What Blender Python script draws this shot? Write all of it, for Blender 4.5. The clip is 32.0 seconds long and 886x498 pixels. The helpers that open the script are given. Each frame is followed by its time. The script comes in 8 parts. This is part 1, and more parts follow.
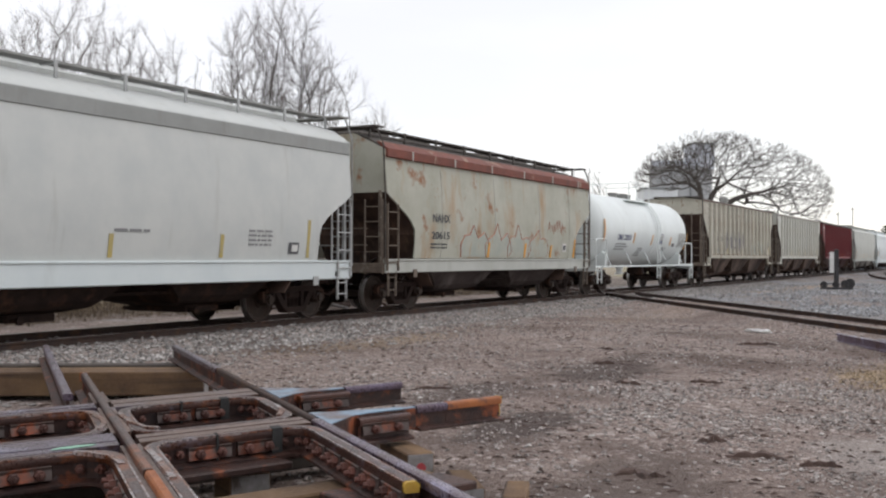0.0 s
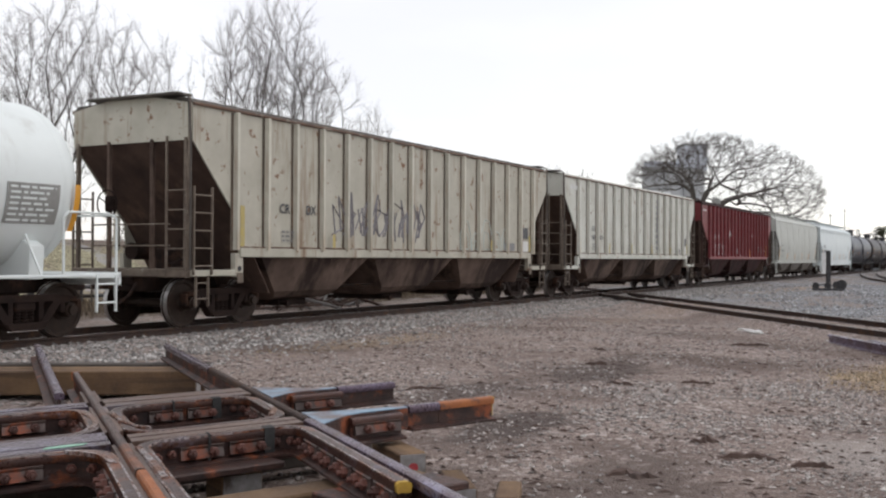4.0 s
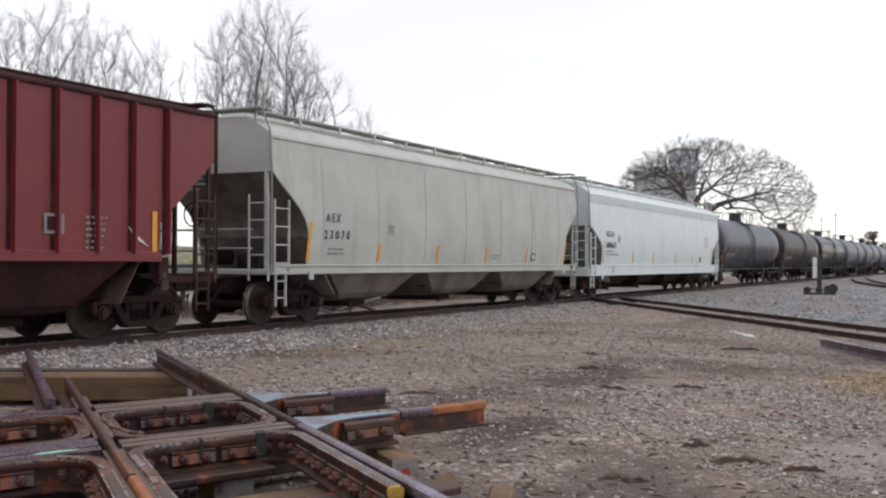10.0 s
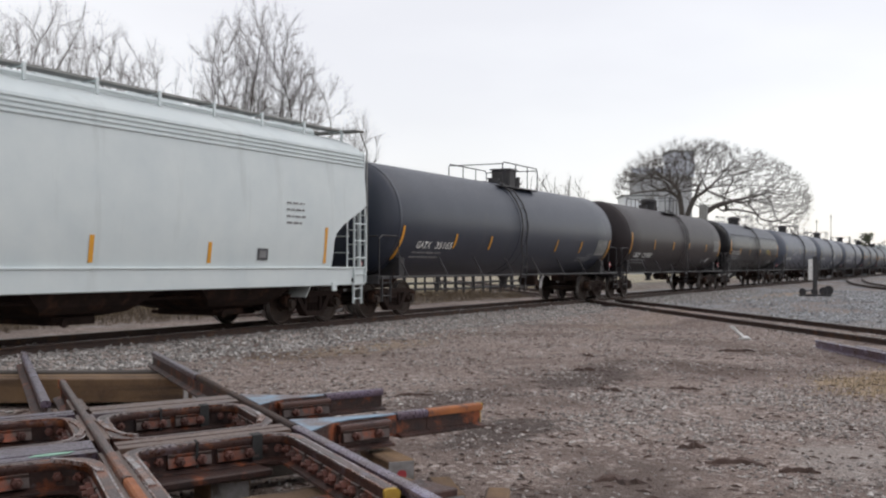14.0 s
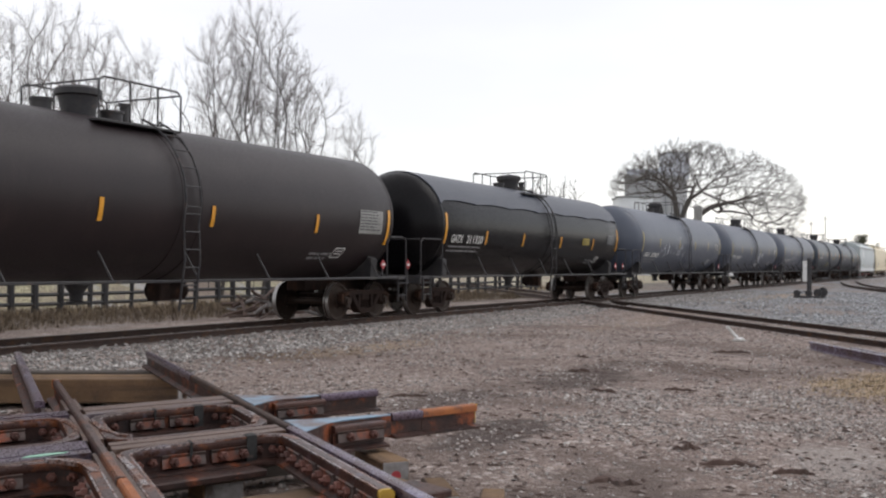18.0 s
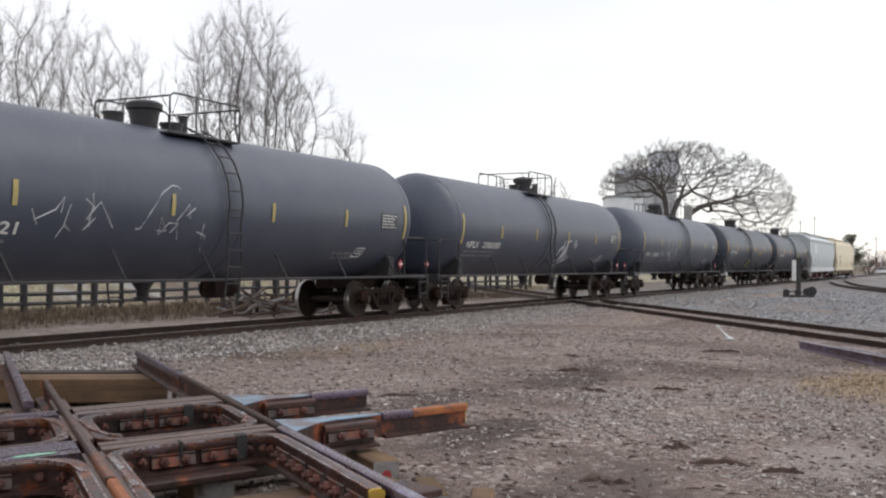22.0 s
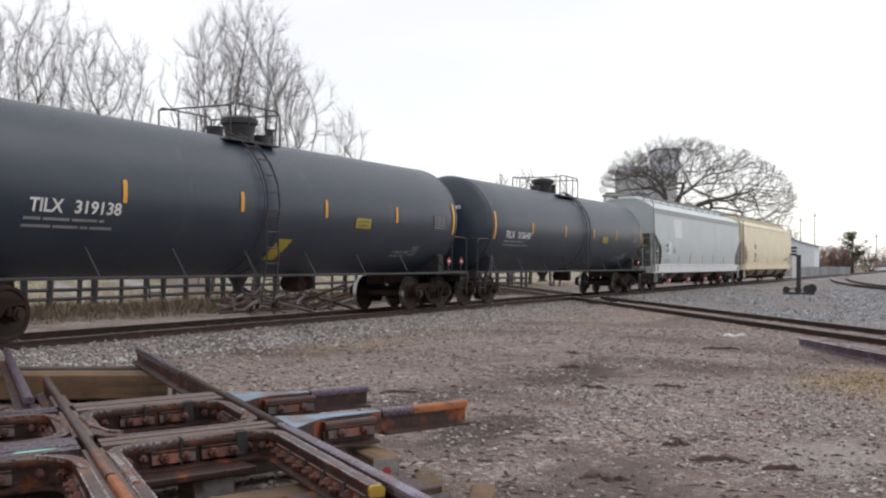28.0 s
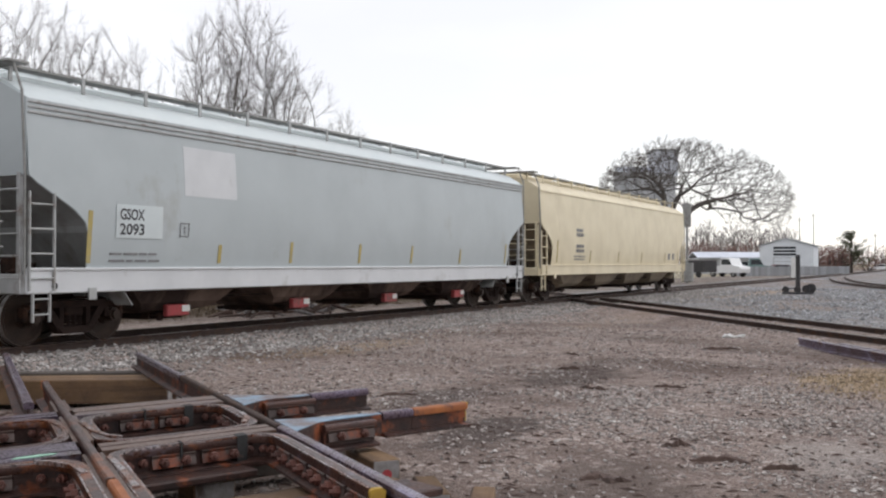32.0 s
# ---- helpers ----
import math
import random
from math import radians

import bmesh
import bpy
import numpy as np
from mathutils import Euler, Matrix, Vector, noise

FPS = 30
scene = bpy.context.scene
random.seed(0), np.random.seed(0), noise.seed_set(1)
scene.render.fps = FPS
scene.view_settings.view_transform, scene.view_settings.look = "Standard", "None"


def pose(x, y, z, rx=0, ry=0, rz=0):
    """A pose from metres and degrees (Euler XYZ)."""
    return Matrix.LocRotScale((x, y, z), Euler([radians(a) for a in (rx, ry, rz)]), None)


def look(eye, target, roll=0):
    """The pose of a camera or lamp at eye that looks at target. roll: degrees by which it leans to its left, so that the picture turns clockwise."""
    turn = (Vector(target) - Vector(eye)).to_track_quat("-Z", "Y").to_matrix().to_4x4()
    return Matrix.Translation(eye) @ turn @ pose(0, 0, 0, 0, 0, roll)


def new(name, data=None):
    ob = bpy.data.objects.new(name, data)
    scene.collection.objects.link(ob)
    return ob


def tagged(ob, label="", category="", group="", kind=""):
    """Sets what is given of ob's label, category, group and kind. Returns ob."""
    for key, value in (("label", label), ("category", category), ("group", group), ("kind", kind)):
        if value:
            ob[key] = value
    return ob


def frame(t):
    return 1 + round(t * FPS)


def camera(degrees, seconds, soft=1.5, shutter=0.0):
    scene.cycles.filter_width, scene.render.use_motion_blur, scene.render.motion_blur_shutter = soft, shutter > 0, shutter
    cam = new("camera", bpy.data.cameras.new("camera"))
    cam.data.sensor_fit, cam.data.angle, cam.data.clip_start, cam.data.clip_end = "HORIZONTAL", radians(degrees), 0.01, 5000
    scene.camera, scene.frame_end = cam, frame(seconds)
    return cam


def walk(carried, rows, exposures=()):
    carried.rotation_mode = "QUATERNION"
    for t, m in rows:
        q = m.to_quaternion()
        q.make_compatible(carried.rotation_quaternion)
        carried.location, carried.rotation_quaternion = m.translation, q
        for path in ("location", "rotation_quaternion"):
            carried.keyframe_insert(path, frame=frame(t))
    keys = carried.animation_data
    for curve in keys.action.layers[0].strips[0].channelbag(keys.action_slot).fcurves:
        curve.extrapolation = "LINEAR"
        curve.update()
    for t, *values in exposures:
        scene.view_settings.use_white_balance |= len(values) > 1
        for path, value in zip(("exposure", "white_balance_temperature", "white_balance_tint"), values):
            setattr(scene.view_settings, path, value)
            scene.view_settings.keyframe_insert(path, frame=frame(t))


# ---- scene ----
# ---- camera: held by hand at one spot beside the line; the rail tops are z = 0, the line runs along +x at y = 14.6 ----
EYE = (0.0, 0.0, 1.35)
cam = camera(45.93, 32.0, soft=2.2)
TURNS = [
    (0, 90.475, -0.113, -61.584), (0.5, 90.474, -0.116, -61.628), (1, 90.406, 0.059, -61.716), (1.5, 90.323, 0.101, -61.815), (2, 90.288, 0.062, -61.914),
    (2.5, 90.277, 0.111, -61.935), (3, 90.287, -0.015, -61.896), (3.5, 90.397, -0.214, -61.919), (5.5, 90.761, -0.214, -62.032), (6, 90.767, -0.033, -62.083),
    (6.5, 90.750, 0.091, -62.136), (7, 90.687, -0.082, -62.216), (7.5, 90.678, -0.218, -62.281), (8, 90.664, -0.389, -62.295), (8.5, 90.677, -0.490, -62.323),
    (9, 90.705, -0.390, -62.330), (9.5, 90.735, -0.232, -62.396), (10, 90.735, -0.232, -62.405), (10.5, 90.770, -0.078, -62.400), (11, 90.822, -0.074, -62.384),
    (11.5, 90.885, -0.243, -62.423), (12, 90.916, -0.266, -62.492), (12.5, 90.907, -0.220, -62.509), (13, 90.911, -0.264, -62.546), (13.5, 90.886, -0.194, -62.566),
    (14, 90.839, -0.202, -62.621), (14.5, 90.809, -0.408, -62.647), (16.5, 90.927, -0.204, -62.695), (17, 90.901, -0.213, -62.725), (17.5, 90.905, -0.256, -62.802),
    (18, 90.888, -0.328, -62.897), (18.5, 90.852, -0.320, -63.003), (19, 90.862, -0.308, -63.093), (19.5, 90.857, -0.293, -63.139), (20, 90.845, -0.462, -63.179),
    (20.5, 90.883, -0.340, -63.226), (21, 90.898, -0.391, -63.328), (21.5, 90.924, -0.376, -63.399), (22, 90.857, -0.315, -63.424), (22.5, 90.821, -0.114, -63.442),
    (23, 90.810, -0.227, -63.465), (23.5, 90.821, -0.235, -63.424), (24, 90.821, -0.315, -63.363), (24.5, 90.862, -0.427, -63.311), (25, 90.857, -0.365, -63.270),
    (25.5, 90.852, -0.296, -63.259), (27.5, 90.686, -0.224, -63.355), (28, 90.685, -0.388, -63.415), (28.5, 90.654, -0.446, -63.457), (29, 90.648, -0.495, -63.530),
    (29.5, 90.665, -0.296, -63.567), (30, 90.665, -0.296, -63.567), (30.5, 90.673, -0.348, -63.529), (31, 90.722, -0.222, -63.510), (31.5, 90.768, -0.103, -63.483),
    (32, 90.805, -0.000, -63.460),
]
walk(cam, [(t, pose(*EYE, rx, ry, rz)) for t, rx, ry, rz in TURNS], exposures=[(0, 0.0), (12.2, 0.0), (12.9, -0.15), (14.5, -0.15), (16, -0.02), (32, 0.0)])

# ---- overcast sky and a weak, wide sun ----
world = bpy.data.worlds.new("overcast_sky")
scene.world = world
world.use_nodes = True
wn, wl = world.node_tree.nodes, world.node_tree.links
bg = wn["Background"]
sky = wn.new("ShaderNodeTexSky")
sky.sky_type, sky.sun_disc = "NISHITA", False
sky.sun_elevation, sky.sun_rotation = radians(50), radians(137)
wt = wn.new("ShaderNodeTexCoord")
wmap = wn.new("ShaderNodeMapping")
wmap.inputs["Scale"].default_value = (1.0, 1.0, 3.2)
wl.new(wt.outputs["Generated"], wmap.inputs["Vector"])
wno = wn.new("ShaderNodeTexNoise")
wno.inputs["Scale"].default_value, wno.inputs["Detail"].default_value = 1.6, 5
wno.inputs["Roughness"].default_value = 0.5
wl.new(wmap.outputs["Vector"], wno.inputs["Vector"])
wr = wn.new("ShaderNodeValToRGB")
wr.color_ramp.elements[0].position, wr.color_ramp.elements[0].color = 0.34, (0.888, 0.858, 0.862, 1)
wr.color_ramp.elements[1].position, wr.color_ramp.elements[1].color = 0.60, (1.015, 0.985, 0.975, 1)
wl.new(wno.outputs["Fac"], wr.inputs["Fac"])
wm = wn.new("ShaderNodeMix")
wm.data_type = "RGBA"
wm.inputs["Factor"].default_value = 0.04
wl.new(wr.outputs["Color"], wm.inputs["A"])
wl.new(sky.outputs["Color"], wm.inputs["B"])
wl.new(wm.outputs["Result"], bg.inputs["Color"])
bg.inputs["Strength"].default_value = 1.0

sun = new("sun", bpy.data.lights.new("sun", "SUN"))
sun.data.energy, sun.data.angle, sun.data.color = 0.52, radians(40), (1.0, 0.97, 0.93)
sun.matrix_world = look((34, -36, 60), (0, 0, 0))

# ---- materials ----
def node(nt, kind, **values):
    n = nt.nodes.new(kind)
    for key, value in values.items():
        n.inputs[key.replace("_", " ")].default_value = value
    return n


def ramp(nt, source, lo, hi, a=0.0, b=1.0):
    n = nt.nodes.new("ShaderNodeMapRange")
    n.inputs["From Min"].default_value, n.inputs["From Max"].default_value = lo, hi
    n.inputs["To Min"].default_value, n.inputs["To Max"].default_value = a, b
    nt.links.new(source, n.inputs["Value"])
    return n.outputs["Result"]


def blend(nt, fac, a, b, how="MIX"):
    n = nt.nodes.new("ShaderNodeMix")
    n.data_type, n.blend_type = "RGBA", how
    for key, value in (("Factor", fac), ("A", a), ("B", b)):
        if isinstance(value, (int, float)):
            n.inputs[key].default_value = value
        elif isinstance(value, tuple):
            n.inputs[key].default_value = (*value[:3], 1)
        else:
            nt.links.new(value, n.inputs[key])
    return n.outputs["Result"]


def grain(nt, coord, scale, stretch=(1, 1, 1), detail=4, rough=0.6, shift=0.0):
    m = nt.nodes.new("ShaderNodeMapping")
    m.inputs["Scale"].default_value = stretch
    m.inputs["Location"].default_value = (shift, shift * 1.7, shift * 0.6)
    nt.links.new(coord, m.inputs["Vector"])
    n = node(nt, "ShaderNodeTexNoise", Scale=scale, Detail=detail, Roughness=rough)
    nt.links.new(m.outputs["Vector"], n.inputs["Vector"])
    return n.outputs["Fac"]


def node_color(nt, coord, scale):
    n = node(nt, "ShaderNodeTexNoise", Scale=scale, Detail=2.0)
    nt.links.new(coord, n.inputs["Vector"])
    return n.outputs["Color"]


TRACK_MID = 14.6


def mat(name, base, other=None, scale=3.0, amount=(0.35, 0.7), wear=None, wear_scale=1.2, wear_at=(0.55, 0.75), wear_stretch=(1, 1, 1), spots=None,
        spot_scale=30.0, spot_at=(0.62, 0.7), rough=0.6, metal=0.0, bump=0.15, bump_scale=40.0, vary=0.0, spec=0.5):
    """A worn surface: two tones, a wear colour with its own stretch, fine spots, and relief."""
    m = bpy.data.materials.new(name)
    m.use_nodes = True
    nt = m.node_tree
    bsdf = nt.nodes["Principled BSDF"]
    co = nt.nodes.new("ShaderNodeTexCoord").outputs["Object"]
    info = nt.nodes.new("ShaderNodeObjectInfo")
    if other is None:
        other = tuple(c * 0.82 for c in base)
    col = blend(nt, ramp(nt, grain(nt, co, scale), *amount), base, other)
    if wear is not None:
        col = blend(nt, ramp(nt, grain(nt, co, wear_scale, wear_stretch, 5, 0.65, 3.1), *wear_at), col, wear)
    if spots is not None:
        col = blend(nt, ramp(nt, grain(nt, co, spot_scale, (1, 1, 1), 3, 0.7, 7.7), *spot_at), col, spots)
    if vary:
        k = ramp(nt, info.outputs["Random"], 0, 1, 1 - vary, 1 + vary)
        hsv = nt.nodes.new("ShaderNodeHueSaturation")
        nt.links.new(k, hsv.inputs["Value"])
        nt.links.new(col, hsv.inputs["Color"])
        col = hsv.outputs["Color"]
    nt.links.new(col, bsdf.inputs["Base Color"])
    fine = grain(nt, co, bump_scale, (1, 1, 1), 4, 0.65, 1.3)
    nt.links.new(ramp(nt, fine, 0.3, 0.7, max(0.05, rough - 0.12), min(1, rough + 0.12)), bsdf.inputs["Roughness"])
    bsdf.inputs["Metallic"].default_value = metal
    bsdf.inputs["Specular IOR Level"].default_value = spec
    if bump:
        b = node(nt, "ShaderNodeBump", Strength=bump, Distance=0.02)
        nt.links.new(fine, b.inputs["Height"])
        nt.links.new(b.outputs["Normal"], bsdf.inputs["Normal"])
    return m


STREAK = (1.0, 1.0, 0.12)
white_paint = mat("white_paint", (0.546, 0.5616, 0.5419), (0.4836, 0.507, 0.4968), 1.5, wear=(0.3276, 0.3276, 0.2936), wear_scale=1.6, wear_stretch=STREAK, wear_at=(0.56, 0.85), rough=0.5, bump=0.04)
bright_paint = mat("bright_paint", (0.618, 0.6714, 0.675), (0.5561, 0.6148, 0.6279), 1.2, wear=(0.4016, 0.4368, 0.4317), wear_scale=1.4, wear_stretch=STREAK, wear_at=(0.58, 0.9), rough=0.45, bump=0.03)
pale_paint = mat("pale_paint", (0.4578, 0.4704, 0.4366), (0.3846, 0.3951, 0.3607), 1.1, wear=(0.2747, 0.2728, 0.2373), wear_scale=1.5, wear_stretch=STREAK, wear_at=(0.55, 0.85), rough=0.55, bump=0.05)
grey_paint = mat("grey_paint", (0.458, 0.502, 0.515), (0.408, 0.449, 0.460), 0.6, wear=(0.33, 0.33, 0.305), wear_scale=0.9, wear_stretch=(1, 1, 0.7), wear_at=(0.60, 0.82), rough=0.5, bump=0.04)
cream_paint = mat("cream_paint", (0.72, 0.64, 0.46), (0.64, 0.56, 0.39), 1.2, wear=(0.42, 0.34, 0.22), wear_scale=1.5, wear_stretch=STREAK, wear_at=(0.6, 0.9), rough=0.5, bump=0.04)
rusty_paint = mat("rusty_paint", (0.44, 0.44, 0.375), (0.33, 0.33, 0.265), 1.0, wear=(0.36, 0.22, 0.105), wear_scale=1.1, wear_stretch=(1, 1, 0.26), wear_at=(0.53, 0.74), spots=(0.26, 0.115, 0.05), spot_scale=1.6, spot_at=(0.59, 0.72), rough=0.65, bump=0.08)
ribbed_paint = mat("ribbed_paint", (0.4788, 0.4582, 0.3869), (0.3808, 0.3611, 0.2968), 1.3, wear=(0.2176, 0.1455, 0.0901), wear_scale=2.2, wear_stretch=(1, 1, 0.10), wear_at=(0.54, 0.70), spots=(0.185, 0.09163, 0.0477), spot_scale=4, spot_at=(0.61, 0.68), rough=0.62, bump=0.08)
white_ribbed_paint = mat("white_ribbed_paint", (0.5936, 0.5992, 0.5432), (0.4928, 0.4928, 0.4368), 1.2, wear=(0.28, 0.2016, 0.1288), wear_scale=2.2, wear_stretch=(1, 1, 0.10), wear_at=(0.56, 0.72), spots=(0.2016, 0.0952, 0.0504), spot_scale=4, spot_at=(0.63, 0.69), rough=0.6, bump=0.08)
chord_rust = mat("chord_rust", (0.15, 0.085, 0.055), (0.085, 0.055, 0.042), 2.5, wear=(0.38, 0.36, 0.31), wear_scale=1.8, wear_at=(0.55, 0.68), rough=0.75, bump=0.12)
red_paint = mat("red_paint", (0.180, 0.0215, 0.027), (0.145, 0.018, 0.023), 1.0, wear=(0.12, 0.035, 0.03), wear_scale=1.6, wear_stretch=STREAK, wear_at=(0.55, 0.8), rough=0.5, bump=0.05)
oxide_paint = mat("oxide_paint", (0.20, 0.054, 0.034), (0.115, 0.038, 0.027), 2.0, wear=(0.36, 0.29, 0.22), wear_scale=1.6, wear_at=(0.57, 0.70), rough=0.7, bump=0.1)
tank_white = mat("tank_white", (0.74, 0.785, 0.775), (0.67, 0.711, 0.70), 0.8, wear=(0.45, 0.441, 0.405), wear_scale=1.2, wear_stretch=(1, 1, 0.3), wear_at=(0.62, 0.9), rough=0.45, bump=0.03)
tank_slate = mat("tank_slate", (0.0235, 0.0298, 0.0465), (0.032, 0.0385, 0.057), 0.9, wear=(0.0625, 0.06272, 0.0675), wear_scale=1.2, wear_stretch=(1, 1, 0.35), wear_at=(0.58, 0.85), rough=0.42, bump=0.04, spec=0.52)
tank_brown = mat("tank_brown", (0.0138, 0.0086, 0.0098), (0.0198, 0.0126, 0.0138), 0.9, wear=(0.034, 0.0215, 0.0215), wear_scale=1.2, wear_stretch=(1, 1, 0.35), wear_at=(0.58, 0.85), rough=0.46, bump=0.04, spec=0.36)
tank_black = mat("tank_black", (0.0040, 0.0036, 0.0046), (0.006, 0.0055, 0.0065), 0.9, wear=(0.013, 0.012, 0.012), wear_scale=1.2, wear_stretch=(1, 1, 0.35), wear_at=(0.62, 0.9), rough=0.30, bump=0.03, spec=0.14)
tank_grey = mat("tank_grey", (0.0465, 0.0580, 0.0875), (0.0630, 0.0745, 0.104), 0.9, wear=(0.1037, 0.1055, 0.1166), wear_scale=1.2, wear_stretch=(1, 1, 0.35), wear_at=(0.58, 0.85), spots=(0.047, 0.04277, 0.04754), spot_scale=5, spot_at=(0.68, 0.8), rough=0.44, bump=0.04, spec=0.70)
tank_blue = mat("tank_blue", (0.0175, 0.0275, 0.0440), (0.0255, 0.0360, 0.0520), 0.9, wear=(0.05647, 0.06477, 0.07618), wear_scale=1.2, wear_stretch=(1, 1, 0.35), wear_at=(0.58, 0.85), rough=0.42, bump=0.04, spec=0.54)
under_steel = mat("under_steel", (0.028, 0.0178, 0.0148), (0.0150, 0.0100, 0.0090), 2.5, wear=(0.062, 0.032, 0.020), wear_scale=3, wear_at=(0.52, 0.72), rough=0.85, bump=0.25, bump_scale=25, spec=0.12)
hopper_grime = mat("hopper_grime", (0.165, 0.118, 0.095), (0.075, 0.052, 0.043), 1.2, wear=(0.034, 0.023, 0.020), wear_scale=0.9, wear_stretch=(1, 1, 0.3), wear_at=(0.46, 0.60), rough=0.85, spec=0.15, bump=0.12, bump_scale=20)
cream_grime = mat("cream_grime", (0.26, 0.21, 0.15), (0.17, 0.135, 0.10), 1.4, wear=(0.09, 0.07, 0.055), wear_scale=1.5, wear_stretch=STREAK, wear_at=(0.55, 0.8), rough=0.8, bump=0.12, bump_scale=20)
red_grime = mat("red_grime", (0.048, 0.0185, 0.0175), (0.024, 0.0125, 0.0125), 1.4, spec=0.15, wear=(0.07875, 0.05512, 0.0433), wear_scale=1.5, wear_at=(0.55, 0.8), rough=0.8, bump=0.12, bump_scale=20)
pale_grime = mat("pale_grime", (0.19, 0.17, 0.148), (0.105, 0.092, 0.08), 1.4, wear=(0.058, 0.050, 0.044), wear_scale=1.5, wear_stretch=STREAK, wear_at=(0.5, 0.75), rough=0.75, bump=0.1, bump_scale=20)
wheel_steel = mat("wheel_steel", (0.02535, 0.01747, 0.01432), (0.0431, 0.02709, 0.02022), 5, wear=(0.07605, 0.04368, 0.02949), wear_scale=4, wear_at=(0.6, 0.8), rough=0.55, metal=0.15, bump=0.1, spec=0.2)
tread_steel = mat("tread_steel", (0.42, 0.41, 0.40), (0.30, 0.29, 0.28), 6, rough=0.35, metal=0.9, bump=0.03)
galvanised = mat("galvanised", (0.30, 0.30, 0.29), (0.20, 0.20, 0.19), 6, wear=(0.13, 0.11, 0.09), wear_scale=2, rough=0.6, metal=0.2, bump=0.08)
dark_board = mat("dark_board", (0.085, 0.075, 0.065), (0.05, 0.042, 0.038), 3, wear=(0.16, 0.13, 0.10), wear_scale=3, rough=0.8, bump=0.15)
stripe_orange = mat("stripe_orange", (0.72, 0.34, 0.03), (0.62, 0.28, 0.025), 6, wear=(0.40, 0.24, 0.09), wear_scale=5, wear_at=(0.6, 0.8), rough=0.4, bump=0.02)
stripe_faded = mat("stripe_faded", (0.46, 0.36, 0.11), (0.40, 0.33, 0.14), 6, wear=(0.33, 0.30, 0.20), wear_scale=5, wear_at=(0.5, 0.75), rough=0.5, bump=0.02)
letter_white = mat("letter_white", (0.66, 0.66, 0.64), (0.55, 0.55, 0.53), 4, rough=0.6, bump=0.0)
letter_grey = mat("letter_grey", (0.24, 0.24, 0.245), (0.18, 0.18, 0.185), 4, rough=0.6, bump=0.0)
letter_dark = mat("letter_dark", (0.055, 0.058, 0.065), (0.09, 0.09, 0.095), 4, rough=0.6, bump=0.0)
sign_yellow = mat("sign_yellow", (0.38, 0.29, 0.025), (0.31, 0.235, 0.025), 4, rough=0.5, bump=0.0)
sign_red = mat("sign_red", (0.36, 0.035, 0.04), (0.28, 0.03, 0.04), 4, rough=0.5, bump=0.0)
sign_blue = mat("sign_blue", (0.06, 0.07, 0.17), (0.05, 0.06, 0.14), 4, rough=0.5, bump=0.0)
cap_red = mat("cap_red", (0.36, 0.045, 0.05), (0.24, 0.04, 0.04), 5, wear=(0.10, 0.07, 0.06), wear_scale=4, wear_at=(0.5, 0.7), rough=0.6, bump=0.05)
primer_patch = mat("primer_patch", (0.63, 0.645, 0.66), (0.56, 0.575, 0.59), 1.2, wear=(0.40, 0.40, 0.38), wear_scale=1.3, wear_at=(0.58, 0.75), rough=0.5, bump=0.02)
spray_paint = mat("spray_paint", (0.55, 0.56, 0.58), (0.44, 0.45, 0.48), 3, rough=0.7, bump=0.0)
spray_dark = mat("spray_dark", (0.19, 0.18, 0.20), (0.26, 0.25, 0.26), 3, rough=0.7, bump=0.0)
plate_grey = mat("plate_grey", (0.30, 0.30, 0.285), (0.22, 0.22, 0.21), 5, rough=0.6, bump=0.0)
spray_pale = mat("spray_pale", (0.52, 0.60, 0.58), (0.46, 0.50, 0.46), 4, rough=0.7, bump=0.0)
# rib paints paler than the walls: light on the ribs put into colour
rib_beige_lit = mat("rib_beige_lit", (0.5944, 0.577, 0.498), (0.4755, 0.4593, 0.3821), 2, wear=(0.309, 0.1885, 0.1042), wear_scale=2.5, wear_stretch=STREAK, wear_at=(0.55, 0.72), rough=0.62, bump=0.08, vary=0.12)
rib_white_lit = mat("rib_white_lit", (0.6542, 0.6542, 0.5958), (0.5373, 0.5373, 0.4789), 2, wear=(0.3505, 0.222, 0.1285), wear_scale=2.5, wear_stretch=STREAK, wear_at=(0.58, 0.74), rough=0.62, bump=0.08, vary=0.1)
trim_grey = mat("trim_grey", (0.42, 0.43, 0.43), (0.33, 0.335, 0.33), 3, wear=(0.19, 0.155, 0.125), wear_scale=3, wear_at=(0.54, 0.72), rough=0.55, bump=0.05)
# dark strip colour: shade beside the ribs, plus rust runs
rib_shade_rust = mat("rib_shade_rust", (0.13, 0.105, 0.080), (0.085, 0.060, 0.042), 3, wear=(0.20, 0.095, 0.045), wear_scale=2.5, wear_stretch=STREAK, wear_at=(0.5, 0.66), rough=0.75, bump=0.05, vary=0.3)
slope_grey = mat("slope_grey", (0.30, 0.31, 0.31), (0.22, 0.225, 0.22), 1.4, wear=(0.14, 0.12, 0.10), wear_scale=1.5, wear_stretch=STREAK, wear_at=(0.5, 0.75), rough=0.7, bump=0.05)
# near-black for the shade under the bays, paler patches for lit panels
bay_shade = mat("bay_shade", (0.058, 0.046, 0.043), (0.030, 0.022, 0.021), 1.2, wear=(0.10, 0.085, 0.08), wear_scale=0.8, wear_stretch=(1, 1, 0.4), wear_at=(0.55, 0.68), rough=0.85, bump=0.12, bump_scale=20, spec=0.15)
weld_dirt = mat("weld_dirt", (0.30, 0.295, 0.265), (0.22, 0.21, 0.18), 2, wear=(0.40, 0.40, 0.37), wear_scale=2.0, wear_stretch=STREAK, wear_at=(0.45, 0.6), rough=0.7, bump=0.0)
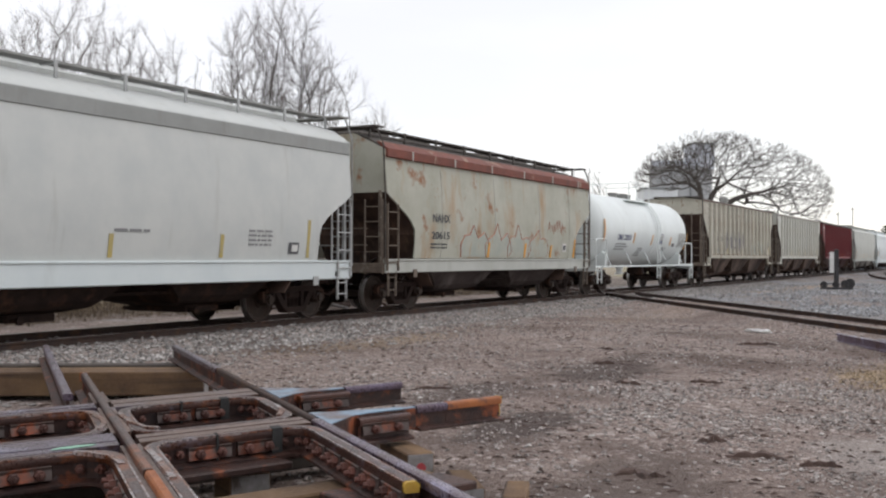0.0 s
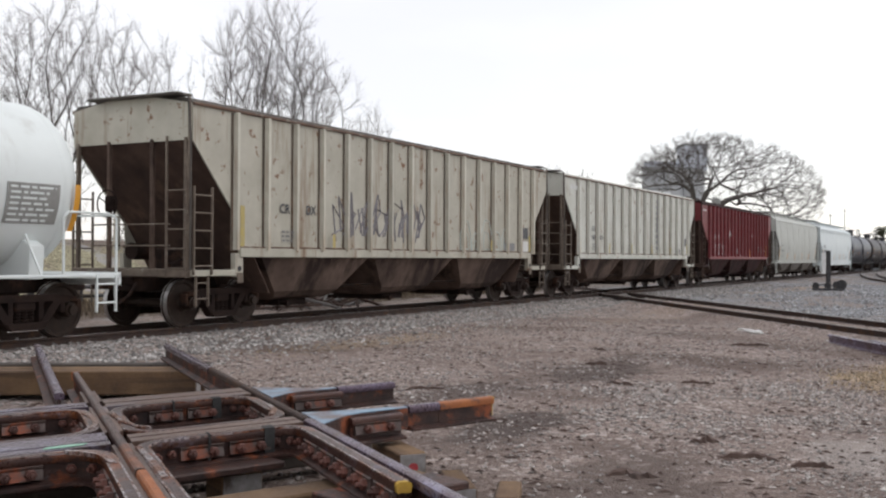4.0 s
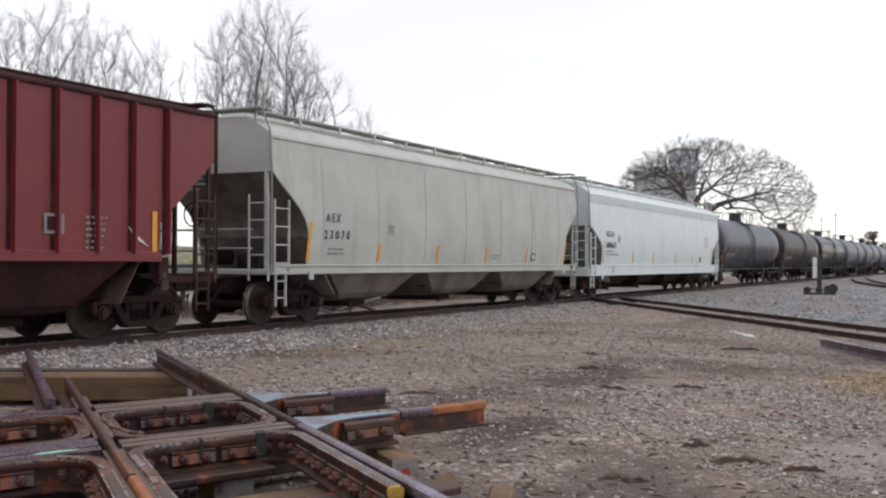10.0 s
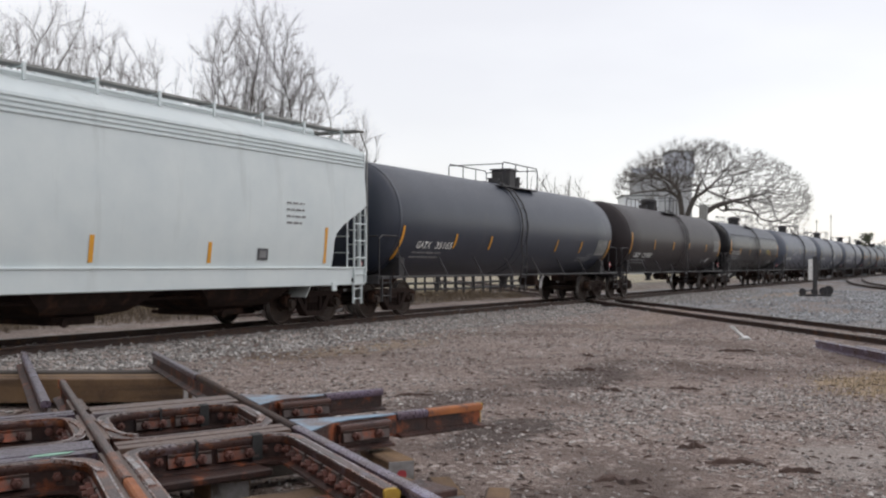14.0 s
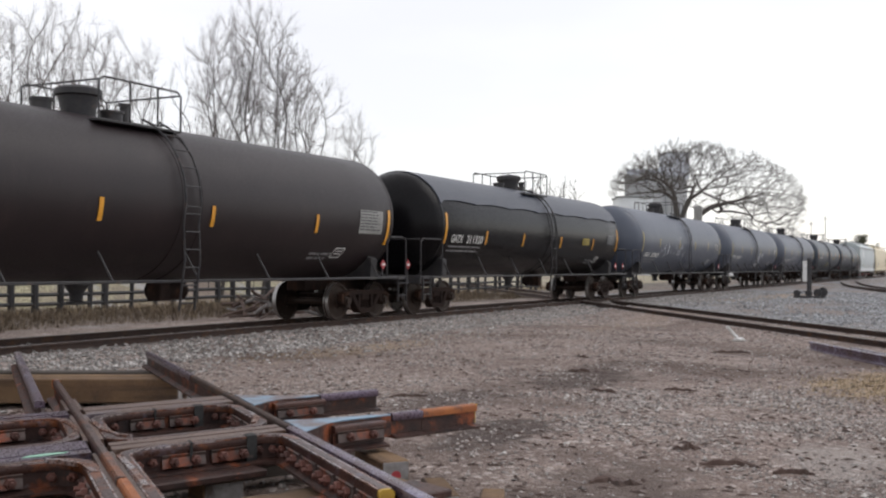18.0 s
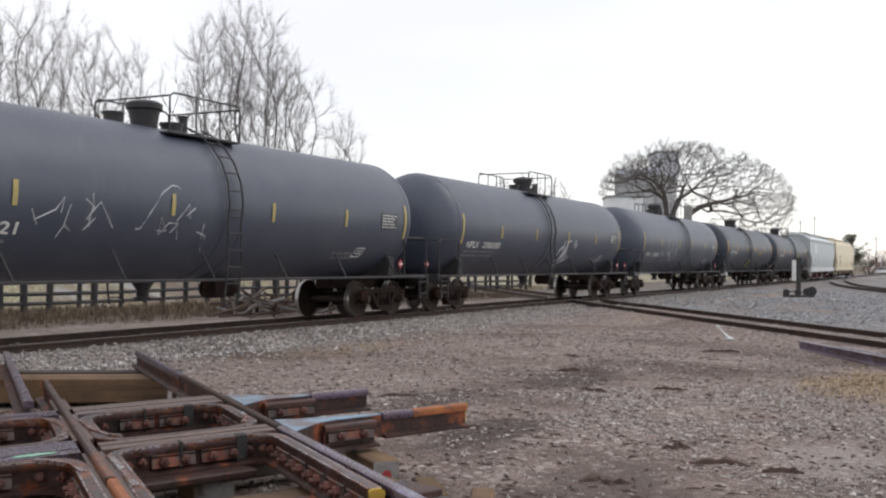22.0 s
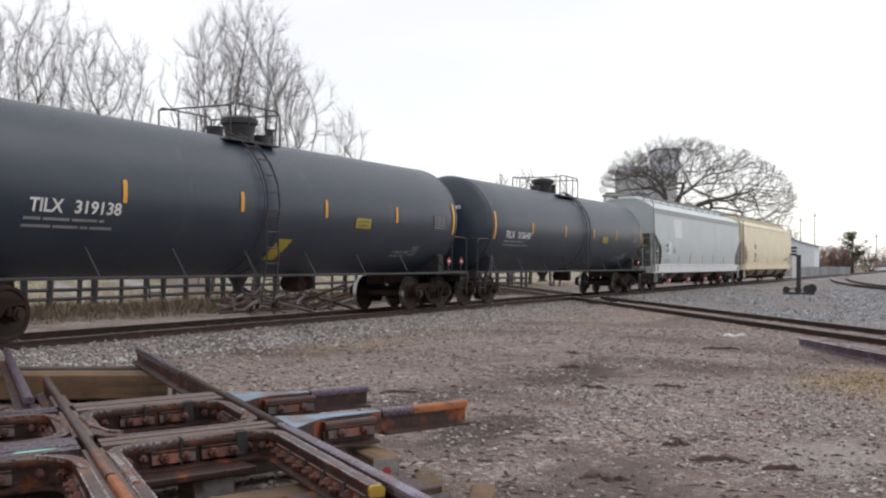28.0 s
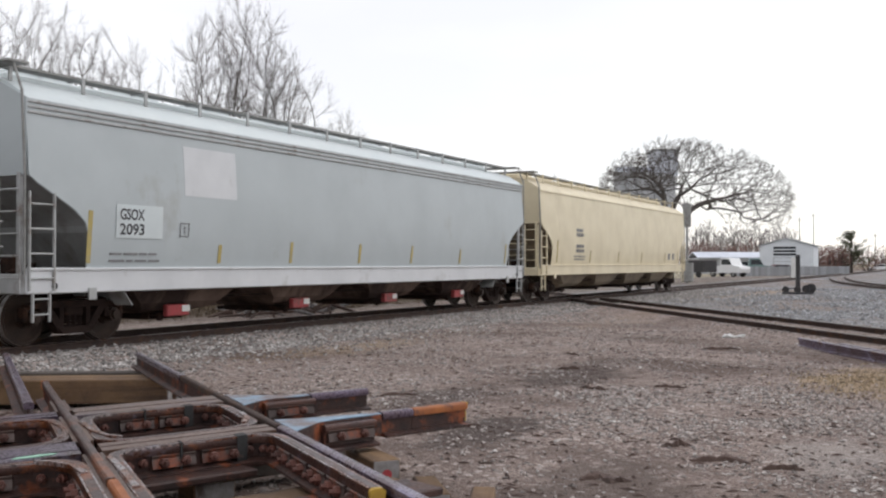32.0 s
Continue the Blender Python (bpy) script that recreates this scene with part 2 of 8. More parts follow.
ladder_rust = mat("ladder_rust", (0.17, 0.135, 0.105), (0.10, 0.075, 0.058), 5, wear=(0.30, 0.27, 0.23), wear_scale=4, wear_at=(0.58, 0.72), rough=0.75, bump=0.08)
end_grime = mat("end_grime", (0.090, 0.058, 0.046), (0.045, 0.030, 0.026), 1.6, spec=0.15, wear=(0.15, 0.098, 0.070), wear_scale=2, wear_stretch=STREAK, wear_at=(0.55, 0.75), rough=0.8, bump=0.12, bump_scale=20)
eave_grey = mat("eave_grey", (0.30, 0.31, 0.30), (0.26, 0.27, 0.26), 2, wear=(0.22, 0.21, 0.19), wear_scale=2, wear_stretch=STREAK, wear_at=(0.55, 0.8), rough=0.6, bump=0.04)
spray_teal = mat("spray_teal", (0.3506, 0.3825, 0.34), (0.425, 0.425, 0.3612), 2.5, wear=(0.4037, 0.2656, 0.1381), wear_scale=2.0, wear_stretch=(1, 1, 0.4), wear_at=(0.54, 0.68), rough=0.7, bump=0.0)
spray_plum = mat("spray_plum", (0.36, 0.11, 0.09), (0.40, 0.20, 0.12), 3, rough=0.7, bump=0.0)
rail_rust = mat("rail_rust", (0.0575, 0.033, 0.024), (0.035, 0.0231, 0.0204), 5, wear=(0.1, 0.04675, 0.021), wear_scale=3, wear_at=(0.55, 0.7), rough=0.75, metal=0.25, bump=0.2, bump_scale=60)
rail_top = mat("rail_top", (0.26, 0.235, 0.22), (0.17, 0.14, 0.125), 5, wear=(0.13, 0.08, 0.06), wear_scale=2.5, wear_at=(0.55, 0.75), rough=0.42, metal=0.7, bump=0.05)
frog_steel = mat("frog_steel", (0.09775, 0.0442, 0.0323), (0.04675, 0.0272, 0.0255), 5, wear=(0.255, 0.08075, 0.0255), wear_scale=2.6, wear_at=(0.56, 0.68), spots=(0.1615, 0.1403, 0.1785), spot_scale=3, spot_at=(0.60, 0.70), rough=0.34, metal=0.45, bump=0.12, bump_scale=50, vary=0.25)
frog_plate = mat("frog_plate", (0.150, 0.094, 0.070), (0.098, 0.060, 0.046), 4, wear=(0.135, 0.112, 0.125), wear_scale=1.6, wear_at=(0.56, 0.70), rough=0.42, metal=0.35, bump=0.12, bump_scale=40, vary=0.2)
frog_worn = mat("frog_worn", (0.140, 0.110, 0.160), (0.090, 0.055, 0.055), 3, wear=(0.16, 0.07, 0.04), wear_scale=2.0, wear_at=(0.56, 0.70), spots=(0.24, 0.22, 0.30), spot_scale=3, spot_at=(0.56, 0.70), rough=0.30, metal=0.5, bump=0.08, bump_scale=50, vary=0.15)
frog_dark = mat("frog_dark", (0.065, 0.030, 0.023), (0.022, 0.014, 0.014), 6, wear=(0.24, 0.066, 0.024), wear_scale=4, wear_at=(0.54, 0.66), spots=(0.11, 0.09, 0.095), spot_scale=9, spot_at=(0.66, 0.74), rough=0.55, metal=0.25, bump=0.3, bump_scale=40, vary=0.25)
frog_bar = mat("frog_bar", (0.105, 0.080, 0.072), (0.060, 0.040, 0.036), 6, wear=(0.22, 0.062, 0.030), wear_scale=5, wear_at=(0.52, 0.62), rough=0.45, metal=0.3, bump=0.25, bump_scale=40, vary=0.35)
# worn steel with the edge highlight put into its pale colour
worn_glint_edge = mat("worn_glint_edge", (0.42, 0.39, 0.40), (0.26, 0.20, 0.18), 5, wear=(0.20, 0.075, 0.035), wear_scale=3.0, wear_at=(0.46, 0.56), rough=0.28, metal=0.7, bump=0.08)
end_yellow = mat("end_yellow", (0.55, 0.36, 0.04), (0.38, 0.22, 0.04), 8, rough=0.6, bump=0.1)
mint_paint = mat("mint_paint", (0.30, 0.52, 0.40), (0.22, 0.40, 0.31), 5, rough=0.6, bump=0.05)
wood_rot = mat("wood_rot", (0.098, 0.062, 0.050), (0.054, 0.037, 0.032), 4, wear=(0.1292, 0.0936, 0.078), wear_scale=5, wear_at=(0.58, 0.72), rough=0.9, bump=0.4, bump_scale=40)
frog_orange = mat("frog_orange", (0.352, 0.116, 0.0304), (0.224, 0.068, 0.0224), 5, spots=(0.112, 0.048, 0.032), spot_scale=6, spot_at=(0.58, 0.68), rough=0.6, metal=0.0, bump=0.2, bump_scale=50)
frog_blue = mat("frog_blue", (0.2167, 0.34, 0.45), (0.20, 0.26, 0.34), 4, wear=(0.16, 0.125, 0.125), wear_scale=3, wear_at=(0.46, 0.60), rough=0.45, metal=0.3, bump=0.1)
bolt_red = mat("bolt_red", (0.115, 0.040, 0.028), (0.060, 0.032, 0.028), 9, rough=0.6, bump=0.15, vary=0.5)
timber_tan = mat("timber_tan", (0.1944, 0.1186, 0.06056), (0.1134, 0.06626, 0.03705), 3, wear=(0.0486, 0.0293, 0.01995), wear_scale=3, wear_stretch=(0.12, 2.5, 2.5), wear_at=(0.50, 0.66), spots=(0.0405, 0.02651, 0.02137), spot_scale=3, spot_at=(0.60, 0.72), rough=0.85, bump=0.4, bump_scale=30, vary=0.2)
end_grain = mat("end_grain", (0.26, 0.25, 0.25), (0.17, 0.155, 0.145), 14, wear=(0.08, 0.065, 0.055), wear_scale=9, wear_stretch=(1, 1, 0.3), wear_at=(0.56, 0.68), rough=0.9, bump=0.3, bump_scale=60)
timber_dark = mat("timber_dark", (0.070, 0.056, 0.046), (0.045, 0.037, 0.032), 2, wear=(0.13, 0.11, 0.09), wear_scale=2, wear_stretch=(0.15, 2, 2), wear_at=(0.55, 0.75), rough=0.9, bump=0.3, bump_scale=30, vary=0.25)
bark = mat("bark", (0.09354, 0.0825, 0.0726), (0.0605, 0.0528, 0.0473), 6, wear=(0.165, 0.154, 0.143), wear_scale=3, rough=0.9, bump=0.3, bump_scale=20)
twig = mat("twig", (0.20, 0.176, 0.172), (0.14, 0.124, 0.120), 3, rough=0.9, bump=0.0)
crown_brown = mat("crown_brown", (0.125, 0.108, 0.098), (0.085, 0.073, 0.066), 3, rough=0.9, bump=0.0)
twig_red = mat("twig_red", (0.2531, 0.1378, 0.1216), (0.1856, 0.1053, 0.09396), 3, rough=0.9, bump=0.0)
# needle green lightened, with distance haze put into the colour
needle = mat("needle", (0.1266, 0.1345, 0.08294), (0.09281, 0.1004, 0.06435), 3, rough=0.85, bump=0.0)
weed_brown = mat("weed_brown", (0.150, 0.112, 0.072), (0.070, 0.050, 0.034), 5, rough=0.9, bump=0.0)
dry_grass = mat("dry_grass", (0.36, 0.285, 0.185), (0.26, 0.20, 0.128), 5, rough=0.9, bump=0.0)
# silo concrete and steel made paler and bluer to paint in haze
concrete = mat("concrete", (0.414, 0.4255, 0.437), (0.3335, 0.345, 0.3565), 0.3, wear=(0.253, 0.253, 0.253), wear_scale=0.4, wear_stretch=STREAK, wear_at=(0.55, 0.8), rough=0.85, bump=0.1, bump_scale=6)
silo_steel_hazed = mat("silo_steel_hazed", (0.6599, 0.6986, 0.7762), (0.5434, 0.5821, 0.6599), 0.3, wear=(0.427, 0.4559, 0.5239), wear_scale=0.4, wear_stretch=STREAK, wear_at=(0.5, 0.8), rough=0.6, metal=0.0, bump=0.05)
# far fence: haze is put into its lightened grey
fence_grey_hazed = mat("fence_grey_hazed", (0.29, 0.30, 0.315), (0.23, 0.235, 0.245), 1.5, wear=(0.19, 0.185, 0.18), wear_scale=1.2, wear_stretch=STREAK, wear_at=(0.52, 0.7), rough=0.8, bump=0.1, vary=0.2)
siding_white = mat("siding_white", (0.6808, 0.7137, 0.7466), (0.5929, 0.6259, 0.6588), 0.6, rough=0.6, bump=0.04)
roof_grey = mat("roof_grey", (0.26, 0.28, 0.29), (0.20, 0.215, 0.22), 0.6, rough=0.7, bump=0.06)
car_white = mat("car_white", (0.72, 0.73, 0.74), (0.66, 0.67, 0.68), 1, rough=0.3, bump=0.0)
car_green = mat("car_green", (0.16, 0.25, 0.24), (0.12, 0.19, 0.19), 1, rough=0.3, bump=0.0)
car_maroon = mat("car_maroon", (0.12, 0.045, 0.05), (0.09, 0.04, 0.045), 1, rough=0.35, bump=0.0)
glass_dark = mat("glass_dark", (0.03, 0.035, 0.04), (0.02, 0.024, 0.03), 1, rough=0.12, bump=0.0)
rubber = mat("rubber", (0.022, 0.022, 0.022), (0.03, 0.03, 0.03), 6, rough=0.85, bump=0.1)
black_iron = mat("black_iron", (0.022, 0.022, 0.026), (0.04, 0.036, 0.036), 5, wear=(0.09, 0.06, 0.045), wear_scale=4, wear_at=(0.6, 0.75), rough=0.6, bump=0.12)
plastic_white = mat("plastic_white", (0.74, 0.74, 0.73), (0.6, 0.6, 0.58), 5, rough=0.5, bump=0.1, bump_scale=12)
stone_pale = mat("stone_pale", (0.3125, 0.2952, 0.282), (0.2063, 0.1891, 0.1776), 30, wear=(0.5, 0.4758, 0.456), wear_scale=12, wear_at=(0.52, 0.62), spots=(0.125, 0.1098, 0.0984), spot_scale=16, spot_at=(0.56, 0.62), rough=0.9, bump=0.2, bump_scale=80)
stone_blue = mat("stone_blue", (0.30, 0.31, 0.325), (0.20, 0.205, 0.215), 30, wear=(0.48, 0.48, 0.48), wear_scale=12, wear_at=(0.55, 0.62), spots=(0.13, 0.11, 0.10), spot_scale=16, spot_at=(0.56, 0.62), rough=0.9, bump=0.2, bump_scale=80)
stone_brown = mat("stone_brown", (0.345, 0.31, 0.292), (0.23, 0.198, 0.18), 30, wear=(0.44, 0.42, 0.40), wear_scale=12, wear_at=(0.55, 0.62), spots=(0.1015, 0.07535, 0.0648), spot_scale=16, spot_at=(0.56, 0.62), rough=0.9, bump=0.2, bump_scale=80)


def ground_material():
    """Gravel yard: brown earth with small stones, a pale ballast strip, damp dark patches and tan dry ones."""
    m = bpy.data.materials.new("gravel_yard")
    m.use_nodes = True
    nt = m.node_tree
    bsdf = nt.nodes["Principled BSDF"]
    co = nt.nodes.new("ShaderNodeTexCoord").outputs["Object"]
    warp = blend(nt, 0.06, co, node_color(nt, co, 6.0), "ADD")

    def cell(scale):
        v = node(nt, "ShaderNodeTexVoronoi", Scale=scale, Randomness=1.0)
        nt.links.new(warp, v.inputs["Vector"])
        c = nt.nodes.new("ShaderNodeSeparateColor")
        nt.links.new(v.outputs["Color"], c.inputs["Color"])
        return v, c
    big, bc = cell(17.0)
    small, sc = cell(46.0)
    sep = nt.nodes.new("ShaderNodeSeparateXYZ")
    nt.links.new(co, sep.inputs["Vector"])
    y = sep.outputs["Y"]
    dy = nt.nodes.new("ShaderNodeMath")
    dy.operation = "SUBTRACT"
    nt.links.new(y, dy.inputs[0])
    dy.inputs[1].default_value = TRACK_MID
    ab = nt.nodes.new("ShaderNodeMath")
    ab.operation = "ABSOLUTE"
    nt.links.new(dy.outputs[0], ab.inputs[0])
    wob = nt.nodes.new("ShaderNodeMath")
    wob.operation = "ADD"
    nt.links.new(ab.outputs[0], wob.inputs[0])
    nt.links.new(ramp(nt, grain(nt, co, 0.5, (1, 1, 1), 5, 0.6, 8.0), 0.3, 0.7, -1.2, 1.2), wob.inputs[1])
    bed = ramp(nt, wob.outputs[0], 3.4, 2.3)
    earth = blend(nt, ramp(nt, grain(nt, co, 1.1, (1, 1, 1), 8, 0.72), 0.40, 0.60), (0.1899, 0.1344, 0.1133), (0.3136, 0.2359, 0.2009))
    earth = blend(nt, bed, earth, (0.3391, 0.2807, 0.252))
    stone = blend(nt, ramp(nt, bc.outputs["Green"], 0.1, 1.0), (0.2204, 0.1673, 0.1444), (0.6103, 0.5152, 0.4742))
    grit = blend(nt, ramp(nt, sc.outputs["Green"], 0.1, 1.0), (0.1271, 0.0896, 0.07645), (0.5256, 0.433, 0.3893))
    col = blend(nt, ramp(nt, sc.outputs["Red"], 0.58, 0.64), earth, grit)
    dens = ramp(nt, grain(nt, co, 0.55, (1, 1, 1), 5, 0.6, 21.0), 0.35, 0.65, -0.15, 0.12)
    pick = nt.nodes.new("ShaderNodeMath")
    pick.operation = "ADD"
    nt.links.new(bc.outputs["Red"], pick.inputs[0])
    nt.links.new(dens, pick.inputs[1])
    pick2 = nt.nodes.new("ShaderNodeMath")
    pick2.operation = "ADD"
    nt.links.new(pick.outputs[0], pick2.inputs[0])
    nt.links.new(ramp(nt, bed, 0, 1, 0, 0.35), pick2.inputs[1])
    col = blend(nt, ramp(nt, pick2.outputs[0], 0.74, 0.80), col, stone)
    col = blend(nt, ramp(nt, grain(nt, co, 0.30, (1, 0.6, 1), 5, 0.6, 5.0), 0.50, 0.66), col, (0.139, 0.09557, 0.07928))
    # bluish crushed stone beyond the crossing line, brown earth behind the main line
    for nx, ny, lo, hi, tone, k in ((0.561, -0.828, 12.4, 13.6, (0.262, 0.268, 0.282), 0.8), (0.0, 1.0, 18.4, 20.2, (0.165, 0.135, 0.105), 0.8), (0.0, 1.0, 27.3, 29.0, (0.40, 0.36, 0.235), 0.9)):
        dt = nt.nodes.new("ShaderNodeVectorMath")
        dt.operation = "DOT_PRODUCT"
        nt.links.new(co, dt.inputs[0])
        dt.inputs[1].default_value = (nx, ny, 0)
        ad = nt.nodes.new("ShaderNodeMath")
        ad.operation = "ADD"
        nt.links.new(dt.outputs["Value"], ad.inputs[0])
        nt.links.new(ramp(nt, grain(nt, co, 0.7, (1, 1, 1), 5, 0.6, 31.0), 0.3, 0.7, -0.9, 0.9), ad.inputs[1])
        grey = blend(nt, ramp(nt, bc.outputs["Green"], 0.1, 1.0), tuple(c * 0.5 for c in tone), tuple(c * 1.6 for c in tone))
        zone = ramp(nt, ad.outputs[0], lo, hi, 0.0, k)
        col = blend(nt, zone, col, grey)
        mul = nt.nodes.new("ShaderNodeMath")
        mul.operation = "MULTIPLY"
        nt.links.new(zone, mul.inputs[0])
        nt.links.new(ramp(nt, grain(nt, co, 0.22, (1, 1, 1), 6, 0.65, 41.0 + ny), 0.46, 0.58), mul.inputs[1])
        col = blend(nt, mul.outputs[0], col, (0.255, 0.195, 0.165))
        mul2 = nt.nodes.new("ShaderNodeMath")
        mul2.operation = "MULTIPLY"
        nt.links.new(zone, mul2.inputs[0])
        nt.links.new(ramp(nt, grain(nt, co, 0.5, (1, 1, 1), 6, 0.65, 53.0 + ny), 0.58, 0.66), mul2.inputs[1])
        col = blend(nt, mul2.outputs[0], col, (0.44, 0.42, 0.41))
    # stains of their own shape: damp earth, dry tan turf
    for px, py, rx, ry, tone, k in ((9.05, 4.1, 1.0, 0.5, (0.07762, 0.05473, 0.0468), 0.9), (13.9, 4.95, 1.5, 0.7, (0.08487, 0.0597, 0.0507), 0.85), (11.0, 5.6, 1.3, 0.6, (0.09315, 0.06567, 0.05655), 0.8), (15.4, 5.2, 1.2, 0.5, (0.09315, 0.06567, 0.05655), 0.7), (7.3, 2.4, 1.0, 0.6, (0.1138, 0.08159, 0.06825), 0.7), (9.1, 0.95, 0.95, 0.5, (0.42, 0.385, 0.36), 0.42), (15.3, 1.2, 1.7, 0.8, (0.4761, 0.3433, 0.2194), 0.7), (27.0, 23.4, 20.0, 3.6, (0.10, 0.072, 0.054), 0.75), (17.0, 10.3, 2.6, 0.7, (0.3391, 0.2464, 0.1698), 0.5), (30.0, 8.6, 6.0, 0.8, (0.4069, 0.2838, 0.1841), 0.15), (60.0, 9.6, 12.0, 1.3, (0.4069, 0.2987, 0.2124), 0.6)):
        mp = nt.nodes.new("ShaderNodeMapping")
        mp.vector_type = "POINT"
        mp.inputs["Location"].default_value = (-px / rx, -py / ry, 0)
        mp.inputs["Scale"].default_value = (1 / rx, 1 / ry, 0)
        nt.links.new(co, mp.inputs["Vector"])
        ln = nt.nodes.new("ShaderNodeVectorMath")
        ln.operation = "LENGTH"
        nt.links.new(mp.outputs["Vector"], ln.inputs[0])
        ad = nt.nodes.new("ShaderNodeMath")
        ad.operation = "ADD"
        nt.links.new(ln.outputs["Value"], ad.inputs[0])
        nt.links.new(ramp(nt, grain(nt, co, 2.2, (1, 1, 1), 6, 0.7, px), 0.25, 0.75, -0.7, 0.7), ad.inputs[1])
        col = blend(nt, ramp(nt, ad.outputs[0], 1.15, 0.65, 0.0, k), col, tone)
    nt.links.new(blend(nt, 1.0, col, (0.982, 1.0, 1.006), "MULTIPLY"), bsdf.inputs["Base Color"])
    bsdf.inputs["Roughness"].default_value = 0.95
    b = node(nt, "ShaderNodeBump", Strength=0.8, Distance=0.035)
    nt.links.new(small.outputs["Distance"], b.inputs["Height"])
    b.invert = True
    b2 = node(nt, "ShaderNodeBump", Strength=0.7, Distance=0.06)
    nt.links.new(grain(nt, co, 9.0, (1, 1, 1), 5, 0.7, 13.0), b2.inputs["Height"])
    nt.links.new(b.outputs["Normal"], b2.inputs["Normal"])
    nt.links.new(b2.outputs["Normal"], bsdf.inputs["Normal"])
    return m


gravel_yard = ground_material()

# ---- mesh tools ----
class Geo:
    """Collects corners and faces of one mesh."""

    def __init__(self):
        self.v, self.f = [], []

    def add(self, verts, faces):
        k = len(self.v)
        self.v += [tuple(p) for p in verts]
        self.f += [tuple(i + k for i in f) for f in faces]
        return self

    def box(self, x0, x1, y0, y1, z0, z1, b=0.0, m=None):
        c = Vector(((x0 + x1) / 2, (y0 + y1) / 2, (z0 + z1) / 2))
        h = Vector((abs(x1 - x0) / 2, abs(y1 - y0) / 2, abs(z1 - z0) / 2))
        b = min(b, min(h) * 0.6)
        pts, faces = [], []
        if b <= 0:
            for sx in (-1, 1):
                for sy in (-1, 1):
                    for sz in (-1, 1):
                        pts.append(c + Vector((sx * h.x, sy * h.y, sz * h.z)))
            faces = [(0, 1, 3, 2), (4, 6, 7, 5), (0, 4, 5, 1), (2, 3, 7, 6), (0, 2, 6, 4), (1, 5, 7, 3)]
        else:
            key = {}
            for sx in (-1, 1):
                for sy in (-1, 1):
                    for sz in (-1, 1):
                        s = (sx, sy, sz)
                        for a in range(3):
                            p = [s[i] * (h[i] - (0 if i == a else b)) for i in range(3)]
                            key[s, a] = len(pts)
                            pts.append(c + Vector(p))
            for a in range(3):
                u, w = (a + 1) % 3, (a + 2) % 3
                for s in (-1, 1):
                    ring = []
                    for i, j in ((-1, -1), (1, -1), (1, 1), (-1, 1)):
                        q = [0, 0, 0]
                        q[a], q[u], q[w] = s, i, j
                        ring.append(key[tuple(q), a])
                    faces.append(tuple(ring if s > 0 else ring[::-1]))
                for i in (-1, 1):
                    for j in (-1, 1):
                        q, r = [0, 0, 0], [0, 0, 0]
                        q[a], q[u], q[w] = -1, i, j
                        r[a], r[u], r[w] = 1, i, j
                        ring = [key[tuple(q), u], key[tuple(r), u], key[tuple(r), w], key[tuple(q), w]]
                        faces.append(tuple(ring if i * j > 0 else ring[::-1]))
            for sx in (-1, 1):
                for sy in (-1, 1):
                    for sz in (-1, 1):
                        ring = [key[(sx, sy, sz), a] for a in range(3)]
                        faces.append(tuple(ring if sx * sy * sz > 0 else ring[::-1]))
        if m is not None:
            pts = [m @ p for p in pts]
        return self.add(pts, faces)

    def tube(self, pts, r, n=6, ends=True):
        """A round bar along a path; r is one radius or one for each point."""
        pts = [Vector(p) for p in pts]
        rr = r if isinstance(r, (list, tuple)) else [r] * len(pts)
        side, rings = None, []
        for i, p in enumerate(pts):
            d = (pts[min(i + 1, len(pts) - 1)] - pts[max(i - 1, 0)]).normalized()
            if side is None:
                side = d.cross(Vector((0, 0, 1)) if abs(d.z) < 0.9 else Vector((1, 0, 0))).normalized()
            side = (side - d * side.dot(d)).normalized()
            up = d.cross(side)
            rings.append([p + (side * math.cos(a) + up * math.sin(a)) * rr[i] for a in [2 * math.pi * k / n for k in range(n)]])
        return self.loft(rings, ends)

    def loft(self, rings, ends=True, closed=True):
        n, faces = len(rings[0]), []
        for i in range(len(rings) - 1):
            for k in range(n if closed else n - 1):
                a, b = i * n + k, i * n + (k + 1) % n
                faces.append((a, b, b + n, a + n))
        if ends:
            faces.append(tuple(range(n - 1, -1, -1)))
            faces.append(tuple(range((len(rings) - 1) * n, len(rings) * n)))
        return self.add([p for ring in rings for p in ring], faces)

    def prism(self, outline, a0, a1, axis="y", m=None):
        """An outline swept along an axis: (x, z) along y, (y, z) along x, (x, y) along z."""
        put = {"x": lambda u, w, a: (a, u, w), "y": lambda u, w, a: (u, a, w), "z": lambda u, w, a: (u, w, a)}[axis]
        rings = [[Vector(put(u, w, a)) for u, w in outline] for a in (a0, a1)]
        if m is not None:
            rings = [[m @ p for p in ring] for ring in rings]
        return self.loft(rings)

    def disc(self, c, axis, r, t, n=20):
        """A flat cylinder about c."""
        c, d = Vector(c), Vector(axis).normalized() * t / 2
        return self.tube([c - d, c + d], r, n)

    def turned(self, profile, m, n=24):
        """A profile of (radius, height) turned about z, placed by m."""
        rings = [[m @ Vector((r * math.cos(a), r * math.sin(a), h)) for a in [2 * math.pi * k / n for k in range(n)]] for r, h in profile]
        return self.loft(rings)


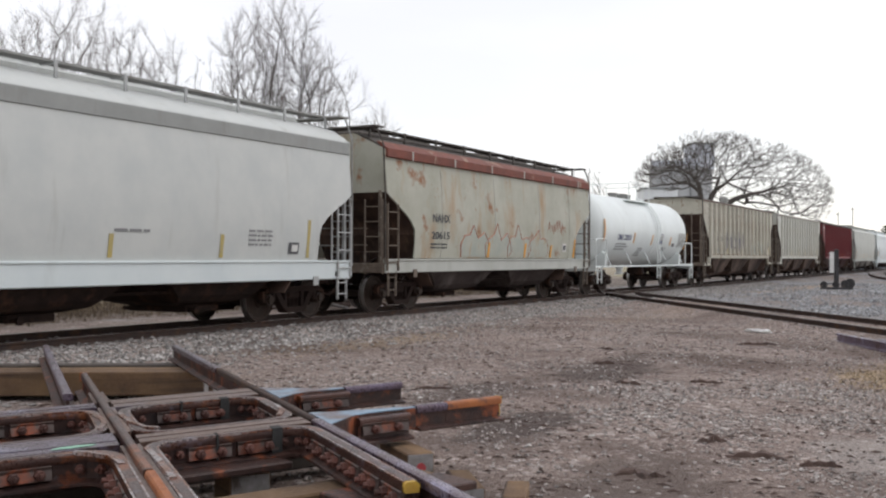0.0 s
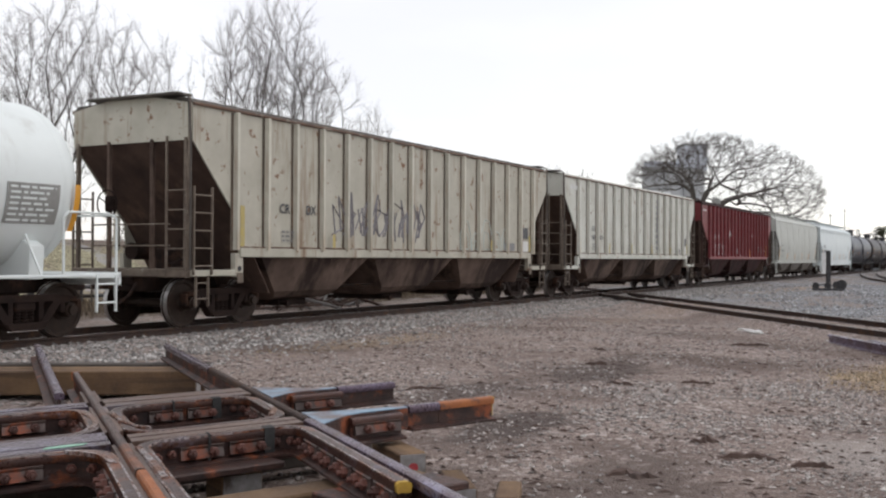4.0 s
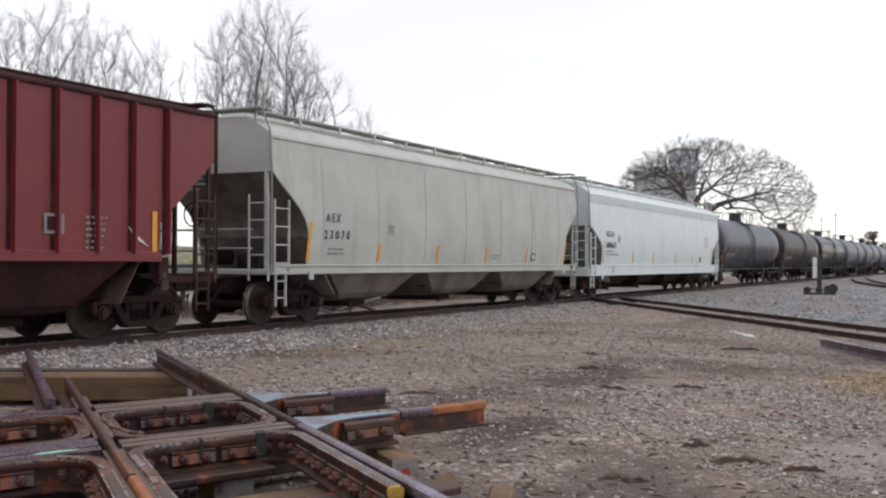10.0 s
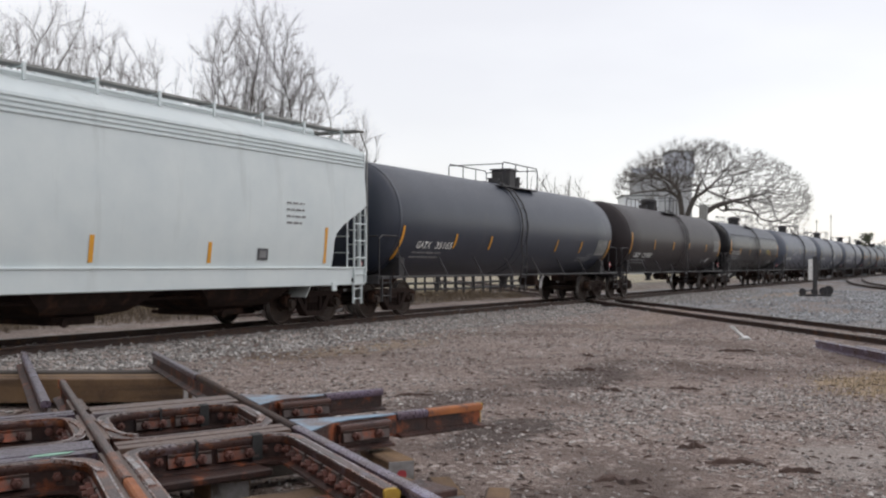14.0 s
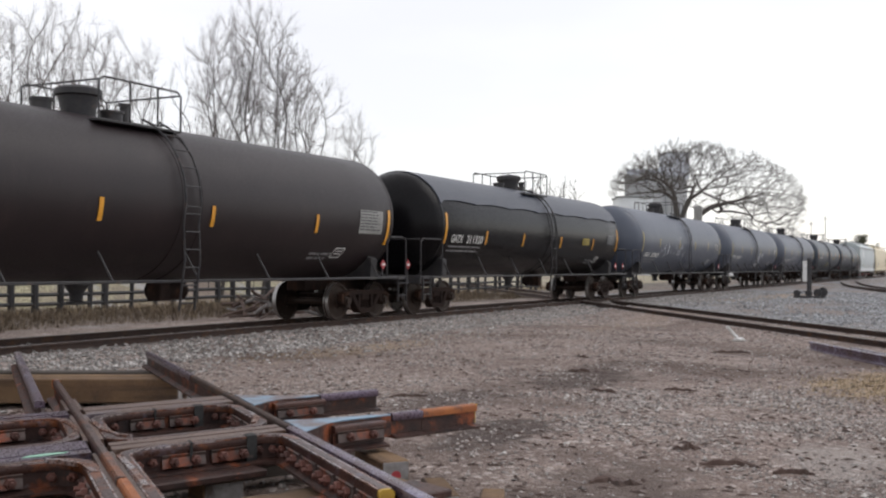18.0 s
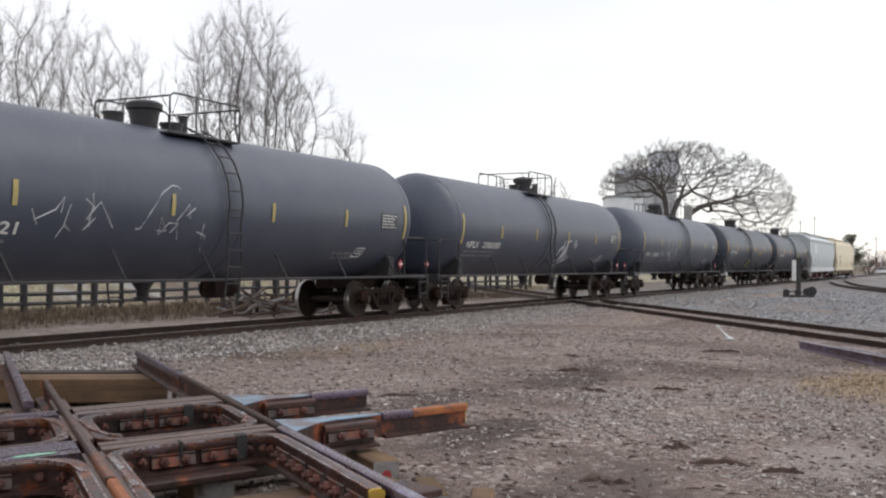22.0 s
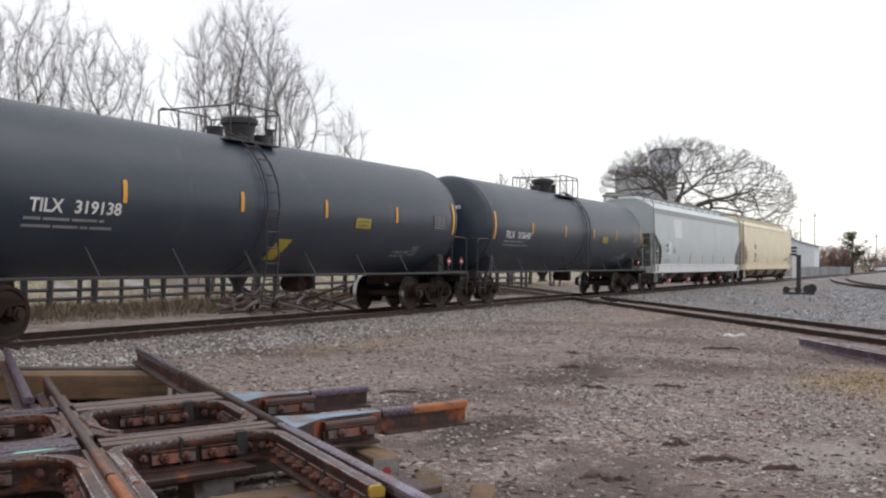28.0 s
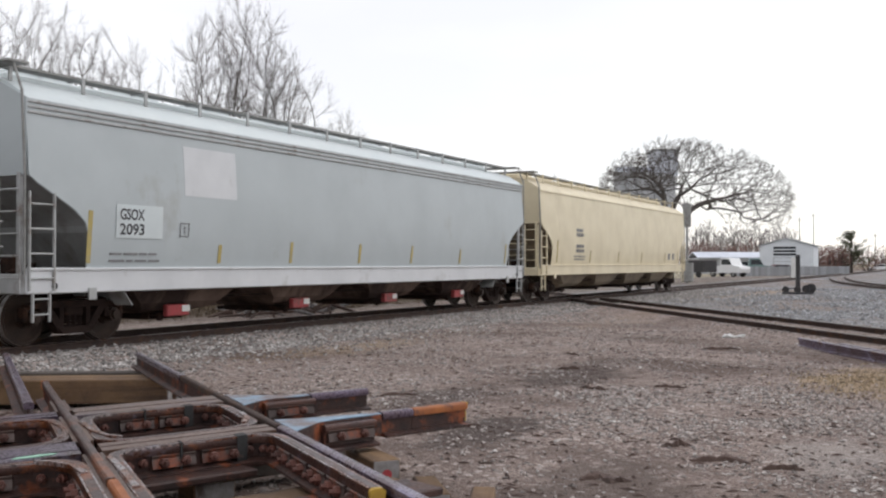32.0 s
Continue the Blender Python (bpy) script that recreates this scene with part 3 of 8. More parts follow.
def mesh_of(name, geo, material, smooth=0):
    me = bpy.data.meshes.new(name)
    me.from_pydata(geo.v, [], geo.f)
    if isinstance(material, (list, tuple)):
        for k in material:
            me.materials.append(k)
    else:
        me.materials.append(material)
    bm = bmesh.new()
    bm.from_mesh(me)
    bmesh.ops.recalc_face_normals(bm, faces=bm.faces)
    bm.to_mesh(me)
    bm.free()
    if smooth:
        me.polygons.foreach_set("use_smooth", [True] * len(me.polygons))
        me.set_sharp_from_angle(angle=radians(smooth))
    return me


def part(name, geo, material, parent=None, label="", smooth=0):
    """Links one mesh under a thing or a part; geo is a Geo or a mesh that is shared."""
    me = geo if isinstance(geo, bpy.types.Mesh) else mesh_of(name, geo, material, smooth)
    ob = new(name, me)
    if parent is not None:
        ob.parent = parent
    if label:
        ob["label"] = label
    return ob


def thing(name, label, category, m=None, group="", kind=""):
    ob = new(name)
    ob.empty_display_size = 0.2
    if m is not None:
        ob.matrix_basis = m
    return tagged(ob, label, category, group, kind)


def lettering(text, height, place, width=0.0, weight=0.022):
    """Flat letters with their lower left corner at the origin of place, reading along its x with its y up; a new mesh."""
    cu = bpy.data.curves.new("letters", "FONT")
    cu.body, cu.size, cu.offset, cu.resolution_u = text, 1.0, weight, 3
    ob = bpy.data.objects.new("letters", cu)
    me = bpy.data.meshes.new_from_object(ob)
    bpy.data.objects.remove(ob)
    bpy.data.curves.remove(cu)
    lo, hi = min(v.co.x for v in me.vertices), max(v.co.x for v in me.vertices)
    bot, top = min(v.co.y for v in me.vertices), max(v.co.y for v in me.vertices)
    k = height / (top - bot)
    w = width / (hi - lo) if width else k
    for v in me.vertices:
        v.co = place @ Vector(((v.co.x - lo) * w, (v.co.y - bot) * k, 0))
    return me


def ground_z(x, y):
    """Height of the yard: level gravel, a low shoulder of ballast along the two lines."""
    z = -0.24 + 0.035 * noise.noise((x * 0.22, y * 0.22, 0.0)) + 0.012 * noise.noise((x * 1.3, y * 1.3, 4.0))
    d = abs(y - 14.6)
    k = min(1.0, max(0.0, (2.9 - d) / 1.3))
    z += (-0.135 - z) * k * k * (3 - 2 * k)
    # a low grassy bank behind the fence
    k = min(1.0, max(0.0, (y - 28.5) / 6.0)) * min(1.0, max(0.0, (62.0 - x) / 22.0))
    z += 2.3 * k * k * (3 - 2 * k)
    # gravel fills the crossing line nearly to the rail tops
    k = min(1.0, max(0.0, (1.75 - abs(0.561 * x - 0.828 * y - 11.2)) / 0.75)) * min(1.0, max(0.0, (12.4 - y) / 1.0))
    z += (-0.125 - z) * k * k * (3 - 2 * k)
    return z
# ---- the train ----
TRACK_Y = 14.6
WHEEL_R = 0.457


def shape_wheelset():
    """Two wheels with flanges on an axle, turning about y."""
    g = Geo()
    for s in (-1, 1):
        prof = [(0.09, -0.075), (0.14, -0.085), (0.17, -0.045), (0.37, -0.035), (0.40, -0.06), (0.455, -0.06), (0.458, 0.03), (0.482, 0.045), (0.482, 0.065), (0.41, 0.07), (0.38, 0.03), (0.17, 0.02), (0.13, 0.08), (0.09, 0.08)]
        m = Matrix.Translation((0, s * 0.755, 0)) @ Euler((radians(90 if s > 0 else -90), 0, 0)).to_matrix().to_4x4()
        g.turned(prof, m, 28)
    g.tube([(0, -0.98, 0), (0, 0.98, 0)], 0.085, 10)
    me = mesh_of("wheelset", g, [wheel_steel, tread_steel], 35)
    for p in me.polygons:
        if math.hypot(p.center.x, p.center.z) > 0.44 and abs(p.normal.y) < 0.7:
            p.material_index = 1
    return me


def shape_side_frame():
    """Cast side frame: top member, two raking columns, tension bar, pedestals."""
    g = Geo()
    y0, y1 = -0.09, 0.09
    top = [(-1.02, 0.60), (-0.98, 0.68), (-0.62, 0.73), (0.62, 0.73), (0.98, 0.68), (1.02, 0.60), (0.62, 0.615), (-0.62, 0.615)]
    g.prism(top, y0, y1)
    for s in (-1, 1):
        g.prism([(s * 0.70, 0.63), (s * 0.54, 0.64), (s * 0.24, 0.26), (s * 0.36, 0.20)], y0, y1)
        g.prism([(s * 0.34, 0.63), (s * 0.25, 0.63), (s * 0.25, 0.24), (s * 0.34, 0.24)], y0 + 0.02, y1 - 0.02)
        g.box(s * 0.72 - 0.05, s * 0.72 + 0.05, y0, y1, 0.42, 0.66, 0.015)
        g.box(s * 1.06 - 0.045, s * 1.06 + 0.045, y0, y1, 0.40, 0.64, 0.015)
    g.prism([(-0.42, 0.30), (-0.30, 0.17), (0.30, 0.17), (0.42, 0.30), (0.25, 0.29), (-0.25, 0.29)], y0 - 0.02, y1 + 0.02)
    return mesh_of("side_frame", g, under_steel, 30)


def shape_bearing():
    g = Geo()
    g.disc((0, 0, 0), (0, 1, 0), 0.125, 0.20, 16)
    g.disc((0, -0.12, 0), (0, 1, 0), 0.085, 0.06, 12)
    g.disc((0, 0.12, 0), (0, 1, 0), 0.085, 0.06, 12)
    return mesh_of("bearing", g, wheel_steel, 35)


def shape_spring():
    g = Geo()
    for x in (-0.13, 0.0, 0.13):
        pts = [(x + 0.055 * math.cos(a), 0.055 * math.sin(a), 0.29 + 0.19 * a / (2 * math.pi * 4)) for a in [2 * math.pi * 4 * k / 32 for k in range(33)]]
        g.tube(pts, 0.016, 4)
    return mesh_of("spring_nest", g, under_steel, 40)


def shape_bolster():
    g = Geo()
    g.box(-0.20, 0.20, -1.05, 1.05, 0.47, 0.63, 0.03)
    g.disc((0, 0, 0.67), (0, 0, 1), 0.2, 0.1, 14)
    g.box(-0.75, 0.75, -0.08, 0.08, 0.30, 0.38, 0.01)
    for s in (-1, 1):
        g.box(s * 0.36 - 0.05, s * 0.36 + 0.05, -0.85, 0.85, 0.36, 0.46, 0.02)
    return mesh_of("bolster", g, under_steel, 30)


WHEELSET, SIDE_FRAME, BEARING, SPRING, BOLSTER = shape_wheelset(), shape_side_frame(), shape_bearing(), shape_spring(), shape_bolster()
WHEELSETS = []


def add_truck(car, x):
    """A two-axle bogie under a car; its wheelsets turn as the car rolls."""
    t = part("bogie", BOLSTER, None, car, "grimy cast-steel freight bogie")
    t.location = (x, 0, 0)
    for s in (-1, 1):
        f = part("side_frame", SIDE_FRAME, None, t)
        f.location = (0, s * 0.98, 0)
        k = part("spring_nest", SPRING, None, t)
        k.location = (0, s * 0.98, 0)
        for e in (-1, 1):
            b = part("bearing", BEARING, None, t)
            b.location = (e * 0.89, s * 0.98, WHEEL_R)
    for e in (-1, 1):
        w = part("wheelset", WHEELSET, None, t)
        w.location = (e * 0.89, 0, WHEEL_R)
        WHEELSETS.append(w)


def shape_coupler():
    g = Geo()
    g.box(-0.10, 0.55, -0.08, 0.08, 0.80, 0.96, 0.02)
    g.prism([(0.50, -0.14), (0.66, -0.17), (0.82, -0.13), (0.80, 0.0), (0.70, 0.02), (0.68, 0.13), (0.52, 0.14)], 0.74, 1.02, "z")
    g.box(0.30, 0.42, -0.05, 0.05, 0.72, 0.82, 0.01)
    g.tube([(0.15, 0.30, 0.85), (0.40, 0.36, 0.62), (0.65, 0.30, 0.45), (0.78, 0.20, 0.50)], 0.03, 6)
    return mesh_of("coupler", g, under_steel, 30)


COUPLER = shape_coupler()


def add_couplers(car, half):
    for s in (-1, 1):
        c = part("coupler", COUPLER, None, car)
        c.matrix_basis = Matrix.Translation((s * half, 0, 0)) @ pose(0, 0, 0, 0, 0, 0 if s > 0 else 180)


def ladder(x, y, z0, z1, w, rungs, axis="x", r=0.018):
    """Two flat stiles and round rungs; it stands in the plane of axis and z."""
    g = Geo()
    ax = Vector((1, 0, 0)) if axis == "x" else Vector((0, 1, 0))
    c = Vector((x, y, 0))
    for s in (-1, 1):
        p = c + ax * s * w / 2
        hx, hy = (0.010, 0.025) if axis == "x" else (0.025, 0.010)
        g.box(p.x - hx - 0.006, p.x + hx + 0.006, p.y - hy, p.y + hy, z0, z1, 0.004)
    for k in range(rungs):
        z = z0 + (k + 0.5) * (z1 - z0) / rungs
        g.tube([c - ax * w / 2 + Vector((0, 0, z)), c + ax * w / 2 + Vector((0, 0, z))], r, 6)
    return g


def writing_bars(x, z, w, rows, h=0.05, gap=0.05, seed=1):
    """Small print that cannot be read: rows of short bars."""
    rnd, g = random.Random(seed), Geo()
    for k in range(rows):
        u = 0.0
        end = w * rnd.uniform(0.75, 1.0)
        while u < end:
            step = min(rnd.uniform(0.08, 0.30) * max(0.5, w), end - u)
            g.box(x + u, x + u + step, -0.003, 0.003, z - k * (h + gap), z - k * (h + gap) + h)
            u += step + 0.05
    return g


def side_curve(style, z):
    """How far the side wall of a hopper bows out at a height."""
    if style == "bowed":
        u = (z - 1.2) / 2.75
        return 1.46 + 0.10 * math.sin(math.pi * min(1, max(0, u)) ** 0.8)
    return 1.52




def hopper(name, label, L, style, paint, low, trim, bays, x0, deck=None, roof=None, eave=3.95, walk_z=4.56, end_z=2.75, foot=1.27, sill=(0.87, 1.27), cut=1.2, ribs=0, rib_w=0.09, board=None, bands=0, rib_in=1.2, rib_paint=None, seam_paint=None, chord=None, slope=None, seams=(), end_ink=None, group="freight cars of the train"):
    """A covered hopper wagon; origin on the rail tops under its middle. The side that faces the yard is -y."""
    car = thing(name, label, "hopper car", pose(x0, TRACK_Y, 0), group)
    h = L / 2
    roof = roof or paint
    board = board or galvanised
    deck = deck or paint
    # side walls, end walls: a shell of sheets with a cut lower corner at both ends
    zs = [foot + (eave - foot) * k / 14 for k in range(15)]

    def end_x(z):
        if z >= end_z:
            return h
        knee = foot + 0.60
        if z >= knee:
            u = (end_z - z) / (end_z - knee)
            return h - cut * (u if style == "ribbed" else math.sin(u * math.pi / 2) ** 1.25)
        return h - cut - 0.04 * (knee - z)
    for s in (-1, 1):
        g = Geo()
        rings = []
        for z in sorted(set(zs + [end_z, foot + 0.60, end_z - 0.1, end_z - 0.25])):
            e, y = end_x(z), side_curve(style, z)
            n = 16
            rings.append([(-e + 2 * e * k / n, s * y, z) for k in range(n + 1)] + [(e - 2 * e * k / n, s * (y - 0.03), z) for k in range(n + 1)])
        g.loft(rings)
        part("side_wall", g, paint, car, smooth=35)
        if ribs:
            rib = Geo()
            rib.prism([(-rib_w / 2, 0), (-rib_w / 2 + 0.01, -0.11), (rib_w / 2 - 0.01, -0.11), (rib_w / 2, 0)], foot + 0.06, eave - 0.04, "z")
            rm = mesh_of("rib", rib, rib_paint or paint)
            # dark strips beside the ribs: painted rib shade with rust
            seam = Geo()
            seam.box(-0.045, 0.045, -0.004, 0.002, foot + 0.04, eave - 0.05)
            sm = mesh_of("seam", seam, seam_paint or low)
            for k in range(ribs):
                x = -h + rib_in + (L - 2 * rib_in) * k / (ribs - 1)
                o = part("rib", rm, None, car)
                o.matrix_basis = Matrix.Translation((x, s * side_curve(style, 2.5), 0)) @ pose(0, 0, 0, 0, 0, 0 if s < 0 else 180)
                if s < 0:
                    o = part("seam", sm, None, car)
                    o.location = (x - rib_w / 2 - 0.030, s * side_curve(style, 2.5), 0)
            t = Geo()
            t.box(-h, h, s * 1.50, s * 1.57, eave - 0.035, eave + 0.02, 0.008)
            part("top_chord", t, chord or roof, car)
            t = Geo()
            t.box(-h + cut, h - cut, s * 1.49, s * 1.57, foot - 0.08, foot + 0.10, 0.012)
            part("side_chord", t, paint, car)
            if chord:
                t = Geo()
                t.box(-h + cut, h - cut, s * 1.50, s * 1.565, foot + 0.10, foot + 0.135, 0.006)
                part("chord_line", t, chord, car)
    # ends: upper wall, slope sheet, posts
    for s in (-1, 1):
        g = Geo()
        y = side_curve(style, 3.3) - 0.02
        g.box(s * h - 0.02, s * h + 0.02, -y, y, end_z, eave, 0.0)
        rise = 0.42 if style == "bowed" else 0.15
        g.prism([(-y, eave), (-0.62, eave + rise), (0.62, eave + rise), (y, eave)], s * h - 0.02, s * h + 0.02, "x")
        part("end_wall", g, paint, car)
        g = Geo()
        knee = foot + 0.60
        line = [(s * (h - 0.004), end_z + 0.02)] + [(s * (end_x(end_z - (end_z - knee) * k / 8) - 0.03), end_z - (end_z - knee) * k / 8) for k in range(9)] + [(s * (h - 2.35), 0.62)]
        g.prism(line + [(x - s * 0.03, z) for x, z in reversed(line)], -y + 0.02, y - 0.02)
        part("slope_sheet", g, slope or end_grime, car)
        for yy in (-1.36, 1.36) if style == "bowed" else (-1.38, -0.55, 0.55, 1.38):
            g = Geo()
            g.box(s * h - 0.05, s * h + 0.04, yy - 0.035, yy + 0.035, sill[1] - 0.10, end_z + 0.05, 0.01)
            part("end_post", g, trim if abs(yy) > 1 else low, car)
        if style == "ribbed":
            for x, yy in ((s * (h + 0.06), -1.50), (s * (h + 0.08), -0.97)):
                g = Geo()
                g.box(x - 0.018, x + 0.018, yy - 0.022, yy + 0.022, sill[0], eave + (0.10 if yy < -1.2 else -0.6), 0.004)
                part("hand_post", g, trim, car)
        g = Geo()
        g.box(s * h - 0.09, s * h + 0.09, -1.48, 1.48, sill[0], sill[1] - 0.08, 0.02)
        part("end_sill", g, trim, car)
        g = Geo()
        g.box(s * (h - 0.9) - 0.9, s * (h - 0.9) + 0.9, -0.30, 0.30, 0.68, 1.0, 0.02)
        part("draft_sill", g, under_steel, car)
        g = Geo()
        g.box(s * (h - 0.85) - 0.55, s * (h - 0.85) + 0.55, -1.0, 1.0, 1.05, 1.12, 0.01)
        g.disc((s * (h - 0.75), 0.45, 1.45), (1, 0, 0), 0.17, 0.55, 14)
        g.box(s * (h - 0.6) - 0.14, s * (h - 0.6) + 0.14, -0.6, -0.2, 1.12, 1.5, 0.02)
        g.tube([(s * (h - 0.2), -0.8, 1.2), (s * (h - 0.9), -0.7, 1.35), (s * (h - 1.5), 0.1, 1.0)], 0.025, 6)
        part("brake_gear", g, under_steel, car, smooth=35)
        # ladders at the corner: one on the side, one on the end
        for q in (-1, 1):
            g = ladder(s * (h - 0.27), q * 1.545, sill[0] + 0.05, min(end_z - 0.25, 2.65), 0.50, 4 if style == "bowed" else 5)
            part("ladder", g, trim, car)
            g = ladder(s * (h - 0.30), q * 1.50, 0.42, sill[0] + 0.04, 0.34, 2, r=0.016)
            part("step", g, trim, car)
        g = ladder(s * (h + 0.08), -1.22, 0.95, min(end_z - 0.05, 2.75), 0.50, 5, "y")
        part("end_ladder", g, trim, car)
        for z in (sill[1] + 0.35, sill[1] + 0.75):
            g = Geo()
            g.tube([(s * (h + 0.02), -1.0, z), (s * (h + 0.12), -1.0, z), (s * (h + 0.12), 0.9, z), (s * (h + 0.02), 0.9, z)], 0.016, 6)
            part("grab_iron", g, trim, car)
    g = Geo()
    m = Matrix.Translation((-h - 0.16, 0.45, 2.35)) @ pose(0, 0, 0, 0, 90, 0)
    ring = [(0.26 * math.cos(a), 0.26 * math.sin(a), 0) for a in [2 * math.pi * k / 16 for k in range(17)]]
    g.tube([m @ Vector(p) for p in ring], 0.016, 5)
    for a in range(3):
        g.tube([m @ Vector((0, 0, 0)), m @ Vector((0.26 * math.cos(a * 2.1), 0.26 * math.sin(a * 2.1), 0))], 0.012, 4)
    g.box(-h - 0.14, -h, 0.35, 0.55, 2.2, 2.5, 0.02)
    part("brake_wheel", g, under_steel, car)
    if end_ink:
        for row in range(9):
            g = Geo()
            z = eave - 0.12 - (0.16 * row if row < 2 else 0.14 + 0.105 * row)
            u, wide = 1.05, (0.0, 0.62) if row < 2 else (0.0, 0.55 + 0.35 * ((row * 7) % 5) / 4)
            g.box(-h - 0.026, -h - 0.021, u - wide[1], u - wide[0], z, z + (0.10 if row < 2 else 0.045))
            part("end_print", g, end_ink, car)
    # roof, running boards, hatches
    g = Geo()
    y = side_curve(style, eave)
    top = eave + 0.42 if style == "bowed" else eave + 0.15
    prof = [(-y, eave), (-y + 0.10, eave + 0.10), (-1.05, eave + 0.28 if style == "bowed" else eave + 0.11), (-0.62, top), (0.62, top), (1.05, eave + 0.28 if style == "bowed" else eave + 0.11), (y - 0.10, eave + 0.10), (y, eave)]
    g.prism(prof, -h, h, "x")
    part("roof", g, roof, car, smooth=25)
    for k in range(bands):
        z = eave - 0.05 - 0.085 * k
        for s in (-1, 1):
            g = Geo()
            g.box(-h + 0.02, h - 0.02, s * (side_curve(style, z)) - 0.03, s * (side_curve(style, z)) + 0.03, z - 0.022, z + 0.022, 0.01)
            part("eave_band", g, trim, car)
    g = Geo()
    g.box(-h + 0.5, h - 0.5, -0.42, 0.42, top, walk_z - 0.02, 0.04)
    part("hatch_trough", g, board if style == "ribbed" else roof, car)
    n = max(4, int(L / 2.1))
    hm = Geo()
    hm.box(-0.72, 0.72, -0.36, 0.36, walk_z - 0.03, walk_z + 0.03, 0.015)
    hm.box(-0.05, 0.05, -0.42, 0.42, walk_z + 0.02, walk_z + 0.06, 0.01)
    hm = mesh_of("hatch", hm, board if style == "ribbed" else roof)
    for k in range(n):
        o = part("hatch", hm, None, car)
        o.location = (-h + 1.3 + (L - 2.6) * k / (n - 1), 0, 0)
    for s in (-1, 1):
        g = Geo()
        for e in range(4):
            yy = s * (0.62 + 0.085 * e)
            g.box(-h - 0.12, h + 0.12, yy - 0.032, yy + 0.032, walk_z - 0.035, walk_z + 0.005)
        part("running_board", g, board, car)
        pm = Geo()
        pm.box(-0.035, 0.035, s * 0.95 - 0.02, s * 0.95 + 0.02, top - 0.10, walk_z + 0.01, 0.005)
        pm.box(-0.035, 0.035, min(s * 0.6, s * 0.95), max(s * 0.6, s * 0.95), walk_z - 0.06, walk_z - 0.036)
        pm = mesh_of("board_bracket", pm, trim if style == "bowed" and board is galvanised else board)
        n = int(L / 1.55)
        for k in range(n + 1):
            o = part("board_bracket", pm, None, car)
            o.location = (-h + 0.15 + (L - 0.3) * k / n, 0, 0)
    for s in (-1, 1):
        g = Geo()
        g.box(s * (h + 0.02) - 0.2, s * (h + 0.02) + 0.2, -1.35, 0.95, walk_z - 0.05, walk_z - 0.01, 0.005)
        g.tube([(s * (h + 0.1), -1.30, walk_z - 0.03), (s * (h + 0.1), -1.50, eave + 0.1), (s * (h + 0.06), -1.53, end_z), (s * (h + 0.06), -1.53, sill[1] - 0.1)], 0.022, 6)
        part("end_platform", g, board, car)
    for x in seams:
        # vertical weld seams with a little run-down dirt
        g = Geo()
        rings = []
        for k in range(13):
            z = foot + 0.03 + (eave - foot - 0.36) * k / 12
            yy = -side_curve(style, z)
            w = 0.012 + 0.004 * math.sin(5 * z + x)
            rings.append([(x - w, yy + 0.002, z), (x - w * 0.5, yy - 0.006, z), (x + w * 0.5, yy - 0.006, z), (x + w, yy + 0.002, z)])
        g.loft(rings)
        part("weld_seam", g, seam_paint or weld_dirt, car)
    # side sill or open frame, bays with their gates
    if style == "bowed":
        for s in (-1, 1):
            g = Geo()
            g.box(-h, h, s * 1.40, s * 1.52, sill[0], sill[1], 0.018)
            g.box(-h + 0.02, h - 0.02, s * 1.38, s * 1.55, sill[1] - 0.03, sill[1] + 0.015, 0.01)
            part("side_sill", g, deck, car)
    else:
        for s in (-1, 1):
            for e in (-1, 1):
                g = Geo()
                g.box(e * (h - 0.70) - 0.70, e * (h - 0.70) + 0.70, s * 1.42, s * 1.52, sill[0] + 0.02, sill[0] + 0.14, 0.012)
                g.box(e * (h - 1.35) - 0.12, e * (h - 1.35) + 0.12, s * 1.40, s * 1.53, sill[0], foot, 0.012)
                part("corner_sill", g, deck, car)
    span = (L - 4.0) / bays
    for b in range(bays):
        c = -h + 2.0 + span * (b + 0.5)
        w = span / 2 - 0.04
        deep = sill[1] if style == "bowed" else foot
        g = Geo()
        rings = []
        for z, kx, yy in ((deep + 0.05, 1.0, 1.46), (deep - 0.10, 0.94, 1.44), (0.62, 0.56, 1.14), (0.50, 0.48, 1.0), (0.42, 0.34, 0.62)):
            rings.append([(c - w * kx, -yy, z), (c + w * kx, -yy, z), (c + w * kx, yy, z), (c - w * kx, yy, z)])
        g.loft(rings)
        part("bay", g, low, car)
        g = Geo()
        g.box(c - w * 0.24, c + w * 0.24, -0.74, 0.74, 0.29, 0.43, 0.02)
        g.tube([(c - w * 0.2, -0.95, 0.34), (c - w * 0.2, 0.95, 0.34)], 0.04, 8)
        g.disc((c - w * 0.2, -0.93, 0.34), (0, 1, 0), 0.075, 0.06, 8)
        part("outlet_gate", g, under_steel, car)
    g = Geo()
    g.box(-h + 0.4, h - 0.4, -0.22, 0.22, 0.72, 1.02, 0.02)
    part("centre_sill", g, under_steel, car)
    g = Geo()
    g.tube([(-h + 1.5, -0.9, 0.78), (-h + 3.0, -1.0, 0.70), (h - 3.0, -1.0, 0.70), (h - 1.5, -0.9, 0.78)], 0.03, 6)
    part("train_line", g, under_steel, car)
    for s in (-1, 1):
        add_truck(car, s * (h - 1.45))
    add_couplers(car, h)
    for s in (-1, 1):
        g = Geo()
        g.box(s * (h - 1.35) - 0.09, s * (h - 1.35) + 0.09, -1.56, -1.53, sill[0] - 0.12, sill[0] + 0.08, 0.01)
        pad = part("jacking_pad", g, trim, car)
        g = Geo()
        g.disc((s * (h - (0.55 if style == "bowed" else 1.35)), -1.534, sill[0] + (0.12 if style == "bowed" else 0.16)), (0, 1, 0), 0.055, 0.012, 12)
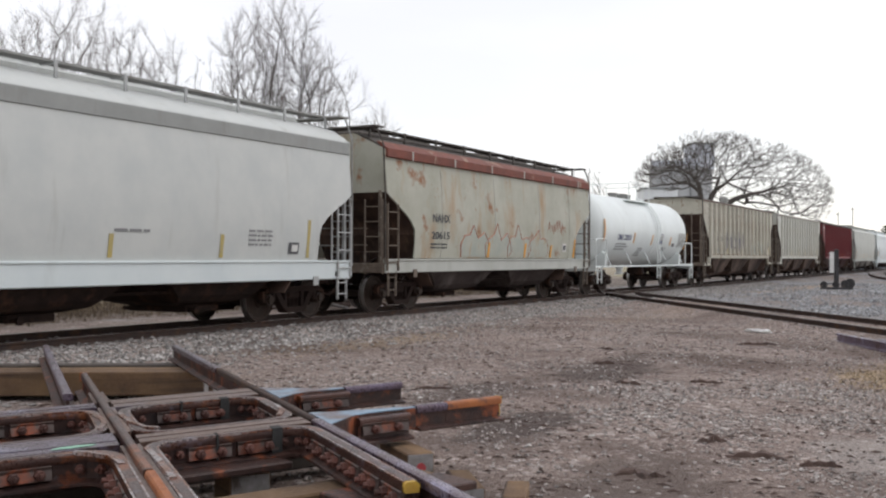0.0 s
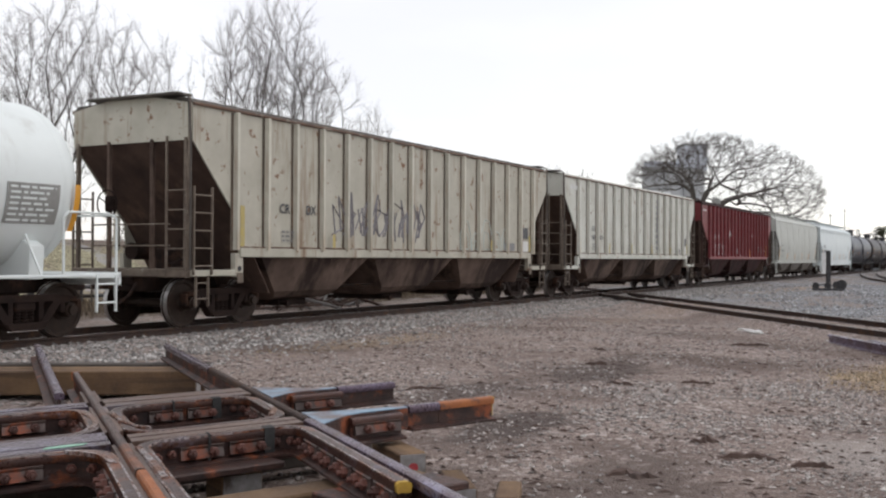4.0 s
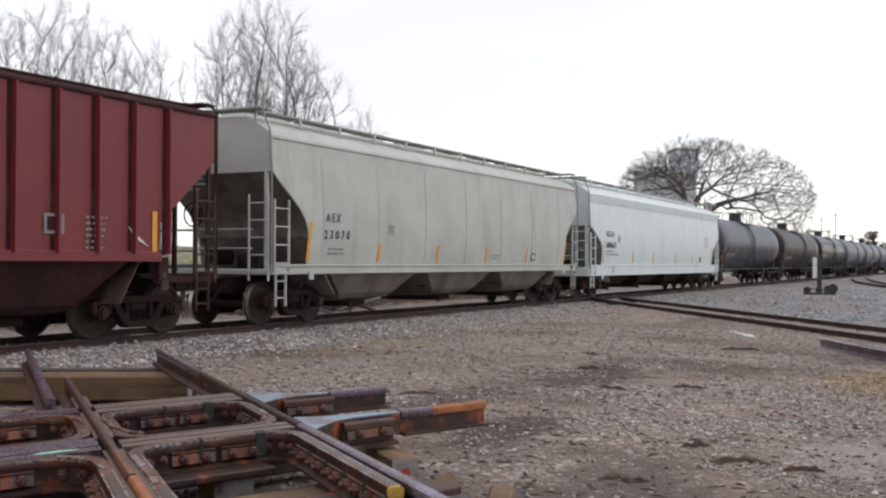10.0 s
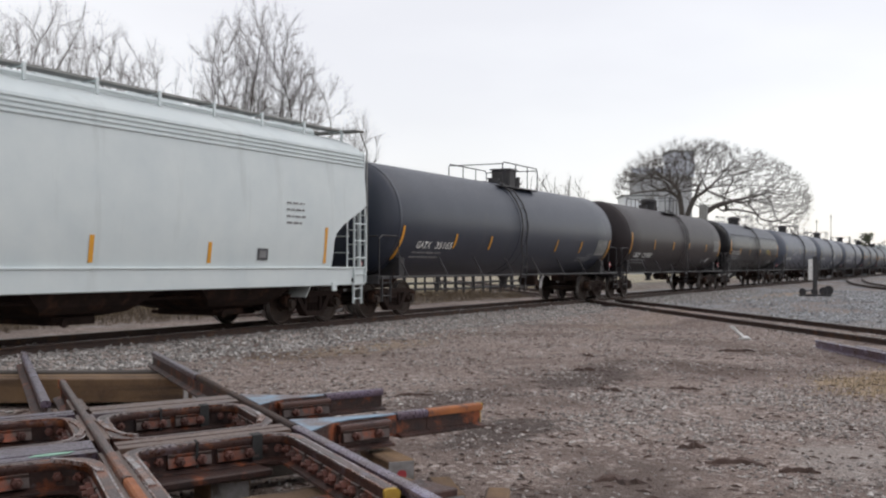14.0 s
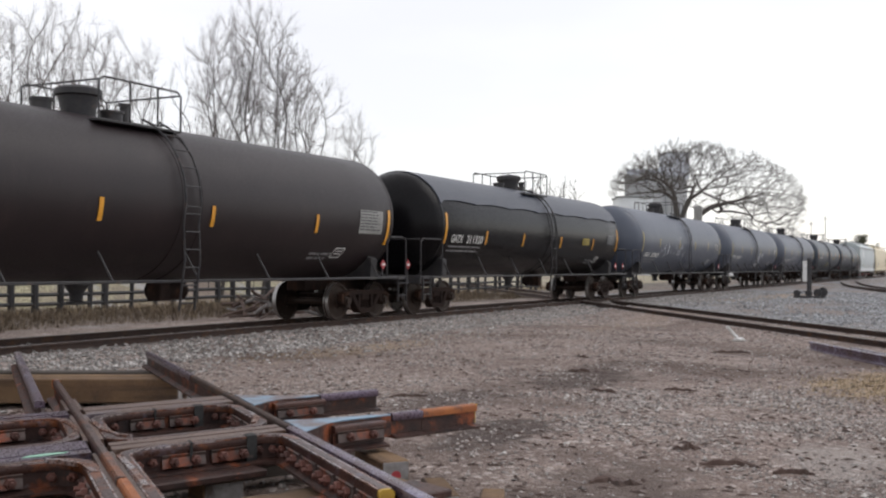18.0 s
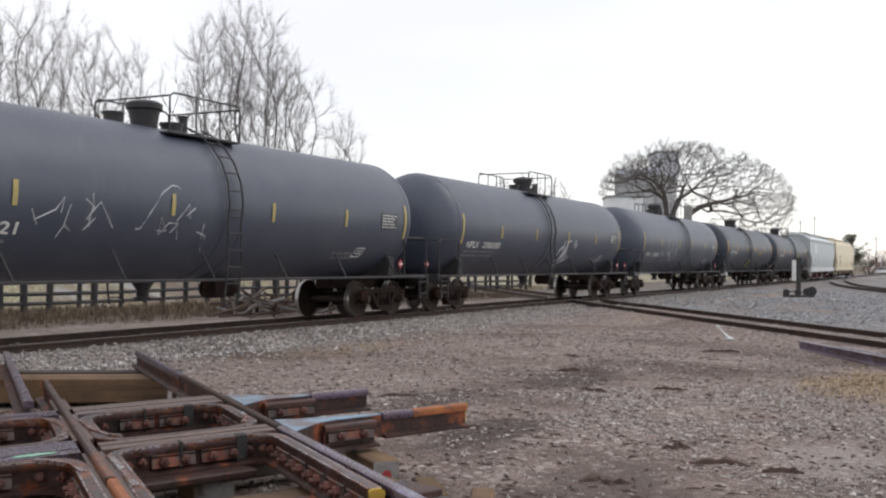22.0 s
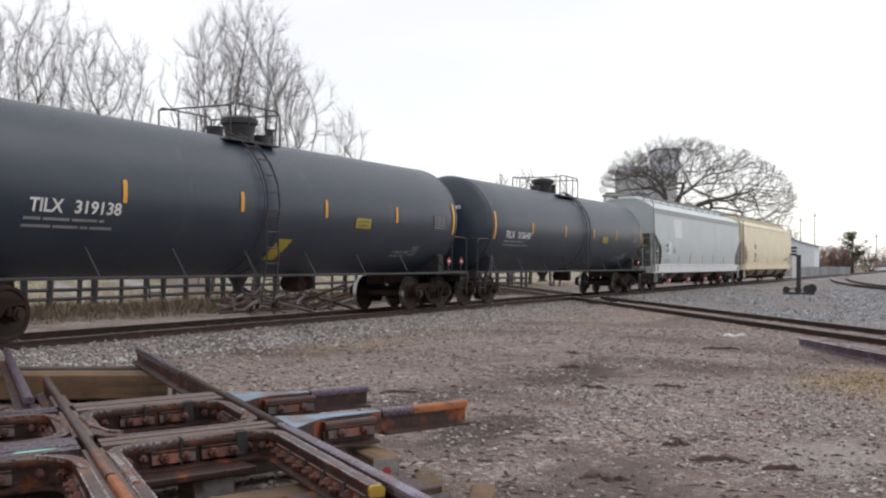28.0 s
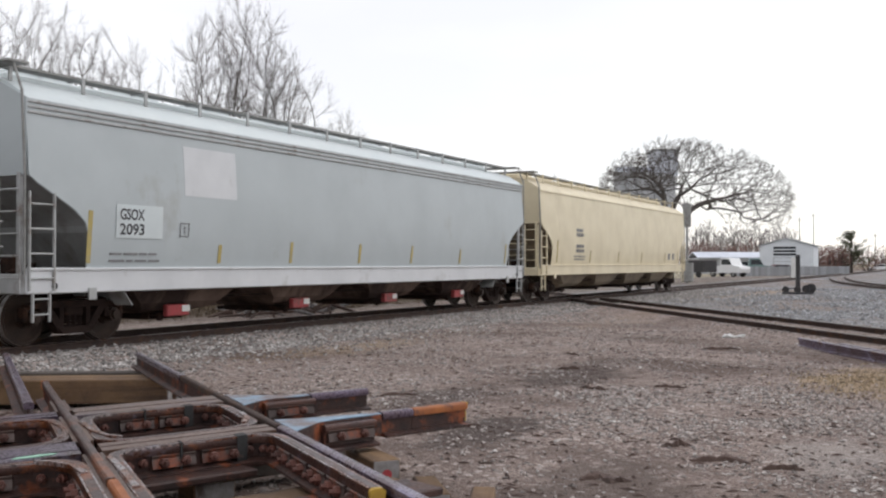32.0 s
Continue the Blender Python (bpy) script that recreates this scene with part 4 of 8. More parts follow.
        part("lifting_hole", g, black_iron, car, "dark lifting hole")
    return car


def side_mark(car, g, material, z, style="bowed", name="marking", label="", lift=0.012):
    """Lays flat marks on the side that faces the yard."""
    g.v = [(p[0], p[1] - side_curve(style, p[2]) - lift, p[2]) for p in g.v]
    return part(name, g, material, car, label)


def side_text(car, text, x, z, height, material, style="bowed", width=0.0, label="", lift=0.014):
    me = lettering(text, height, Matrix.Translation((x, 0, z)) @ pose(0, 0, 0, 90, 0, 0), width)
    for v in me.vertices:
        v.co.y -= side_curve(style, v.co.z) + lift
    me.materials.append(material)
    return part("lettering", me, None, car, label)


def stripes(car, places, material, style="bowed", w=0.10, h=0.55, z=1.33, lift=0.012, lean=0.0):
    for k, (x, hh) in enumerate(places):
        g = Geo()
        g.prism([(x - w / 2, z), (x + w / 2, z), (x + w / 2 + lean * (hh or h), z + (hh or h)), (x - w / 2 + lean * (hh or h), z + (hh or h))], -0.003, 0.003)
        side_mark(car, g, material, z + 0.3, style, "reflector_stripe", "orange reflector stripe" if k == 0 else "", lift)


def tank_y(z, r, zc, extra=0.008):
    return -(math.sqrt(max(0.01, r * r - (z - zc) ** 2)) + extra)


def wrap(me, r, zc, extra=0.008):
    """Bends flat marks at y = 0 round the side of a tank."""
    for v in me.vertices:
        v.co.y += tank_y(v.co.z, r, zc, extra)
    return me


def fine_plate(x, z, w, h, n=8):
    """A thin plate in rows, so that it can bend round a tank."""
    g = Geo()
    return g.loft([[(x, -0.002, z + h * k / n), (x + w, -0.002, z + h * k / n), (x + w, 0.002, z + h * k / n), (x, 0.002, z + h * k / n)] for k in range(n + 1)])


def tank_mark(car, geo, material, r, zc, name="marking", label="", extra=0.008):
    return part(name, wrap(mesh_of(name, geo, material), r, zc, extra), None, car, label)


def tank_text(car, text, x, z, height, material, r, zc, width=0.0):
    me = lettering(text, height, Matrix.Translation((x, 0, z)) @ pose(0, 0, 0, 90, 0, 0), width)
    me.materials.append(material)
    return part("lettering", wrap(me, r, zc, 0.010), None, car)


def tank_car(name, label, shell, paint, x0, r=1.50, zc=2.53, ladder_at=0.9, dome=0.0, dome_r=0.42, rails=(-1.4, 1.4), rail=None, trim=None, jacket=None, band=True, head=0.72, cover=None, dome_h=1.0, group="freight cars of the train", box_dome=False):
    """A tank wagon; shell is the length of the round part. The side that faces the yard is -y."""
    car = thing(name, label, "tank car", pose(x0, TRACK_Y, 0), group)
    trim = trim or black_iron
    h = shell / 2
    n = 48
    g = Geo()
    rings = []
    for k in range(7, 0, -1):
        a = math.pi / 2 * k / 7
        rings.append((-h - head * math.sin(a), max(0.02, r * math.cos(a) ** 0.9)))
    rings += [(-h + shell * k / 10, r) for k in range(11)]
    for k in range(1, 8):
        a = math.pi / 2 * k / 7
        rings.append((h + head * math.sin(a), max(0.02, r * math.cos(a) ** 0.9)))
    g.loft([[(x, rr * math.cos(2 * math.pi * i / n), zc + rr * math.sin(2 * math.pi * i / n)) for i in range(n)] for x, rr in rings])
    part("shell", g, paint, car, smooth=40)
    for x in (-h, h):
        g = Geo()
        g.loft([[(x + dx, (r + e) * math.cos(2 * math.pi * i / n), zc + (r + e) * math.sin(2 * math.pi * i / n)) for i in range(n)] for dx, e in ((-0.05, 0.0), (-0.03, 0.006), (0.03, 0.006), (0.05, 0.0))], ends=False)
        part("head_seam", g, paint, car, smooth=40)
    if band:
        for x in (ladder_at - 0.12, ladder_at + 0.42):
            g = Geo()
            g.loft([[(x + dx, (r + e) * math.cos(2 * math.pi * i / n), zc + (r + e) * math.sin(2 * math.pi * i / n)) for i in range(n)] for dx, e in ((-0.05, 0.0), (-0.04, 0.014), (0.04, 0.014), (0.05, 0.0))], ends=False)
            part("band", g, paint, car, smooth=40)
    if jacket:
        # an outer jacket over the upper half, with a scalloped lower edge
        g = Geo()
        nx, na = 60, 14
        rings = []
        for k in range(nx + 1):
            x = -h - 0.02 + (shell + 0.04) * k / nx
            u = (x + h) / 2.45
            low = radians(24 + 3.5 * abs(math.sin(math.pi * u)) ** 0.5 - (3.0 if k in (0, nx) else 0))
            ring = []
            for i in range(na + 1):
                a = low + (math.pi - 2 * low) * i / na
                ring.append((x, -(r + 0.035) * math.cos(a), zc + (r + 0.035) * math.sin(a)))
            for i in range(na, -1, -1):
                a = low + (math.pi - 2 * low) * i / na
                ring.append((x, -(r + 0.004) * math.cos(a), zc + (r + 0.004) * math.sin(a)))
            rings.append(ring)
        g.loft(rings)
        part("jacket", g, jacket, car, smooth=40)
    # stub sills, saddles, end platforms and their rails
    for s in (-1, 1):
        e = h + head
        g = Geo()
        g.box(s * (e - 1.15) - 1.35, s * (e - 1.15) + 1.35, -0.28, 0.28, 0.72, 1.02, 0.02)
        part("stub_sill", g, under_steel, car)
        g = Geo()
        prof = [(-1.25, 0.98), (1.25, 0.98), (1.28, 1.5), (1.05, 1.62), (0.6, 1.2), (-0.6, 1.2), (-1.05, 1.62), (-1.28, 1.5)]
        g.prism(prof, s * (h - 0.45) - 0.14, s * (h - 0.45) + 0.14, "x")
        part("saddle", g, trim, car)
        g = Geo()
        g.box(s * (e + 0.02) - 0.42, s * (e + 0.02) + 0.42, -1.45, 1.45, 0.98, 1.06, 0.01)
        g.box(s * (e + 0.42) - 0.03, s * (e + 0.42) + 0.03, -1.45, 1.45, 0.86, 1.08, 0.01)
        part("end_platform", g, trim, car)
        for q in (-1, 1):
            g = Geo()
            g.tube([(s * (e + 0.36), q * 1.42, 1.04), (s * (e + 0.36), q * 1.42, 1.98), (s * (e + 0.20), q * 1.40, 2.06), (s * (h + 0.05), q * 1.42, 2.06), (s * (h - 0.05), q * 1.42, 1.98), (s * (h - 0.05), q * 1.42, 1.04)], 0.022, 6)
            part("hand_rail", g, trim, car)
            g = ladder(s * (e + 0.1), q * 1.46, 0.42, 1.04, 0.42, 2)
            part("step", g, trim, car)
        g = Geo()
        g.tube([(s * (e + 0.40), -1.40, 2.04), (s * (e + 0.40), 1.40, 2.04)], 0.02, 6)
        part("cross_rail", g, trim, car)
    g = Geo()
    m = Matrix.Translation((-h - head - 0.30, 0.55, 1.75)) @ pose(0, 0, 0, 0, 90, 0)
    g.tube([m @ Vector((0.24 * math.cos(a), 0.24 * math.sin(a), 0)) for a in [2 * math.pi * k / 14 for k in range(15)]], 0.016, 5)
    g.box(-h - head - 0.34, -h - head - 0.26, 0.5, 0.6, 1.06, 1.85, 0.01)
    part("brake_wheel", g, trim, car)
    # long side rails on brackets
    for s in (-1, 1):
        g = Geo()
        g.box(-h - head + 0.2, h + head - 0.2, s * 1.42, s * 1.50, 1.0, 1.055, 0.012)
        part("side_rail", g, rail or trim, car)
        bm_ = Geo()
        z0 = zc - math.sqrt(max(0, r * r - 1.15 ** 2))
        bm_.tube([(0, s * 1.45, 1.02), (-0.10, s * 1.18, z0 + 0.05)], 0.022, 5)
        bm_ = mesh_of("rail_bracket", bm_, trim)
        k = int(shell / 2.3)
        for i in range(k + 1):
            o = part("rail_bracket", bm_, None, car)
            o.location = (-h + 0.5 + (shell - 1.0) * i / k, 0, 0)
    # ladder up the side and over the shoulder
    for s in (-1, 1):
        g = Geo()
        for q in (-0.21, 0.21):
            pts = [(ladder_at + q, s * 1.50, 0.48), (ladder_at + q, s * (r + 0.10), 1.4)]
            pts += [(ladder_at + q, s * (r + 0.12) * math.cos(a), zc + (r + 0.12) * math.sin(a)) for a in [radians(d) for d in (-15, 0, 15, 30, 45, 60, 70)]]
            g.tube(pts, 0.022, 6)
        for k in range(6):
            z = 0.62 + k * 0.33
            yy = 1.50 if z < 0.9 else 1.50 + (r + 0.10 - 1.50) * min(1, (z - 0.48) / 0.92)
            g.tube([(ladder_at - 0.21, s * yy, z), (ladder_at + 0.21, s * yy, z)], 0.016, 5)
        for k in range(6):
            a = radians(-4 + 13 * k)
            g.tube([(ladder_at - 0.21, s * (r + 0.12) * math.cos(a), zc + (r + 0.12) * math.sin(a)), (ladder_at + 0.21, s * (r + 0.12) * math.cos(a), zc + (r + 0.12) * math.sin(a))], 0.016, 5)
        part("ladder", g, trim, car, smooth=40)
    # manway, valves, platform and railing on top
    zt = zc + r
    g = Geo()
    if box_dome:
        g.box(dome - 0.30, dome + 0.30, -0.34, 0.34, zt - 0.12, zt + 0.52, 0.04)
        g.box(dome - 0.34, dome + 0.34, -0.38, 0.38, zt + 0.50, zt + 0.56, 0.015)
    else:
        g.turned([(a, b * dome_h) for a, b in ((dome_r * 0.84, -0.12), (dome_r * 0.86, 0.08), (dome_r, 0.27), (dome_r + 0.05, 0.29), (dome_r + 0.05, 0.38), (dome_r - 0.03, 0.42), (0.04, 0.46))], Matrix.Translation((dome, 0, zt)), 20)
    part("valve_housing", g, cover or trim, car, smooth=35)
    for dx, hh, rr in ((-0.85, 0.14, 0.18), (0.80, 0.12, 0.22), (1.15, 0.26 * dome_h, 0.09)):
        g = Geo()
        g.turned([(rr, -0.08), (rr, hh), (rr + 0.03, hh), (rr + 0.03, hh + 0.05), (0.02, hh + 0.06)], Matrix.Translation((dome + dx, 0, zt)), 14)
        part("valve", g, cover or trim, car, smooth=35)
    for s in (-1, 1):
        g = Geo()
        g.box(rails[0], rails[1], s * 0.78 - 0.19, s * 0.78 + 0.19, zt - 0.20, zt - 0.16, 0.006)
        part("platform", g, trim, car)
    for s in (-1, 1):
        g = Geo()
        y = s * 0.96
        g.tube([(rails[0], y, zt - 0.18), (rails[0], y, zt + 0.50), (rails[0] + 0.10, y, zt + 0.58), (rails[1] - 0.10, y, zt + 0.58), (rails[1], y, zt + 0.50), (rails[1], y, zt - 0.18)], 0.020, 6)
        for u in (0.36, 0.70):
            x = rails[0] + (rails[1] - rails[0]) * u
            g.tube([(x, y, zt - 0.18), (x, y, zt + 0.58)], 0.018, 6)
        part("railing", g, trim, car)
    for x in rails:
        g = Geo()
        g.tube([(x, -0.96, zt + 0.52), (x, 0.96, zt + 0.52)], 0.018, 6)
        part("end_railing", g, trim, car)
    g = Geo()
    g.turned([(0.20, 0.10), (0.22, -0.05), (0.12, -0.20), (0.12, -0.32), (0.18, -0.34), (0.18, -0.38), (0.02, -0.39)], Matrix.Translation((dome, 0, zc - r)), 14)
    part("bottom_outlet", g, trim, car, smooth=35)
    g = Geo()
    g.disc((dome + 2.6, 0.2, 0.80), (1, 0, 0), 0.19, 0.9, 14)
    g.box(dome + 1.7, dome + 2.0, -0.45, -0.1, 0.62, 0.98, 0.02)
    part("brake_gear", g, under_steel, car, smooth=35)
    for s in (-1, 1):
        add_truck(car, s * (h - 0.45))
    add_couplers(car, h + head + 0.05)
    return car


def tank_print(car, marks, numbers, x, z, height, h, r, zc, stripe=stripe_orange, ends=(0.175, -0.175), mids=(), ink=letter_white, end_sign=True, placard=True, seed=3, width=2.1, stripe_z=2.45, panel=None, ink_plate=letter_grey, plate_dz=0.0, rear=True):
    """Lettering, data bars, reflector stripes and end signs of a tank wagon."""
    n = len(marks) + len(numbers) + 1.4
    tank_text(car, marks, x, z, height, ink, r, zc, width * len(marks) / n)
    tank_text(car, numbers, x + width * (len(marks) + 1.4) / n, z, height, ink, r, zc, width * len(numbers) / n)
    g = writing_bars(x - 0.06, z - 0.13, width, 2, 0.045, 0.075, seed)
    tank_mark(car, g, letter_grey, r, zc, "small_print")
    for k, e in enumerate(ends):
        xx = (-h if k == 0 else h) + e
        g = fine_plate(xx - 0.055, stripe_z - 0.43, 0.11, 0.86, 10)
        tank_mark(car, g, stripe, r, zc, "reflector_stripe", "orange reflector stripe", 0.014)
    for xx, zz, hh in mids:
        g = fine_plate(xx - 0.05, zz, 0.10, hh, 5)
        tank_mark(car, g, stripe, r, zc, "reflector_stripe", "", 0.014)
    if end_sign:
        g = fine_plate(h - 1.52, zc - 0.42 + plate_dz, 1.05, 0.56, 6) if panel else fine_plate(h - 1.40, zc - 0.30 + plate_dz, 0.80, 0.40, 6)
        tank_mark(car, g, panel or letter_dark, r, zc, "data_plate", "pale stencilled data panel" if panel else "dark stencilled data panel", 0.010)
        g = Geo()
        for k in range(7 if panel else 5):
            bars = writing_bars(h - (1.48 if panel else 1.37), zc + plate_dz + (0.09 if panel else 0.03) - 0.072 * k, 0.96 if panel else 0.74, 1, 0.030, 0.04, seed + k)
            g.add(bars.v, bars.f)
        tank_mark(car, g, letter_dark if panel else ink_plate, r, zc, "data_print", "", 0.016)
        g = writing_bars(h - 3.2, zc - 0.95, 1.0, 2, 0.05, 0.05, seed + 9)
        tank_mark(car, g, letter_grey, r, zc, "small_print", "", 0.010)
    if placard:
        for xx in (-h - 1.05, h - 0.32) if rear else (-h - 1.05,):
            g = Geo()
            for e, mt in ((0.13, sign_red),):
                yp = -0.95 if xx < 0 else -1.47
                g.add([(xx - e, yp, 1.36), (xx, yp, 1.36 - e), (xx + e, yp, 1.36), (xx, yp, 1.36 + e), (xx - e, yp + 0.015, 1.36), (xx, yp + 0.015, 1.36 - e), (xx + e, yp + 0.015, 1.36), (xx, yp + 0.015, 1.36 + e)], [(0, 1, 2, 3), (7, 6, 5, 4), (0, 4, 5, 1), (1, 5, 6, 2), (2, 6, 7, 3), (3, 7, 4, 0)])
            pl = part("placard", g, sign_red, car, "red and white diamond placard")
            g = Geo()
            g.box(xx - 0.075, xx + 0.075, yp - 0.008, yp - 0.001, 1.335, 1.385)
            part("placard_band", g, letter_white, pl)
            g = Geo()
            g.box(xx - 0.02, xx + 0.02, yp + 0.018, yp + 0.05, 1.0, 1.40)
            part("placard_holder", g, black_iron, car)
    # number and small print on the leading end
    for row in range(2):
        g = Geo()
        for u in range(3):
            y0 = 0.22 - 0.17 * u
            q = []
            for yy in (y0, y0 - 0.12):
                for z in (zc + 0.29 - 0.14 * row, zc + 0.34 - 0.14 * row):
                    rr = min(0.999, math.hypot(yy, z - zc) / r)
                    q.append((-h - 0.72 * math.sqrt(1 - rr ** 2.2) - 0.012, yy, z))
            back = [(x + 0.004, yy, z) for x, yy, z in q]
            g.add(q + back, [(0, 1, 3, 2), (4, 6, 7, 5), (0, 4, 5, 1), (2, 3, 7, 6), (0, 2, 6, 4), (1, 5, 7, 3)])
        part("end_print", g, ink, car)
    for hh, t, zz, dy in ((0.12, marks, zc + 0.45, 0.35), (0.12, numbers, zc + 0.45, -0.16)):
        me = lettering(t, hh, pose(0, 0, 0, 90, 0, -90), 0.40 if t == marks else 0.54)
        for v in me.vertices:
            v.co.y, v.co.z = v.co.y + dy, zz + v.co.z
            rr = min(0.999, math.hypot(v.co.y, v.co.z - zc) / r)
            v.co.x = -h - 0.72 * math.sqrt(1 - rr ** 2.2) - 0.012
        me.materials.append(ink)
        part("end_number", me, None, car)


CARS = []


def mid(a, b):
    return (a + b) / 2
# ---- the ground: one sheet, fine near the camera, reaching the horizon ----
def steps(stops):
    out = []
    for (a, b, n) in stops:
        out += [a + (b - a) * k / n for k in range(n)]
    return out + [stops[-1][1]]


def build_ground():
    xs = steps([(-2500, -200, 6), (-200, -20, 10), (-20, 0, 20), (0, 30, 120), (30, 70, 60), (70, 160, 30), (160, 400, 12), (400, 3500, 8)])
    ys = steps([(-2500, -200, 5), (-200, -10, 12), (-10, 0, 20), (0, 13, 64), (13, 19, 40), (19, 40, 40), (40, 120, 16), (120, 400, 8), (400, 3500, 8)])
    v = [(x, y, ground_z(x, y) if abs(x) < 300 and abs(y) < 300 else -0.24) for x in xs for y in ys]
    n = len(ys)
    f = [(i * n + j, (i + 1) * n + j, (i + 1) * n + j + 1, i * n + j + 1) for i in range(len(xs) - 1) for j in range(n - 1)]
    me = bpy.data.meshes.new("ground")
    me.from_pydata(v, [], f)
    me.materials.append(gravel_yard)
    me.polygons.foreach_set("use_smooth", [True] * len(me.polygons))
    tagged(new("ground", me), "grey-brown gravel yard with damp dark patches", "ground", kind="structure")


build_ground()

RAIL_PROFILE = [(-0.075, -0.171), (0.075, -0.171), (0.075, -0.160), (0.012, -0.135), (0.010, -0.048), (0.036, -0.036), (0.036, -0.010), (0.028, 0.0), (-0.028, 0.0), (-0.036, -0.010), (-0.036, -0.036), (-0.010, -0.048), (-0.012, -0.135), (-0.075, -0.160)]


def sweep(path, profile, z=0.0):
    """A profile (across, height) swept along a level path of (x, y)."""
    g, rings = Geo(), []
    for i, p in enumerate(path):
        a, b = path[max(0, i - 1)], path[min(len(path) - 1, i + 1)]
        d = Vector((b[0] - a[0], b[1] - a[1], 0)).normalized()
        s = Vector((-d.y, d.x, 0))
        rings.append([Vector((p[0], p[1], z + h)) + s * w for w, h in profile])
    return g.loft(rings)


def rail(name, path, material, parent=None, z=0.0, top=rail_top, label=""):
    """A steel rail; its worn head is a face material of its own."""
    g = sweep(path, RAIL_PROFILE, z)
    me = mesh_of(name, g, [material, top], 30)
    for p in me.polygons:
        if p.normal.z > 0.75 and p.center.z > z - 0.03:
            p.material_index = 1
    return part(name, me, None, parent, label)


def straight(x0, y0, x1, y1, n=8):
    return [(x0 + (x1 - x0) * k / n, y0 + (y1 - y0) * k / n) for k in range(n + 1)]


def build_lines():
    """The main line along x, the line that crosses it, and the siding that joins it far off."""
    main = thing("railway_track", "rusty main railway track on pale ballast", "railway track", kind="structure")
    for s in (-0.755, 0.755):
        rail("rail", straight(-60, TRACK_Y + s, 420, TRACK_Y + s, 24), rail_rust, main)
    tie = Geo()
    tie.box(-0.115, 0.115, -1.3, 1.3, -0.36, -0.172, 0.015)
    tie = mesh_of("tie", tie, timber_dark)
    rnd = random.Random(5)
    for k in range(150):
        x = 0.0 + k * 0.53
        o = part("tie", tie, None, main)
        o.matrix_basis = pose(x, TRACK_Y + rnd.uniform(-0.05, 0.05), rnd.uniform(-0.01, 0.012), 0, 0, rnd.uniform(-1.5, 1.5))
    # crossing line at an angle
    d, nn = Vector((0.828, 0.561)), Vector((0.561, -0.828))
    other = thing("crossing_track", "low rusty railway track crossing the main line at an angle", "railway track", kind="structure")
    for s in (-0.755, 0.755):
        a, b = nn * (11.2 + s) + d * -6, nn * (11.2 + s) + d * 41.0
        rail("rail", straight(a.x, a.y, b.x, b.y, 12), rail_rust, other, z=-0.004)
        a, b = nn * (11.2 + s) + d * 44.4, nn * (11.2 + s) + d * 90
        rail("rail", straight(a.x, a.y, b.x, b.y, 12), rail_rust, other, z=-0.004)
        a, b = nn * (11.2 + s * 0.86) + d * 36, nn * (11.2 + s * 0.86) + d * 41.0
        rail("guard_rail", straight(a.x, a.y, b.x, b.y, 4), rail_rust, other, z=-0.006)
    ang = math.degrees(math.atan2(d.y, d.x))
    for k in range(82):
        p = nn * 11.2 + d * (-4 + k * 0.55)
        if abs(p.y - TRACK_Y) < 1.4:
            continue
        o = part("tie", tie, None, other)
        o.matrix_basis = pose(p.x, p.y, rnd.uniform(-0.085, -0.06), 0, 0, ang + rnd.uniform(-2, 2))
    # siding
    sid = thing("siding_track", "curved rusty siding track", "railway track", kind="structure")
    xs = np.linspace(150, 42, 31)
    ys = np.interp(-xs, (-150, -132, -110, -92, -79, -71, -62, -52, -42), (14.5, 13.6, 11.3, 9.0, 6.5, 4.4, 1.6, -1.8, -5.4))
    for k in range(3):
        ys[1:-1] = (ys[:-2] + 2 * ys[1:-1] + ys[2:]) / 4
    base = list(zip(xs.tolist(), ys.tolist()))
    for s in (-0.75, 0.75):
        path = []
        for i, p in enumerate(base):
            a, b = base[max(0, i - 1)], base[min(30, i + 1)]
            t = Vector((b[0] - a[0], b[1] - a[1])).normalized()
            path.append((p[0] - t.y * s, p[1] + t.x * s))
        rail("rail", path, rail_rust, sid, z=-0.03)
    # loose rails lying by the crossing line
    for k, (x0, y0, x1, y1) in enumerate(((21.3, 2.89, 14.6, -0.87), (20.2, 2.05, 14.0, -1.4))):
        t = rail("loose_rail", straight(x0, y0, x1, y1, 6), frog_worn, z=-0.085, top=frog_worn)
        tagged(t, "loose purplish steel rail lying on the gravel", "rail", "loose rails")


# ---- the spare diamond crossing on timbers beside the camera ----
FL, FQ = Vector((0.628, 0.779)), Vector((0.927, -0.375))
FZ = 0.27


def frog_point(cl, cq):
    """Where the line at offset cl across L meets the line at offset cq across Q."""
    nl, nq = Vector((FL.y, -FL.x)), Vector((-FQ.y, FQ.x))
    det = nl.x * nq.y - nl.y * nq.x
    return Vector(((cl * nq.y - cq * nl.y) / det, (nl.x * cq - nq.x * cl) / det))


def arc_path(corners, r, closed=False, n=6):
    """A path with rounded corners."""
    out, m = [], len(corners)
    for i, c in enumerate(corners):
        if not closed and i in (0, m - 1):
            out.append(c)
            continue
        a, b = corners[(i - 1) % m], corners[(i + 1) % m]
        u, w = (a - c).normalized(), (b - c).normalized()
        q, s = c + u * r, c + w * r
        for k in range(n + 1):
            t = k / n
            out.append(q * (1 - t) ** 2 + c * 2 * t * (1 - t) + s * t * t)
    return [(p.x, p.y) for p in out]


HEAD = [(-0.036, -0.055), (0.036, -0.055), (0.040, -0.022), (0.036, -0.009), (0.022, 0.0), (-0.022, 0.0), (-0.036, -0.009), (-0.040, -0.022)]
